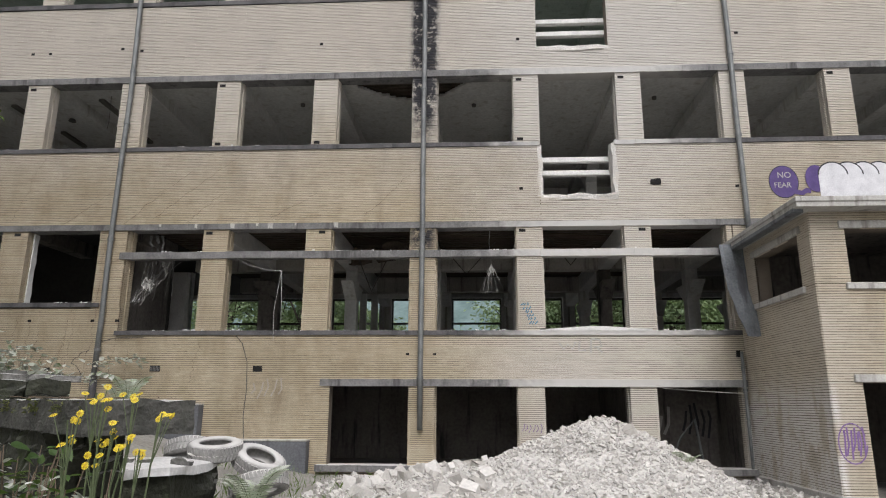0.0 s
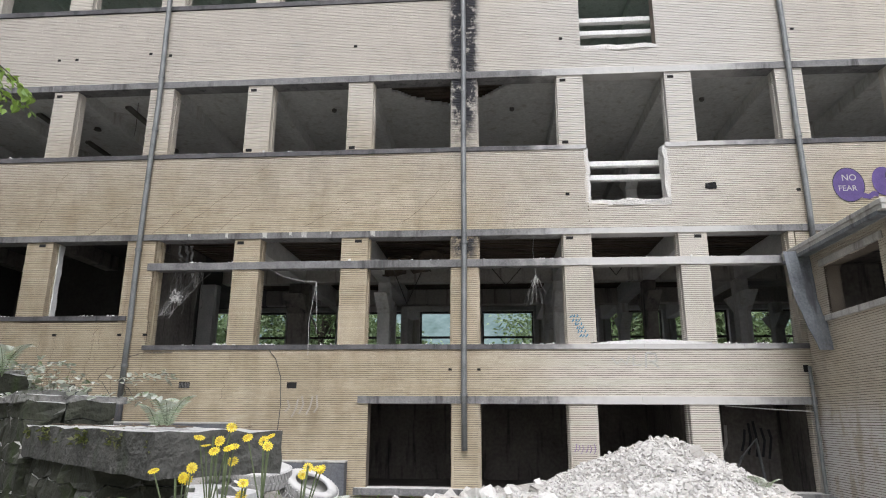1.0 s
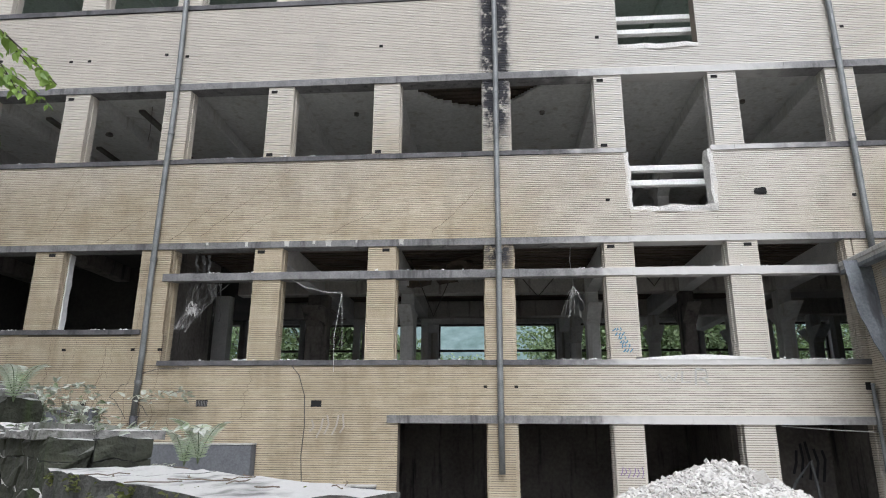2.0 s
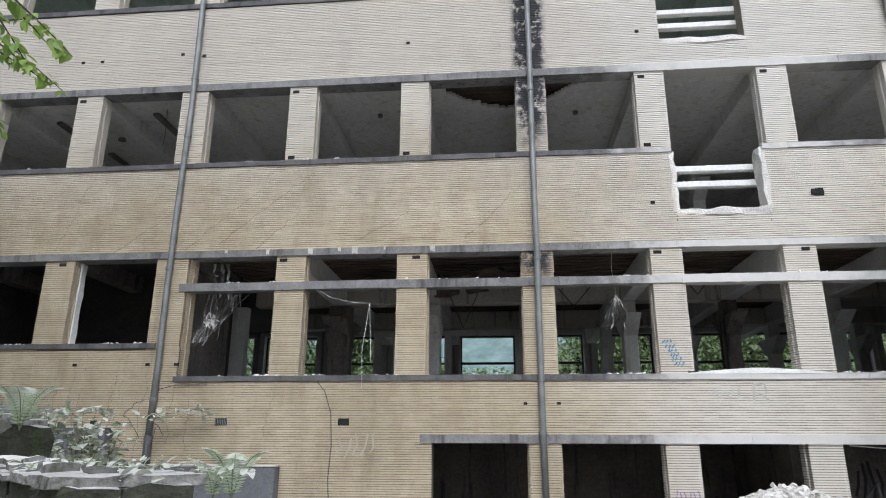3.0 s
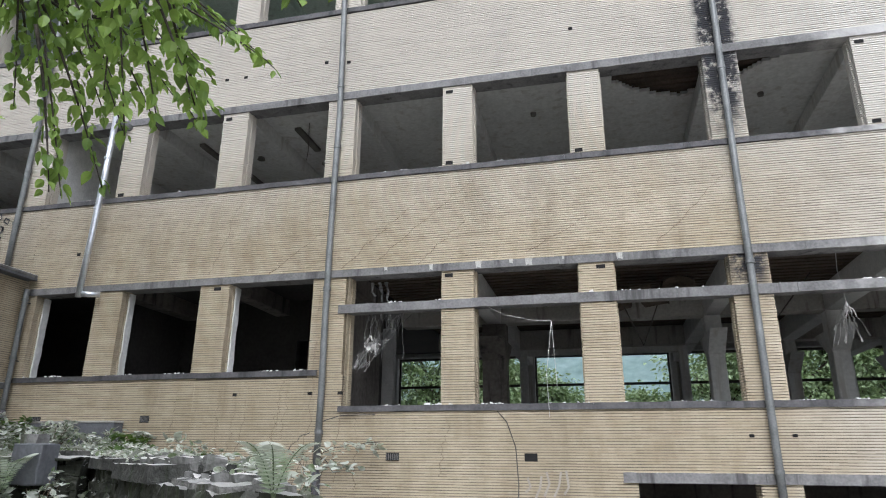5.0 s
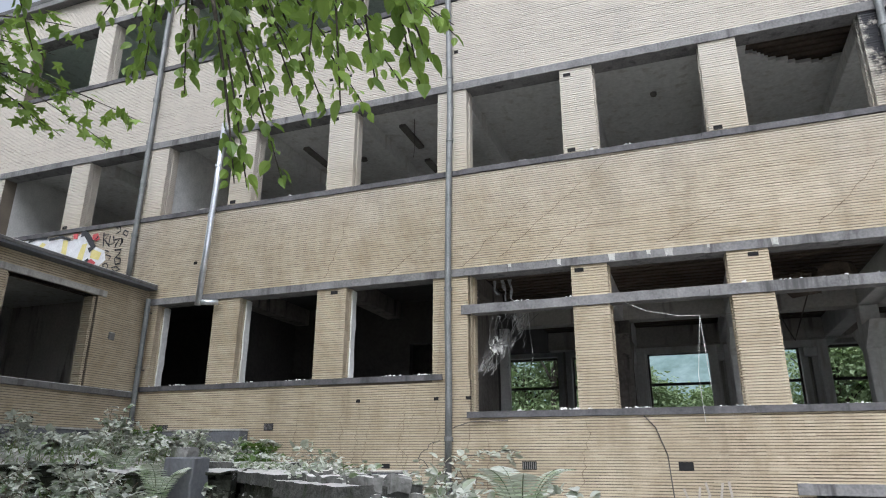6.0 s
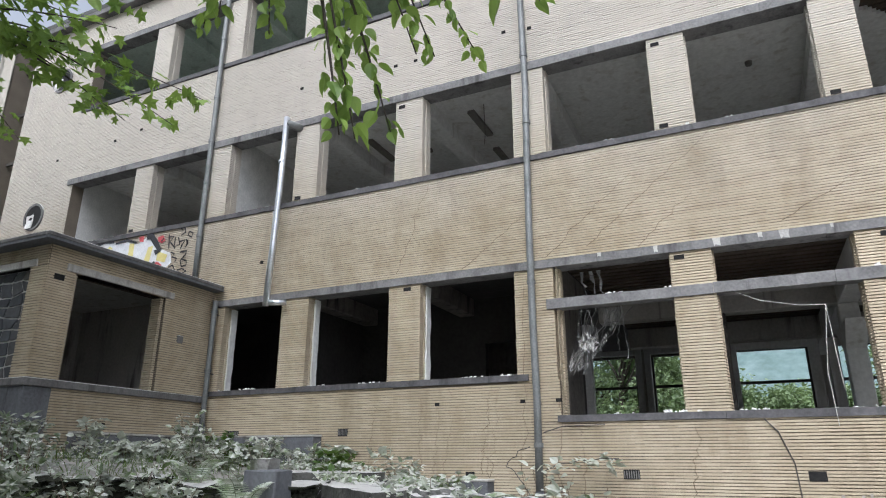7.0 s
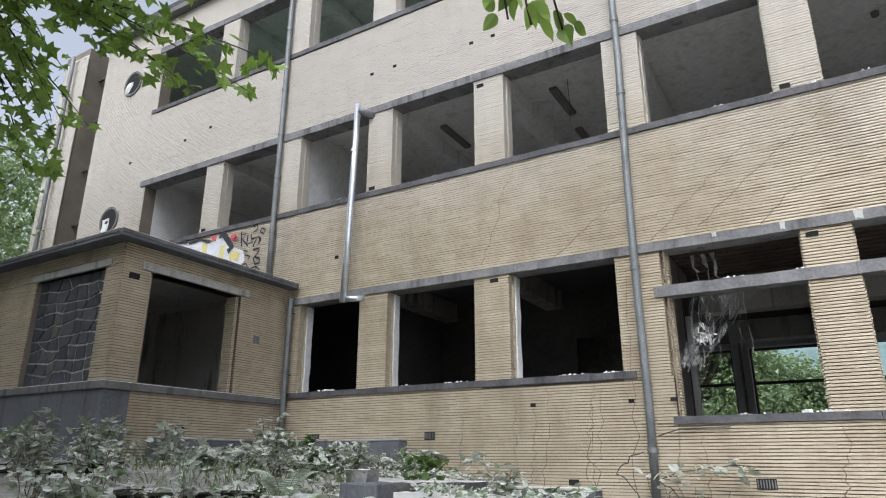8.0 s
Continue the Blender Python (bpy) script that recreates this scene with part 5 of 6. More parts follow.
def shrub(x, y, z, h, w, seed, material=LEAF_DUSTY, count=90, size=0.085, name="shrub", label="dust-covered leafy shrub among the stones", group="dusty shrubs"):
    r = random.Random(seed)
    ob = thing(name, None, None, label, "shrub", group=group)
    bm, spots = bmesh.new(), []
    k = max(4, count // 14)
    for i in range(k):
        a = r.uniform(0, 2 * math.pi)
        e = Vector((x + w * r.uniform(.2, 1) * math.cos(a), y + w * r.uniform(.2, 1) * math.sin(a), z + h * r.uniform(.5, 1)))
        pts = curved((x + r.gauss(0, .03), y + r.gauss(0, .03), z - 0.05), e, -0.12 * h, 6, 0.01, r)
        tube(bm, pts, list(np.linspace(0.006, 0.002, 7)), 4)
        for q in range(count // k):
            s = 0.2 + 0.8 * r.random()
            j = min(int(s * 6), 5)
            p = pts[j].lerp(pts[j + 1], s * 6 - j)
            d = Vector((r.gauss(0, 1), r.gauss(0, 1), 0.2)).normalized()
            spots.append((p + d * 0.02, d))
    part("stem", bm, TWIG, ob)
    lv = new("foliage", leaves(spots, size, r, material, 0, 0.15))
    lv.parent = ob


r = random.Random(5)
for i in range(26):
    u = r.uniform(6.6, 14.5)
    p = on_wall(u, r.uniform(0.5, 1.9), 0)
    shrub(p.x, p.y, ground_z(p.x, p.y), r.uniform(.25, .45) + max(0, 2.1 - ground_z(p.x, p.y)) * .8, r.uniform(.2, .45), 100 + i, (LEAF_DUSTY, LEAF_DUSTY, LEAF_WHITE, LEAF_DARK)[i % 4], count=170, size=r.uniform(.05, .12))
for i in range(24):
    u = r.uniform(8.0, 15.0)
    p = on_wall(u, r.uniform(-1.5, -0.1), 0)
    shrub(p.x, p.y, ground_z(p.x, p.y), r.uniform(.25, .5), r.uniform(.25, .5), 140 + i, (LEAF_DUSTY, LEAF_WHITE, LEAF_DUSTY, LEAF_DARK)[i % 4], count=150, size=r.uniform(.05, .1))
for i, (x, y, z, h, w) in enumerate(((-11.6, 11.2, 2.1, .95, .3), (-12.0, 10.6, 2.1, .6, .4), (-10.9, 11.2, 2.0, .55, .4), (-11.5, 12.2, 2.2, .55, .4), (-12.4, 11.8, 2.2, .55, .4), (-10.6, 12.3, 2.0, .6, .35), (-12.9, 9.8, 2.1, .85, .3), (-12.8, 10.7, 2.1, .9, .22), (-13.3, 9.2, 2.1, .75, .3))):
    shrub(x, y, ground_z(x, y), h + z - ground_z(x, y), w, 170 + i, (LEAF_DUSTY, LEAF_WHITE, LEAF_DUSTY)[i % 3], count=170, size=r.uniform(.07, .13))
for i, (x, y, z, h, w) in enumerate(((-6.6, 12.5, 1.1, .2, .4), (-7.3, 12.3, 1.2, .22, .4), (-8.3, 11.8, 1.3, .3, .3), (-6.0, 11.6, .9, .25, .3))):
    shrub(x, y, ground_z(x, y), h + z - ground_z(x, y), w, 190 + i, count=260, size=.05)
# plants hanging over the terrace edges
for i in range(26):
    a = Vector((-10.5, 7.7, 0)).lerp(Vector((-8.2, 9.45, 0)), r.random()) + Vector((r.gauss(.1, .18), r.gauss(-.05, .18), 0))
    shrub(a.x, a.y, ground_z(a.x, a.y), r.uniform(.2, .5), r.uniform(.12, .35), 400 + i, (LEAF_DUSTY, LEAF_DUSTY, LEAF_WHITE)[i % 3], count=110, size=r.uniform(.05, .1))
for i in range(10):
    a = Vector((-12.4, 7.9, 0)).lerp(Vector((-11.4, 9.0, 0)), r.random()) + Vector((r.gauss(.15, .1), r.gauss(-.1, .1), 0))
    shrub(a.x, a.y, ground_z(a.x, a.y), r.uniform(.3, .7), r.uniform(.1, .25), 430 + i, count=80, size=r.uniform(.05, .1))
# weeds in front of the near garden wall
for i, (x, y, h) in enumerate(((-1.35, 2.75, 1.05), (-1.5, 3.0, 1.12), (-1.2, 2.9, .95), (-1.65, 3.2, 1.15), (-1.05, 2.6, .85), (-1.45, 3.25, 1.05), (-1.25, 3.15, .95), (-0.95, 2.75, .8), (-1.6, 2.95, 1.15), (-1.75, 3.3, 1.15), (-2.3, 3.6, 1.1), (-2.7, 3.9, 1.1), (-1.1, 3.0, .75), (-1.5, 2.7, 1.05), (-1.75, 2.85, .8), (-1.9, 3.05, .7), (-1.3, 2.5, .6), (-1.6, 2.6, .6), (-2.0, 3.3, .9))):
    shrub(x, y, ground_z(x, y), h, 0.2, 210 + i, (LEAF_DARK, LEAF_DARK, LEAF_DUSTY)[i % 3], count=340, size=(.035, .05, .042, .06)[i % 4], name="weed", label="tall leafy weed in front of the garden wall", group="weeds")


def fern(x, y, z, length, seed, count=6, rise=1.75):
    r = random.Random(seed)
    ob = thing("fern", None, None, "pale green fern growing among stones", "fern", group="ferns")
    for i in range(count):
        a = 2 * math.pi * i / count + r.uniform(-.3, .3)
        L = length * r.uniform(.7, 1.1)
        out = Vector((math.cos(a), math.sin(a), 0))
        side = Vector((-math.sin(a), math.cos(a), 0))
        verts, faces = [], []
        pts = [Vector((x, y, z)) + out * L * (0.42 * s + 0.22 * s * s) + Vector((0, 0, L * rise * (s - 0.55 * s * s))) for s in np.linspace(0, 1, 25)]
        for j in range(2, 25):
            s = j / 24
            w = L * 0.25 * math.sin(math.pi * min(1, s * 0.9 + 0.12)) ** 0.8 + 0.006
            d = (pts[j] - pts[j - 1]).normalized()
            for q in (-1, 1):
                n = len(verts)
                tip = pts[j] + side * q * w + d * w * .35 - Vector((0, 0, w * .2))
                e = d * L * 0.0125
                verts += [tuple(pts[j] - e), tuple(pts[j].lerp(tip, .5) - e * 1.1), tuple(tip), tuple(pts[j].lerp(tip, .5) + e * 1.1), tuple(pts[j] + e)]
                faces.append(tuple(range(n, n + 5)))
        f = new("frond", raw_mesh(verts, faces, FERN_LEAF))
        f.parent = ob
        bm = bmesh.new()
        tube(bm, pts[::3], list(np.linspace(.004, .0015, 9)), 4)
        part("stem", bm, STEM, f)


for i, (x, y, z, L) in enumerate(((-4.85, 6.85, 2.02, .42), (-3.7, 7.6, 1.55, .42), (-4.1, 8.2, 1.5, .45), (-2.15, 7.2, 0.55, .55), (3.1, 11.4, .55, .5), (-6.6, 9.3, 1.8, .5), (-3.0, 3.6, 0.45, .55), (-8.6, 8.9, 1.9, .5), (-9.6, 9.4, 2.05, .45), (-2.35, 7.6, .5, .5))):
    fern(x, y, z, L, 300 + i)


def ragwort(x, y, z, seed, stalks):
    r = random.Random(seed)
    ob = thing("ragwort", None, None, "tall ragwort with clusters of yellow daisy flowers", "wildflower", group="yellow wildflowers")
    bm, spots, heads = bmesh.new(), [], []
    for dx, dy, h in stalks:
        top = Vector((x + dx, y + dy, z + h))
        pts = curved((x + dx * .3, y + dy * .3, z), top, -0.03, 8, 0.012, r)
        tube(bm, pts, list(np.linspace(.005, .0025, 9)), 5)
        for i in range(10):
            s = r.uniform(.15, .8)
            spots.append((pts[int(s * 8)], Vector((r.gauss(0, 1), r.gauss(0, 1), .4))))
        for i in range(4):
            e = top + Vector((r.gauss(0, .016), r.gauss(0, .016), r.uniform(-.02, .02)))
            tube(bm, [pts[-2], e], .0016, 4)
            heads.append(e)
    part("stem", bm, STEM, ob)
    lv = new("foliage", leaves(spots, .07, r, LEAF_DUSTY, 1))
    lv.parent = ob
    for e in heads:
        n = 13
        tilt = Matrix.Rotation(r.uniform(.4, 1.3), 4, 'X') @ Matrix.Rotation(r.uniform(0, .5), 4, Vector((r.gauss(0, 1), r.gauss(0, 1), .1)).normalized())
        verts, faces = [], []
        for k in range(n):
            a = 2 * math.pi * k / n
            q = len(verts)
            for rad, da in ((.003, -.1), (.0095, -.2), (.0125, 0), (.0095, .2), (.003, .1)):
                verts.append(tuple(e + tilt @ Vector((rad * math.cos(a + da), rad * math.sin(a + da), .002 - .12 * rad))))
            faces.append(tuple(range(q, q + 5)))
        f = new("flower", raw_mesh(verts, faces, PETAL))
        f.parent = ob
        bm = bmesh.new()
        bmesh.ops.create_icosphere(bm, subdivisions=1, radius=.0045, matrix=Matrix.Translation(e) @ tilt @ Matrix.Diagonal((1, 1, .5, 1)))
        part("eye", bm, FLOWER_EYE, f)


ragwort(-1.16, 2.78, 0.3, 7, [(0.0, 0.0, 1.32), (.04, .02, 1.25), (-.04, .03, 1.35), (.07, .04, 1.22), (-.09, -.02, 1.27), (.1, 0.06, 1.18), (-.02, .06, 1.2), (.02, -.04, 1.16), (.15, .08, 1.29), (-.12, .03, 1.2), (.05, .08, 1.34), (.08, -.02, 1.2)])

# undergrowth and grass, past counting
r = random.Random(77)
spots = []
for i in range(9000):
    p = Vector((r.uniform(-17.0, -7.0), r.uniform(4.0, 13.0), 0))
    if (p - TO).dot(TV) > 2.6:
        continue
    if p.y > FACE - 0.35 or p.x < PL + .1 and p.y > LY - .1:
        continue
    spots.append((Vector((p.x, p.y, ground_z(p.x, p.y) + 0.03 + 0.26 * r.random() ** 2 * (1 + noise.noise((p.x, p.y, 0))))), (r.gauss(0, 1), r.gauss(0, 1), .4)))
for i in range(2200):
    u, v = r.uniform(2.4, 13.2), r.uniform(0.02, 0.85)
    if noise.noise((u * 1.3, v * 2, 4)) < 0.0:
        continue
    top = 1.79 if u < 4.7 else 2.15 if u < 6.2 else 2.2 if u < 7.6 else 2.24 if u < 10.4 else 2.34
    spots.append((on_wall(u, v, top + 0.05 * r.random()), (r.gauss(0, 1), r.gauss(0, 1), .3)))
tagged(new("undergrowth", leaves(spots[::2], .065, r, LEAF_DUSTY)), "low dusty undergrowth on the terraces", "undergrowth", kind="stuff")
tagged(new("undergrowth", leaves(spots[1::3], .055, r, LEAF_WHITE)), "undergrowth leaves white with mortar dust on the terraces", "undergrowth", kind="stuff")
verts, faces = [], []
for i in range(6000):
    if i % 3:
        u, v = r.uniform(7.0, 16.0), r.uniform(-2.8, 2.2)
        p = on_wall(u, v, 0)
    else:
        p = Vector((r.uniform(-5.2, -1.5), r.uniform(6.5, 12.9), 0))
    if p.y > FACE - .35 or (p.x < PL + .1 and p.y > LY - .1):
        continue
    if noise.noise((p.x * 1.1, p.y * 1.1, 9)) < -0.1:
        continue
    z = ground_z(p.x, p.y)
    h, a = r.uniform(.08, .26), r.uniform(0, 6.28)
    w = Vector((math.cos(a), math.sin(a), 0)) * .004
    b = Vector((r.gauss(0, .3), r.gauss(0, .3), 1)) * h
    n = len(verts)
    q = Vector((p.x, p.y, z - .01))
    verts += [tuple(q - w), tuple(q + w), tuple(q + b * .6 + w * .8), tuple(q + b + Vector((b.x, b.y, -.1 * h)) * .6), tuple(q + b * .6 - w * .8)]
    faces.append((n, n + 1, n + 2, n + 3, n + 4))
tagged(new("grass", raw_mesh(verts, faces, GRASS)), "tufts of grass along the wall foot and terraces", "grass", kind="stuff")

# creeper on the facade: stems and a few dusty leaves
r = random.Random(31)
ob = thing("creeper", None, None, "dry creeper stems clinging to the brick with pale leaves", "creeper")
for x0, z0, x1, z1 in ((-8.9, 2.2, -8.75, 3.4), (-8.35, 2.25, -8.15, 3.42), (-8.2, 2.2, -8.05, 3.40), (-7.75, 1.6, -7.62, 4.9), (-7.25, 1.9, -7.1, 4.4), (-9.3, 2.3, -9.25, 3.3), (-7.3, 5.2, -6.0, 6.3), (-8.6, 5.2, -7.6, 5.9), (-9.7, 5.25, -9.2, 6.7), (-6.0, 5.2, -5.2, 5.9), (-6.7, 5.3, -4.9, 6.72), (-2.3, 5.3, -1.3, 6.3), (-4.2, 5.3, -3.3, 5.8), (-5.6, 2.0, -5.5, 2.86), (-8.25, 2.2, -8.2, 3.4), (-9.05, 2.25, -8.95, 3.2), (-7.6, 1.7, -7.45, 3.4), (-10.1, 2.3, -10.05, 3.3), (-6.9, 1.8, -6.95, 2.85)):
    bm = bmesh.new()
    n = 14
    tube(bm, [(x0 + (x1 - x0) * i / n + r.gauss(0, .025), FACE - .018, z0 + (z1 - z0) * i / n) for i in range(n + 1)], list(np.linspace(.0042, .002, n + 1)), 4)
    part("stem", bm, TWIG, ob)
for a, b in (((-7.6, 13.2, 2.0), (-7.9, 13.15, 2.35)), ((-7.9, 13.15, 2.35), (-7.55, 13.1, 2.6)), ((-7.55, 13.2, 2.35), (-7.15, 13.1, 2.05)), ((-7.5, 13.2, 1.6), (-7.25, 13.1, 2.2)), ((-7.4, 13.2, 2.3), (-6.4, 13.0, 2.45))):
    bm = bmesh.new()
    tube(bm, curved(a, b, -.05, 8, .02, r), .006, 5)
    part("stem", bm, CABLE, ob)
spots = [(Vector((r.gauss(-7.2, .16), 13.08 + r.gauss(0, .05), 2.36 + r.gauss(0, .05))), (r.gauss(0, 1), -.6, .2)) for i in range(22)]
spots += [(Vector((r.gauss(-6.65, .22), 13.08 + r.gauss(0, .05), 2.42 + r.gauss(0, .05))), (r.gauss(0, 1), -.6, .2)) for i in range(26)]
spots += [(Vector((r.gauss(-9.65, .1), 12.95 + r.gauss(0, .05), 2.5 + r.gauss(0, .035))), (r.gauss(0, 1), -.6, .2)) for i in range(16)]
for p in spots:
    lf = new("leaf", leaves([p], .12, r, LEAF_WHITE))
    lf.parent = ob

# ---- small things on and in the facade ----
def wall_vent(x0, x1, z0, z1, grille=False, y=FACE - 0.025):
    ob = thing("wall_vent", boxes((x0, x1, y, FACE + 0.02, z0, z1)), BLACK_HOLE, "small ventilation brick with a dark grille" if grille else "small dark vent hole in the brickwork", "vent", group="vents")
    if grille:
        for i in range(7):
            a = x0 + (x1 - x0) * (i + .3) / 7
            part("bar", boxes((a, a + (x1 - x0) / 16, y - .006, y, z0 + .01, z1 - .01)), BLUESTONE, ob)


# holes are solid boxes; the shade inside them is this near-black colour
BLACK_HOLE = plain("hole_shade_black", (0.006, 0.006, 0.006), (0.018, 0.017, 0.016), 1.0, 4, 30)
for x0, x1, z0, z1, g in ((-6.42, -6.22, 2.21, 2.32, True), (-4.38, -4.20, 2.21, 2.32, False), (-10.69, -10.52, 2.78, 2.89, True), (-12.9, -12.66, 2.81, 2.89, True), (-8.56, -8.43, 2.21, 2.28, False),
                          (-1.42, -1.36, 2.53, 2.57, False), (-0.9, -.84, 2.53, 2.57, False), (4.76, 4.84, 2.5, 2.62, False)):
    wall_vent(x0, x1, z0, z1, g)
bm = boxes((3.42, 3.62, FACE - .026, FACE + .05, 5.9, 6.02))
ragged(bm, 2, .03, 9)
thing("wall_hole", bm, BLACK_HOLE, "ragged hole knocked in the brickwork", "hole", "structure")
for k in range(-5, 8):
    c = pier_right(k)
    if k % 3 != 2:
        for z in (LINT2 - .1, SILL2 + .06):
            if (k + (z > 7)) % 2 or k in (0, 3):
                wall_vent(c - PIER + .08, c - PIER + .2, z - .03, z + .03, y=FACE - .025)
for k, off in ((-2, .25), (0, .42), (1, .21), (3, .42), (4, .19)):
    wall_vent(pier_right(k) - off - .065, pier_right(k) - off + .065, LINT1 - .1, LINT1 - .04, y=FACE - .025)
for x, z in ((-9.85, 9.12), (-9.45, 9.12), (-7.81, 9.2), (-7.37, 9.14), (-3.38, 9.2), (.85, 9.2), (5.4, 9.22), (5.1, 5.85), (.85, 5.85), (-16.2, 9.3), (-17.0, 9.2), (-18.9, 9.1), (-12.5, 5.8), (-9.0, 3.2), (-7.7, 3.2), (-7.2, 3.2), (-11.9, 9.2), (-11.4, 9.2)):
    wall_vent(x - .035, x + .035, z - .025, z + .025)
bm = boxes((PL - .01, PL + .03, 12.55, 12.68, 4.3, 4.43), bevel=.01)
thing("wall_vent", bm, BLUESTONE, "grey outlet box in the porch wall", "vent")
thing("wall_vent", boxes((PL - .01, PL + .026, 11.25, 11.42, 2.84, 2.94)), BLACK_HOLE, "small dark vent hole in the porch wall", "vent", group="vents")
thing("wall_vent", boxes((PL - .01, PL + .026, 10.25, 10.4, 4.84, 4.92)), BLACK_HOLE, "small dark vent hole in the porch wall", "vent", group="vents")

# round windows at the left end
for x, z in ((-19.3, 11.35), (-19.35, 7.75)):
    w = thing("round_window", None, None, "small round window with a pale ring frame", "window", group="round windows")
    bm = bmesh.new()
    # flat disc whose near-black colour gives the dark of the opening
    bmesh.ops.create_cone(bm, cap_ends=True, segments=28, radius1=.3, radius2=.3, depth=.03, matrix=pose(x, FACE - .02, z, 90, 0, 0))
    part("opening", bm, BLACK_HOLE, w)
    bm = bmesh.new()
    n = 28
    ring = [[bm.verts.new((x + q * math.cos(2 * math.pi * i / n), y, z + q * math.sin(2 * math.pi * i / n))) for q, y in ((.28, FACE - .03), (.28, FACE - .045), (.335, FACE - .045), (.335, FACE))] for i in range(n)]
    for i in range(n):
        a, b = ring[i], ring[(i + 1) % n]
        for k in range(4):
            bm.faces.new((a[k], b[k], b[(k + 1) % 4], a[(k + 1) % 4]))
    part("ring", bm, BLUESTONE, w)
    bm = boxes((x - .2, x + .02, FACE - .05, FACE - .03, z - .24, z + .05))
    ragged(bm, 2, .06, 5)
    part("broken_pane", bm, PALE_PAINT, w, "broken pale pane")

# plaster crumbs on the sills
verts, faces = [], []
r = random.Random(8)
for z, spans, y0 in ((SILL1_LEFT, [(-13.3, -7.75)], FACE), (SILL1, [(-7.0, -0.9), (-.8, 4.7)], FACE), (4.59, [(-7.0, 4.6)], FACE), (SILL2, [(-17.5, .9)], FACE), (3.47, [(-13.9, -13.9)], FACE)):
    for a, b in spans:
        for i in range(int((b - a) * 26)):
            x = r.uniform(a, b)
            if noise.noise((x * 1.7, z, 0)) < -0.05:
                continue
            s = r.uniform(.008, .03) * (1.6 if r.random() < .08 else 1)
            m = pose(x, y0 + r.uniform(-.02, .12), z + s * .35, r.uniform(-30, 30), r.uniform(-30, 30), r.uniform(0, 360))
            n = len(verts)
            for c in cube:
                verts.append(tuple(m @ Vector((c[0] * s * 1.5 + r.gauss(0, s * .15), c[1] * s + r.gauss(0, s * .15), c[2] * s * .8 + r.gauss(0, s * .12)))))
            faces += [tuple(n + k for k in q) for q in cf]
tagged(new("plaster_crumbs", raw_mesh(verts, faces, PALE_PAINT)), "white plaster crumbs lying on the sills", "debris", kind="stuff")
# drift of white dust on the sill under the slot
bm = boxes((1.15, 3.25, FACE - .05, BACK, SILL1 - .005, SILL1 + .05))
bmesh.ops.subdivide_edges(bm, edges=bm.edges[:], cuts=6, use_grid_fill=True)
for q in bm.verts:
    if q.co.z > SILL1 + .04:
        e = 1 - abs(q.co.x - 2.2) / 1.05
        q.co.z = SILL1 + .008 + .075 * max(0, e) ** .7 + .008 * noise.noise(q.co * 6)
thing("dust_drift", bm, PALE_PAINT, "drift of white plaster dust on the sill", "dust")


def ribbon(bm, pts, width, r, thick=.004):
    """A limp, thin strip with thickness."""
    prev = None
    for i, p in enumerate(pts):
        a = r.uniform(-.6, .6) + i * .35
        s = Vector((math.cos(a), math.sin(a), .1)) * width * r.uniform(.5, 1.1) / 2
        t = Vector((0, thick, 0))
        p = Vector(p)
        q = [bm.verts.new(p - s - t), bm.verts.new(p + s - t), bm.verts.new(p + s + t), bm.verts.new(p - s + t)]
        if prev:
            for k in range(4):
                bm.faces.new((prev[k], prev[(k + 1) % 4], q[(k + 1) % 4], q[k]))
        else:
            bm.faces.new(q[::-1])
        prev = q
    bm.faces.new(prev)


r = random.Random(19)
ob = thing("torn_netting", None, None, "torn dusty netting hanging in a window opening", "netting")
for i in range(16):
    x = r.uniform(-6.95, -6.25)
    L = r.uniform(.35, .9)
    if i < 8:
        pts = curved((x + .1, FACE + .3, 4.45), (r.uniform(-7.1, -6.8), FACE + .28, r.uniform(3.5, 3.75)), -.02, 9, .035, r)
    else:
        pts = curved((x, FACE + .3 + r.uniform(-.1, .1), 4.47), (x + r.uniform(-.25, .1), FACE + .3, 4.47 - L), 0, 9, .03, r)
    bm = bmesh.new()
    ribbon(bm, pts, r.uniform(.006, .022), r, .002)
    part("strip", bm, NET, ob)
for i in range(3):
    bm = bmesh.new()
    ribbon(bm, curved((-6.85 + .12 * i, FACE + .3, 5.02), (-6.8 + .12 * i, FACE + .3, 4.68), 0, 5, .03, r), .07, r)
    part("strip", bm, NET, ob)
bm = bmesh.new()
rows = []
for i in range(17):
    s = i / 16
    z = 4.46 - 0.85 * s
    w = 0.62 * (1 - 0.55 * s) + 0.1 * noise.noise((s * 4, 0, 0))
    c = -6.62 - 0.42 * s ** 1.4
    rows.append([bm.verts.new((c + (j / 12 - .5) * w + .03 * noise.noise((j * .7, s * 6, 1)), FACE + .3 + .09 * noise.noise((j * .5, s * 4, 5)), z + .05 * noise.noise((j * .9, s * 3, 9)))) for j in range(13)])
for a, b in zip(rows, rows[1:]):
    for j in range(12):
        bm.faces.new((a[j], a[j + 1], b[j + 1], b[j]))
for i in range(24):
    c = Vector((-6.83 + r.gauss(0, .07), FACE + .28 + r.gauss(0, .03), 3.98 + r.gauss(0, .06)))
    cb = bmesh.new()
    ribbon(cb, [c + Vector((r.gauss(0, .035), r.gauss(0, .02), r.gauss(0, .035))) for k in range(6)], .02, r, .002)
    part("tangle", cb, FABRIC, ob)
part("gauze", bm, GAUZE, ob, "thin torn gauze", smooth=True)
ob = thing("torn_fibre_bunch", None, None, "bunch of pale torn fibres hanging on a cable", "hanging debris")
bm = bmesh.new()
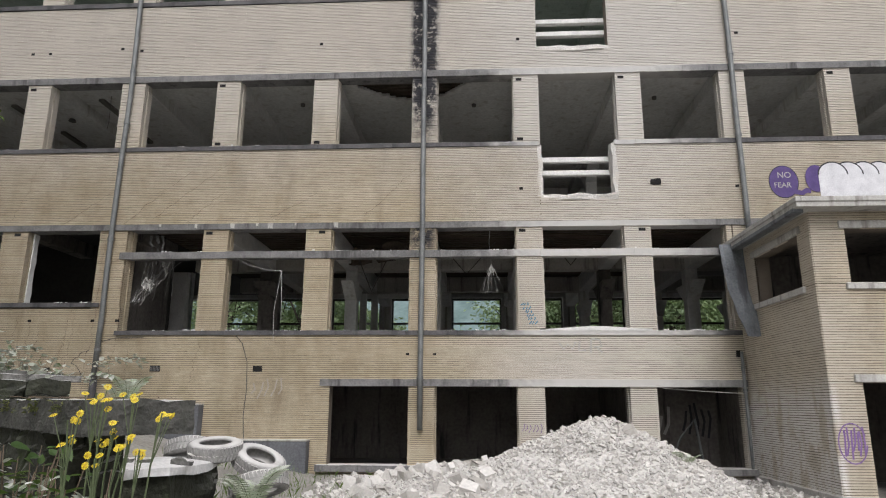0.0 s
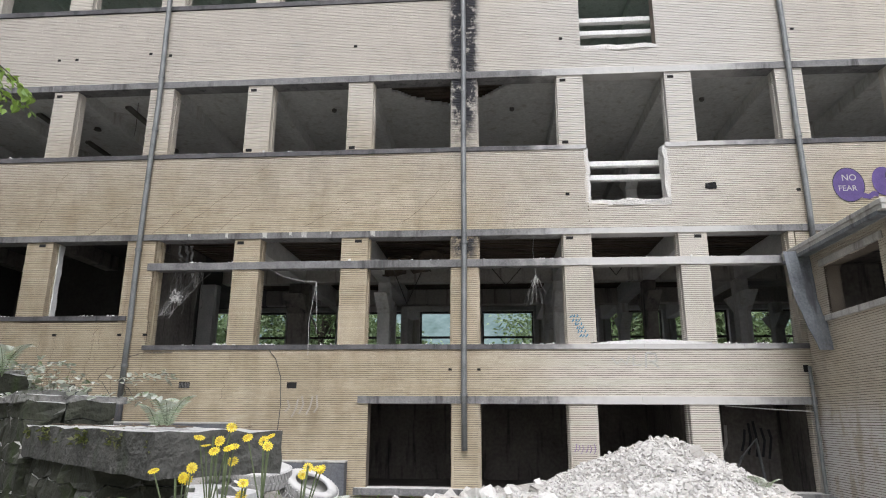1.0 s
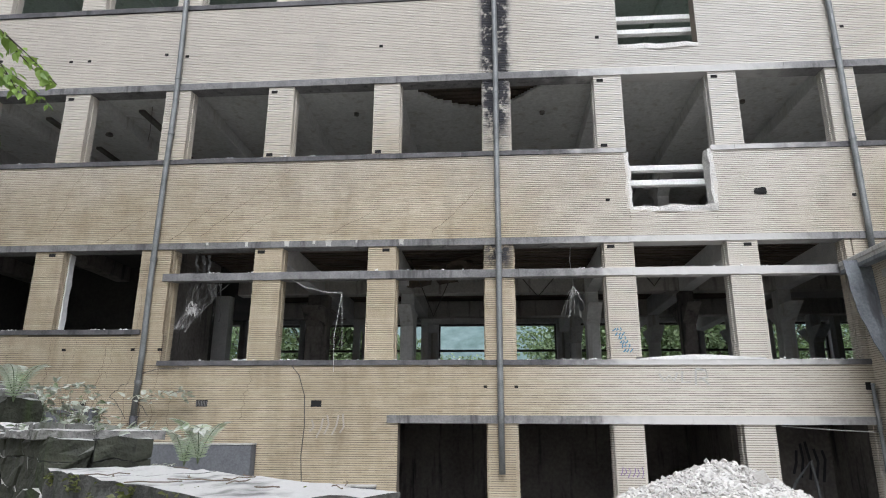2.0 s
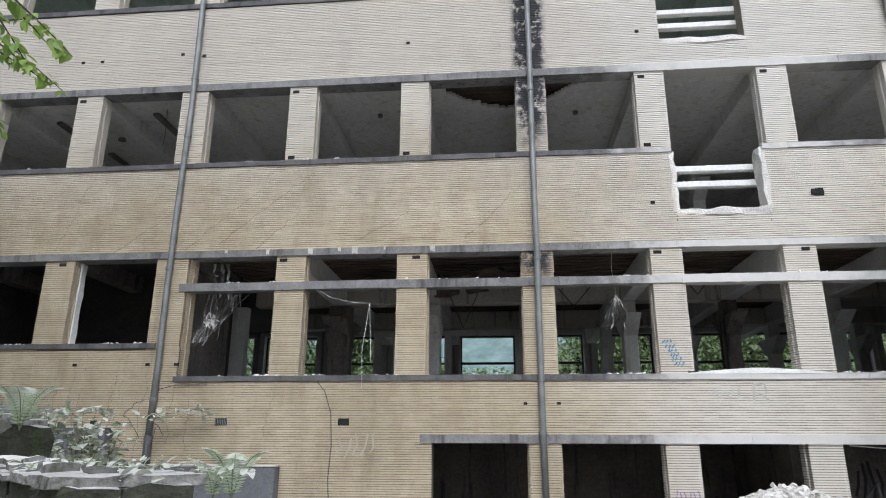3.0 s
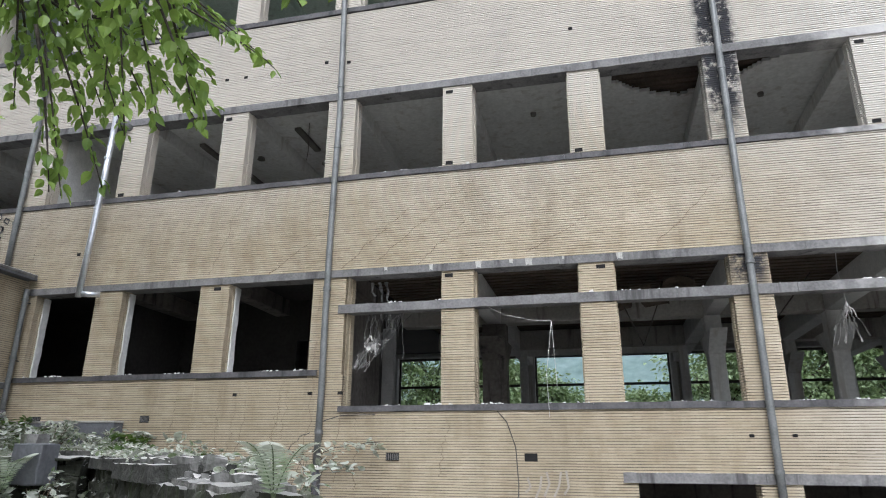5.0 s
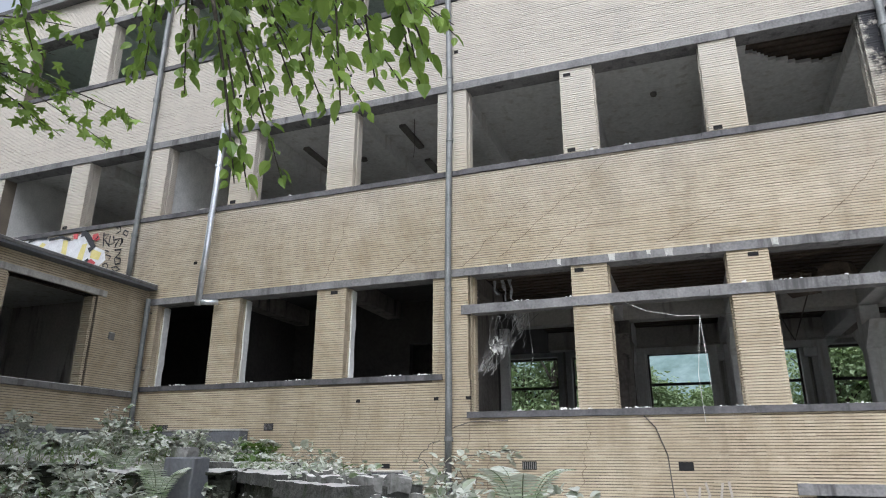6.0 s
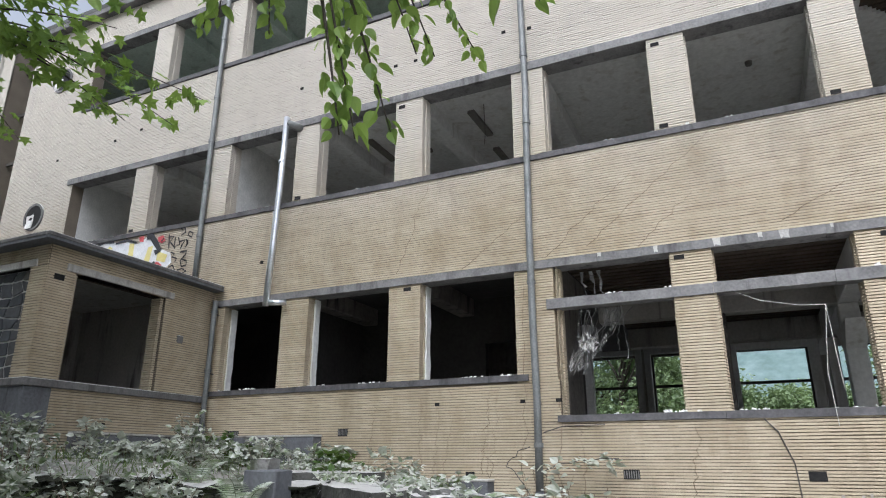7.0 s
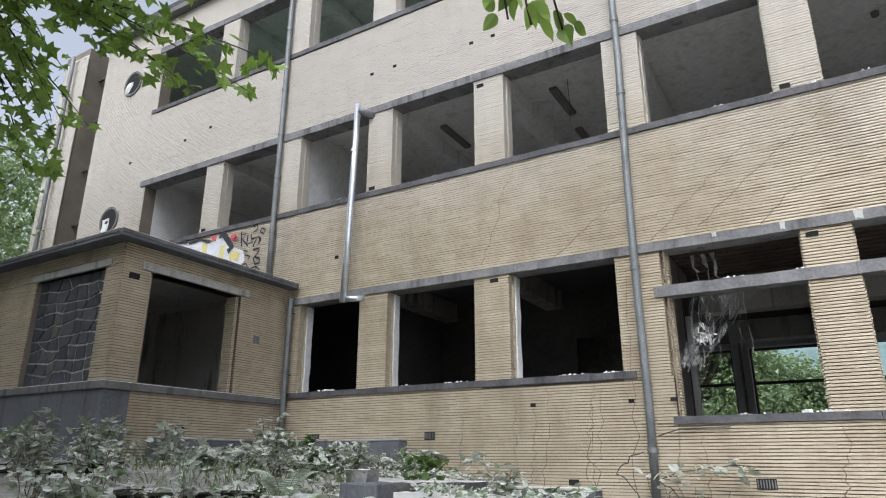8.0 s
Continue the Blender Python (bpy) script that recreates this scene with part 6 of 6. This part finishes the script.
tube(bm, [(.24, 14.0, 5.36), (.2, 14.0, 4.9), (.25, 14.02, 4.4)], .006, 5)
part("cable", bm, FABRIC, ob)
for i in range(14):
    bm = bmesh.new()
    ribbon(bm, curved((.24, 14.0, 4.42), (.24 + r.gauss(0, .13), 14 + r.gauss(0, .08), 4.1 - r.uniform(0, .3)), -.04, 6, .02, r), .028, r)
    part("fibre", bm, FABRIC, ob)


def cable(name, label, pts, rad=.006, material=CABLE):
    bm = bmesh.new()
    out = []
    for a, b in zip(pts, pts[1:]):
        out += curved(a, b, 0.0, 5)[:-1]
    out.append(Vector(pts[-1]))
    tube(bm, out, rad, 6)
    thing(name, bm, material, label, "cable", smooth=True)


cable("loose_wire", "thin pale wire hanging from the transom", [(-4.9, 13.36, 4.47), (-4.6, 13.3, 4.3), (-4.2, 13.28, 4.2), (-3.92, 13.27, 4.18)], .0038, FABRIC)
cable("loose_wire", "thin pale wire hanging over the sill", [(-3.92, 13.27, 4.18), (-3.97, 13.27, 3.8), (-4.02, 13.26, 3.4), (-4.0, 13.26, 2.8)], .0038, FABRIC)
cable("loose_wire", "thin pale wire hanging over the sill", [(-3.92, 13.27, 4.18), (-3.9, 13.3, 3.7), (-3.88, 13.3, 3.2)], .0038, FABRIC)
cable("wall_cable", "dark cable running down the brick wall", [(-4.75, 13.3, 2.9), (-4.62, 13.32, 2.75), (-4.5, 13.32, 2.4), (-4.47, 13.32, 1.9), (-4.5, 13.32, 1.4), (-4.46, 13.32, .95)], .008)
cable("wall_cable", "dark cable under the sill", [(-7.4, 13.24, 2.78), (-7.15, 13.3, 2.86), (-6.6, 13.3, 2.87)], .008)
cable("loose_wire", "pale wire across the opening", [(3.4, 13.42, 1.93), (4.1, 13.4, 1.88), (4.85, 13.38, 1.84)], .008, FABRIC)
cable("ceiling_wire", "wire hanging from the ceiling", [(-8.6, 14.4, 8.63), (-8.58, 14.4, 8.0), (-8.6, 14.4, 7.8)], .006)
for x0, x1, z in ((-3.0, -2.0, 4.15), (-1.0, .4, 4.55), (1.6, 2.6, 4.75)):
    cable("ceiling_wire", "slack cable under the stripped ceiling", [(x0, 15.5, 5.38), ((x0 + x1) / 2, 15.6, z), (x1, 15.8, 5.38)], .012)
for x, y in ((-2.6, 15.2), (-2.2, 15.6), (-1.9, 15.0), (-2.9, 16.2), (-4.2, 15.5)):
    bm = boxes((x - .25, x + .25, y - .2, y + .2, 4.95, 5.1))
    ragged(bm, 3, .14, 4)
    thing("hanging_plaster", bm, LATH, "dark sagging ceiling plaster", "debris", "structure")
bm = bmesh.new()
tube(bm, [(3.7, 14.6, .36), (4.0, 14.6, 1.0), (4.3, 14.6, 1.35), (4.42, 14.6, .4)], .03, 8)
thing("bent_pipe", bm, ZINC, "bent pale pipe leaning in the dark opening", "pipe")
# fluorescent fittings and holes on the upper ceilings
for x, y in ((-8.9, 15.0), (-9.0, 16.6), (-11.2, 15.2), (-11.0, 16.8)):
    thing("light_fitting", boxes((x - .07, x + .07, y - .5, y + .5, 8.55, 8.62), bevel=.01), FLOORING, "dark empty strip-light fitting on the ceiling", "light fitting", group="ceiling fittings")
for x, y in ((-10.3, 15.6), (-4.2, 15.0), (-.1, 15.2), (4.1, 15.0)):
    bm = bmesh.new()
    bmesh.ops.create_cone(bm, cap_ends=True, segments=12, radius1=.09 if x < -8 else .05, radius2=.06, depth=.08, matrix=Matrix.Translation((x, y, 8.6)))
    thing("ceiling_rose", bm, FLOORING, "broken dark ceiling rose", "light fitting", group="ceiling fittings")

# bitumen sheet that hangs from the porch eave
bm = bmesh.new()
rows = []
for i in range(15):
    s = i / 14
    z = 4.52 - 1.72 * s
    tw = 0.5 * max(0, s - .55)
    row = []
    for j in range(7):
        a = j / 6
        w = .42 * (1 - .25 * s) if s < .6 else .40 * (1.1 - abs(s - .82) * 1.4)
        row.append(bm.verts.new((4.50 + .06 * s + .3 * max(0, s - .5) + (a - .2) * w * math.cos(tw), 12.75 - .25 * s + (a - .5) * w * math.sin(tw * 2) + .04 * noise.noise((a * 3, s * 5, 0)), z + .03 * noise.noise((a * 4, s * 3, 2)))))
    rows.append(row)
for a, b in zip(rows, rows[1:]):
    for j in range(6):
        bm.faces.new((a[j], a[j + 1], b[j + 1], b[j]))
ext = bmesh.ops.extrude_face_region(bm, geom=bm.faces[:])
for q in ext["geom"]:
    if isinstance(q, bmesh.types.BMVert):
        q.co.y += .015
thing("roofing_sheet", bm, SHEET, "torn grey bitumen sheet hanging from the porch eave", "roofing sheet")
thing("eave_gutter", boxes((4.62, 4.78, RY - .2, FACE - .08, 4.40, 4.47), bevel=.01), SHEET, "dented grey gutter under the porch eave", "gutter")

# ---- spray paint, as thin films on the wall ----
def film(name, label, shapes, y=FACE - .0245):
    """Flat shapes of paint; shapes: (outline points, material)."""
    ob = thing(name, None, None, label, "graffiti")
    for i, (pts, mat_) in enumerate(shapes):
        bm = bmesh.new()
        yy = y - .0015 * i
        bm.faces.new([bm.verts.new((px, yy, pz)) for px, pz in pts])
        ext = bmesh.ops.extrude_face_region(bm, geom=bm.faces[:])
        for q in ext["geom"]:
            if isinstance(q, bmesh.types.BMVert):
                q.co.y += .001
        part("patch", bm, mat_, ob)
    return ob


def oval(cx, cz, a, b, n=22):
    return [(cx + a * math.cos(2 * math.pi * i / n), cz + b * math.sin(2 * math.pi * i / n)) for i in range(n)]


def stroke(pts, w):
    """A painted line as an outline polygon."""
    p = [Vector((q[0], q[1])) for q in pts]
    L, R = [], []
    for i in range(len(p)):
        d = (p[min(i + 1, len(p) - 1)] - p[max(i - 1, 0)]).normalized() * w / 2
        L.append((p[i].x - d.y, p[i].y + d.x))
        R.append((p[i].x + d.y, p[i].y - d.x))
    return L + R[::-1]


bubble = film("speech_bubble_graffiti", "purple sprayed speech bubble with white letters", [
    (oval(6.0, 5.92, .29, .34), BLACK_SPRAY), (oval(6.0, 5.92, .275, .325), PURPLE),
    (stroke([(6.2, 5.72), (6.33, 5.68), (6.42, 5.74), (6.5, 5.72)], .1), PURPLE), (oval(6.62, 5.98, .2, .28), PURPLE)])
for text, x, z, s in (("NO", 5.88, 6.0, .17), ("FEAR", 5.8, 5.8, .15)):
    cu = bpy.data.curves.new("letters", 'FONT')
    cu.body, cu.size, cu.extrude = text, s, .001
    tmp = bpy.data.objects.new("letters", cu)
    me = bpy.data.meshes.new_from_object(tmp)
    me.materials.append(COPING)
    bpy.data.objects.remove(tmp)
    t = new("lettering", me)
    t.matrix_world = pose(x, FACE - .0335, z, 90, 0, 0)
    t.parent = bubble
shapes = []
for i in range(7):
    c = 6.95 + .3 * i
    pts = [(c - .28, 5.5)] + [(c + .28 * math.cos(a), 6.05 + .26 * math.sin(a)) for a in np.linspace(math.pi, 0, 12)] + [(c + .28, 5.5)]
    shapes = [(pts, WHITE_SPRAY), (stroke(pts[1:-1], .025), BLACK_SPRAY)] + shapes
film("white_shapes_graffiti", "row of overlapping white sprayed shapes with black outlines", shapes)
streaks = []
for x, w, h in ((-5.76, 0.03, 0.10), (-5.00, 0.05, 0.11), (-4.22, 0.06, 0.12), (-2.88, 0.05, 0.11), (-4.49, 0.03, 0.07), (-6.51, 0.03, 0.06), (-3.70, 0.02, 0.06)):
    top = LINT1 + .121
    streaks.append(([(x - w, top), (x + w, top), (x + w * .8, top - h * .5), (x + w * .9, top - h), (x - w * .3, top - h * .8), (x - w * .7, top - h)], COPING))
film("lime_streaks", "white lime streaks on the stone lintel band", streaks, FACE - .0525)
r = random.Random(14)


def scrawl(name, label, x0, x1, z0, z1, material, count, w, y=FACE - .0245, slant=0.0):
    shapes = []
    for i in range(count):
        a = x0 + (x1 - x0) * (i + .2) / count
        z_ = z0 + slant * i / count
        shapes.append((stroke([(a + r.uniform(-.02, .02), z_ + (z1 - z0) * r.uniform(0, .3)), (a + (x1 - x0) / count * .5, z_ + (z1 - z0) * r.uniform(.4, .6)), (a + (x1 - x0) / count * r.uniform(0, .8), z_ + (z1 - z0) * r.uniform(.75, 1))], w), material))
    film(name, label, shapes, y)


for i in range(6):
    z = 3.52 - .07 * i
    scrawl("blue_tag", "small blue sprayed scribble on a pier", .79 + .03 * i, .95 + .03 * i, z - .05, z + .02, BLUE_SPRAY, 3, .02, FACE - .0245)
film("white_tag", "white sprayed scribble on the brick below the sill", [(stroke(p, .032), COPING) for p in (
    [(1.5, 2.76), (1.58, 2.64), (1.66, 2.74), (1.74, 2.64), (1.8, 2.78)], [(1.88, 2.8), (1.86, 2.62), (2.0, 2.63)], [(2.08, 2.58), (2.1, 2.84)], [(2.1, 2.84), (2.26, 2.82), (2.28, 2.7), (2.14, 2.68)], [(2.2, 2.68), (2.3, 2.58)])])
scrawl("faded_tag", "faded white sprayed scribble on brick", -4.4, -3.75, 1.68, 2.1, PALE_SPRAY, 5, .03)
scrawl("faded_tag", "faded pale sprayed scribble on brick", .75, 1.15, 1.1, 1.3, VIOLET_SPRAY, 6, .012)
scrawl("purple_tag", "purple sprayed scribble on the porch wall", 5.0, 5.3, .9, 1.35, VIOLET_SPRAY, 7, .025, RY - .0245)
film("purple_ring", "purple sprayed ring on the porch wall", [(stroke([(5.13 + .19 * math.cos(a), 1.12 + .27 * math.sin(a)) for a in np.linspace(.4, 6.2, 24)], .018), VIOLET_SPRAY)], RY - .0245)
# the colourful piece above the left porch
shapes = [
    ([(-17.46, 6.63), (-17.08, 6.75), (-16.51, 6.74), (-16.27, 6.67), (-16.00, 6.69), (-15.74, 6.60), (-15.48, 6.73), (-15.35, 6.73), (-15.11, 6.42), (-14.80, 6.28), (-14.74, 6.08), (-14.92, 5.96), (-15.28, 6.00), (-16.11, 5.95), (-16.92, 6.09)], WHITE_SPRAY),
    ([(-16.58, 6.66), (-16.48, 6.60), (-16.57, 6.50), (-16.69, 6.55)], YELLOW_SPRAY),
    ([(-15.99, 6.64), (-15.85, 6.62), (-15.84, 6.30), (-15.99, 6.36)], YELLOW_SPRAY),
    ([(-15.43, 6.48), (-15.30, 6.50), (-15.36, 6.13), (-15.52, 6.18)], YELLOW_SPRAY),
    ([(-15.15, 6.36), (-14.87, 6.25), (-14.92, 6.10), (-15.16, 6.17)], YELLOW_SPRAY),
    ([(-17.46, 6.40), (-17.18, 6.45), (-17.07, 6.23), (-17.36, 6.22)], YELLOW_SPRAY),
    ([(-15.73, 6.74), (-15.59, 6.74), (-15.59, 6.61), (-15.70, 6.64)], RED_SPRAY),
    ([(-15.18, 6.66), (-15.05, 6.68), (-14.97, 6.55), (-15.06, 6.51), (-15.18, 6.58)], RED_SPRAY),
    ([(-15.30, 6.11), (-15.11, 6.14), (-14.98, 6.05), (-15.02, 5.98), (-15.24, 6.02)], RED_SPRAY),
    (stroke([(-16.99, 6.71), (-16.74, 6.76), (-16.45, 6.73)], 0.05), BLACK_SPRAY),
    (stroke([(-16.39, 6.69), (-16.06, 6.72), (-15.77, 6.62)], 0.05), BLACK_SPRAY),
    (stroke([(-15.50, 6.71), (-15.37, 6.71), (-15.23, 6.55), (-15.11, 6.40), (-15.22, 6.33)], 0.13), BLACK_SPRAY),
    (stroke([(-15.35, 6.06), (-15.25, 6.10), (-15.18, 6.14)], 0.06), BLACK_SPRAY),
    (stroke([(-15.08, 6.56), (-15.03, 6.58), (-15.03, 6.62)], 0.03), BLACK_SPRAY),
]
film("colourful_graffiti", "white, yellow and red sprayed shapes with black outlines", shapes)
# looping black scribbles beside it
loops = [
    [(-14.90, 6.68), (-14.86, 6.38)],
    [(-14.91, 6.62), (-14.76, 6.62), (-14.85, 6.52), (-14.69, 6.36)],
    [(-14.71, 6.59), (-14.72, 6.40), (-14.58, 6.42), (-14.63, 6.58)],
    [(-14.59, 6.48), (-14.44, 6.50), (-14.52, 6.39), (-14.54, 6.32)],
    [(-14.42, 6.51), (-14.36, 6.41), (-14.41, 6.32), (-14.37, 6.49)],
    [(-14.53, 6.71), (-14.59, 6.75), (-14.49, 6.76), (-14.45, 6.66), (-14.56, 6.61)],
    [(-14.35, 6.66), (-14.38, 6.59), (-14.28, 6.53), (-14.25, 6.61), (-14.35, 6.66)],
    [(-14.53, 6.26), (-14.36, 6.26), (-14.39, 6.18), (-14.50, 6.08), (-14.45, 5.96), (-14.33, 5.97), (-14.34, 6.06), (-14.45, 6.10)],
    [(-14.78, 6.29), (-14.67, 6.24), (-14.74, 6.19), (-14.60, 6.14), (-14.64, 6.08)],
    [(-14.74, 5.91), (-14.78, 5.99), (-14.68, 6.01), (-14.62, 5.92), (-14.71, 5.89)],
    [(-14.54, 5.90), (-14.42, 5.91), (-14.31, 5.85), (-14.43, 5.81), (-14.51, 5.86)],
]
film("black_tag", "looping black sprayed scribbles on brick", [(stroke(p, .03), BLACK_SPRAY) for p in loops])
# pale scrawls in the last ground-floor room
scrawl("inside_tag", "pale sprayed scribble on the dark wall", 3.25, 4.0, .8, 1.6, CONCRETE, 4, .06, 15.185)
scrawl("inside_tag", "dark sprayed scribble on the wall", 4.2, 4.85, .9, 1.7, BLACK_SPRAY, 5, .05, 15.185)

# crumbling white plaster on the reveals of the openings beside the left porch
for x in (PL + .28, pier_right(-3), pier_right(-2)):
    bm = boxes((x - .01, x + .022, FACE + .13, BACK - .01, SILL1_LEFT + .01, LINT1 - .02))
    ragged(bm, 12, .018, 6, (.6, 1, 0))
    thing("window_jamb", bm, PLASTER, "crumbling white plaster reveal of a window opening", "jamb", "structure")

# ---- the bricks of the stretch of wall that is passed nearest ----
r = random.Random(2)
bm = boxes((0, .2144, -.017, .03, 0, .026), bevel=.0015)
whole = mesh_of(bm, BRICK_ONE)
half = mesh_of(boxes((0, .1062, -.017, .03, 0, .026), bevel=.0015), BRICK_ONE)
x0, x1, z0, z1 = SINGLES
i = math.ceil(z0 / .037)
while (i + 1) * .037 <= z1 + .012:
    x = x0
    if i % 2:
        ob = new("brick", half)
        ob.location = (x, FACE - r.uniform(-.001, .001), i * .037 + .0055)
        ob.parent = wall
        x += .1065
    while x < x1 - .05:
        ob = new("brick", whole if x + .215 <= x1 + .05 else half)
        ob.location = (x + .0003, FACE - r.uniform(-.001, .001), i * .037 + .0055)
        ob.parent = wall
        x += .215
    i += 1
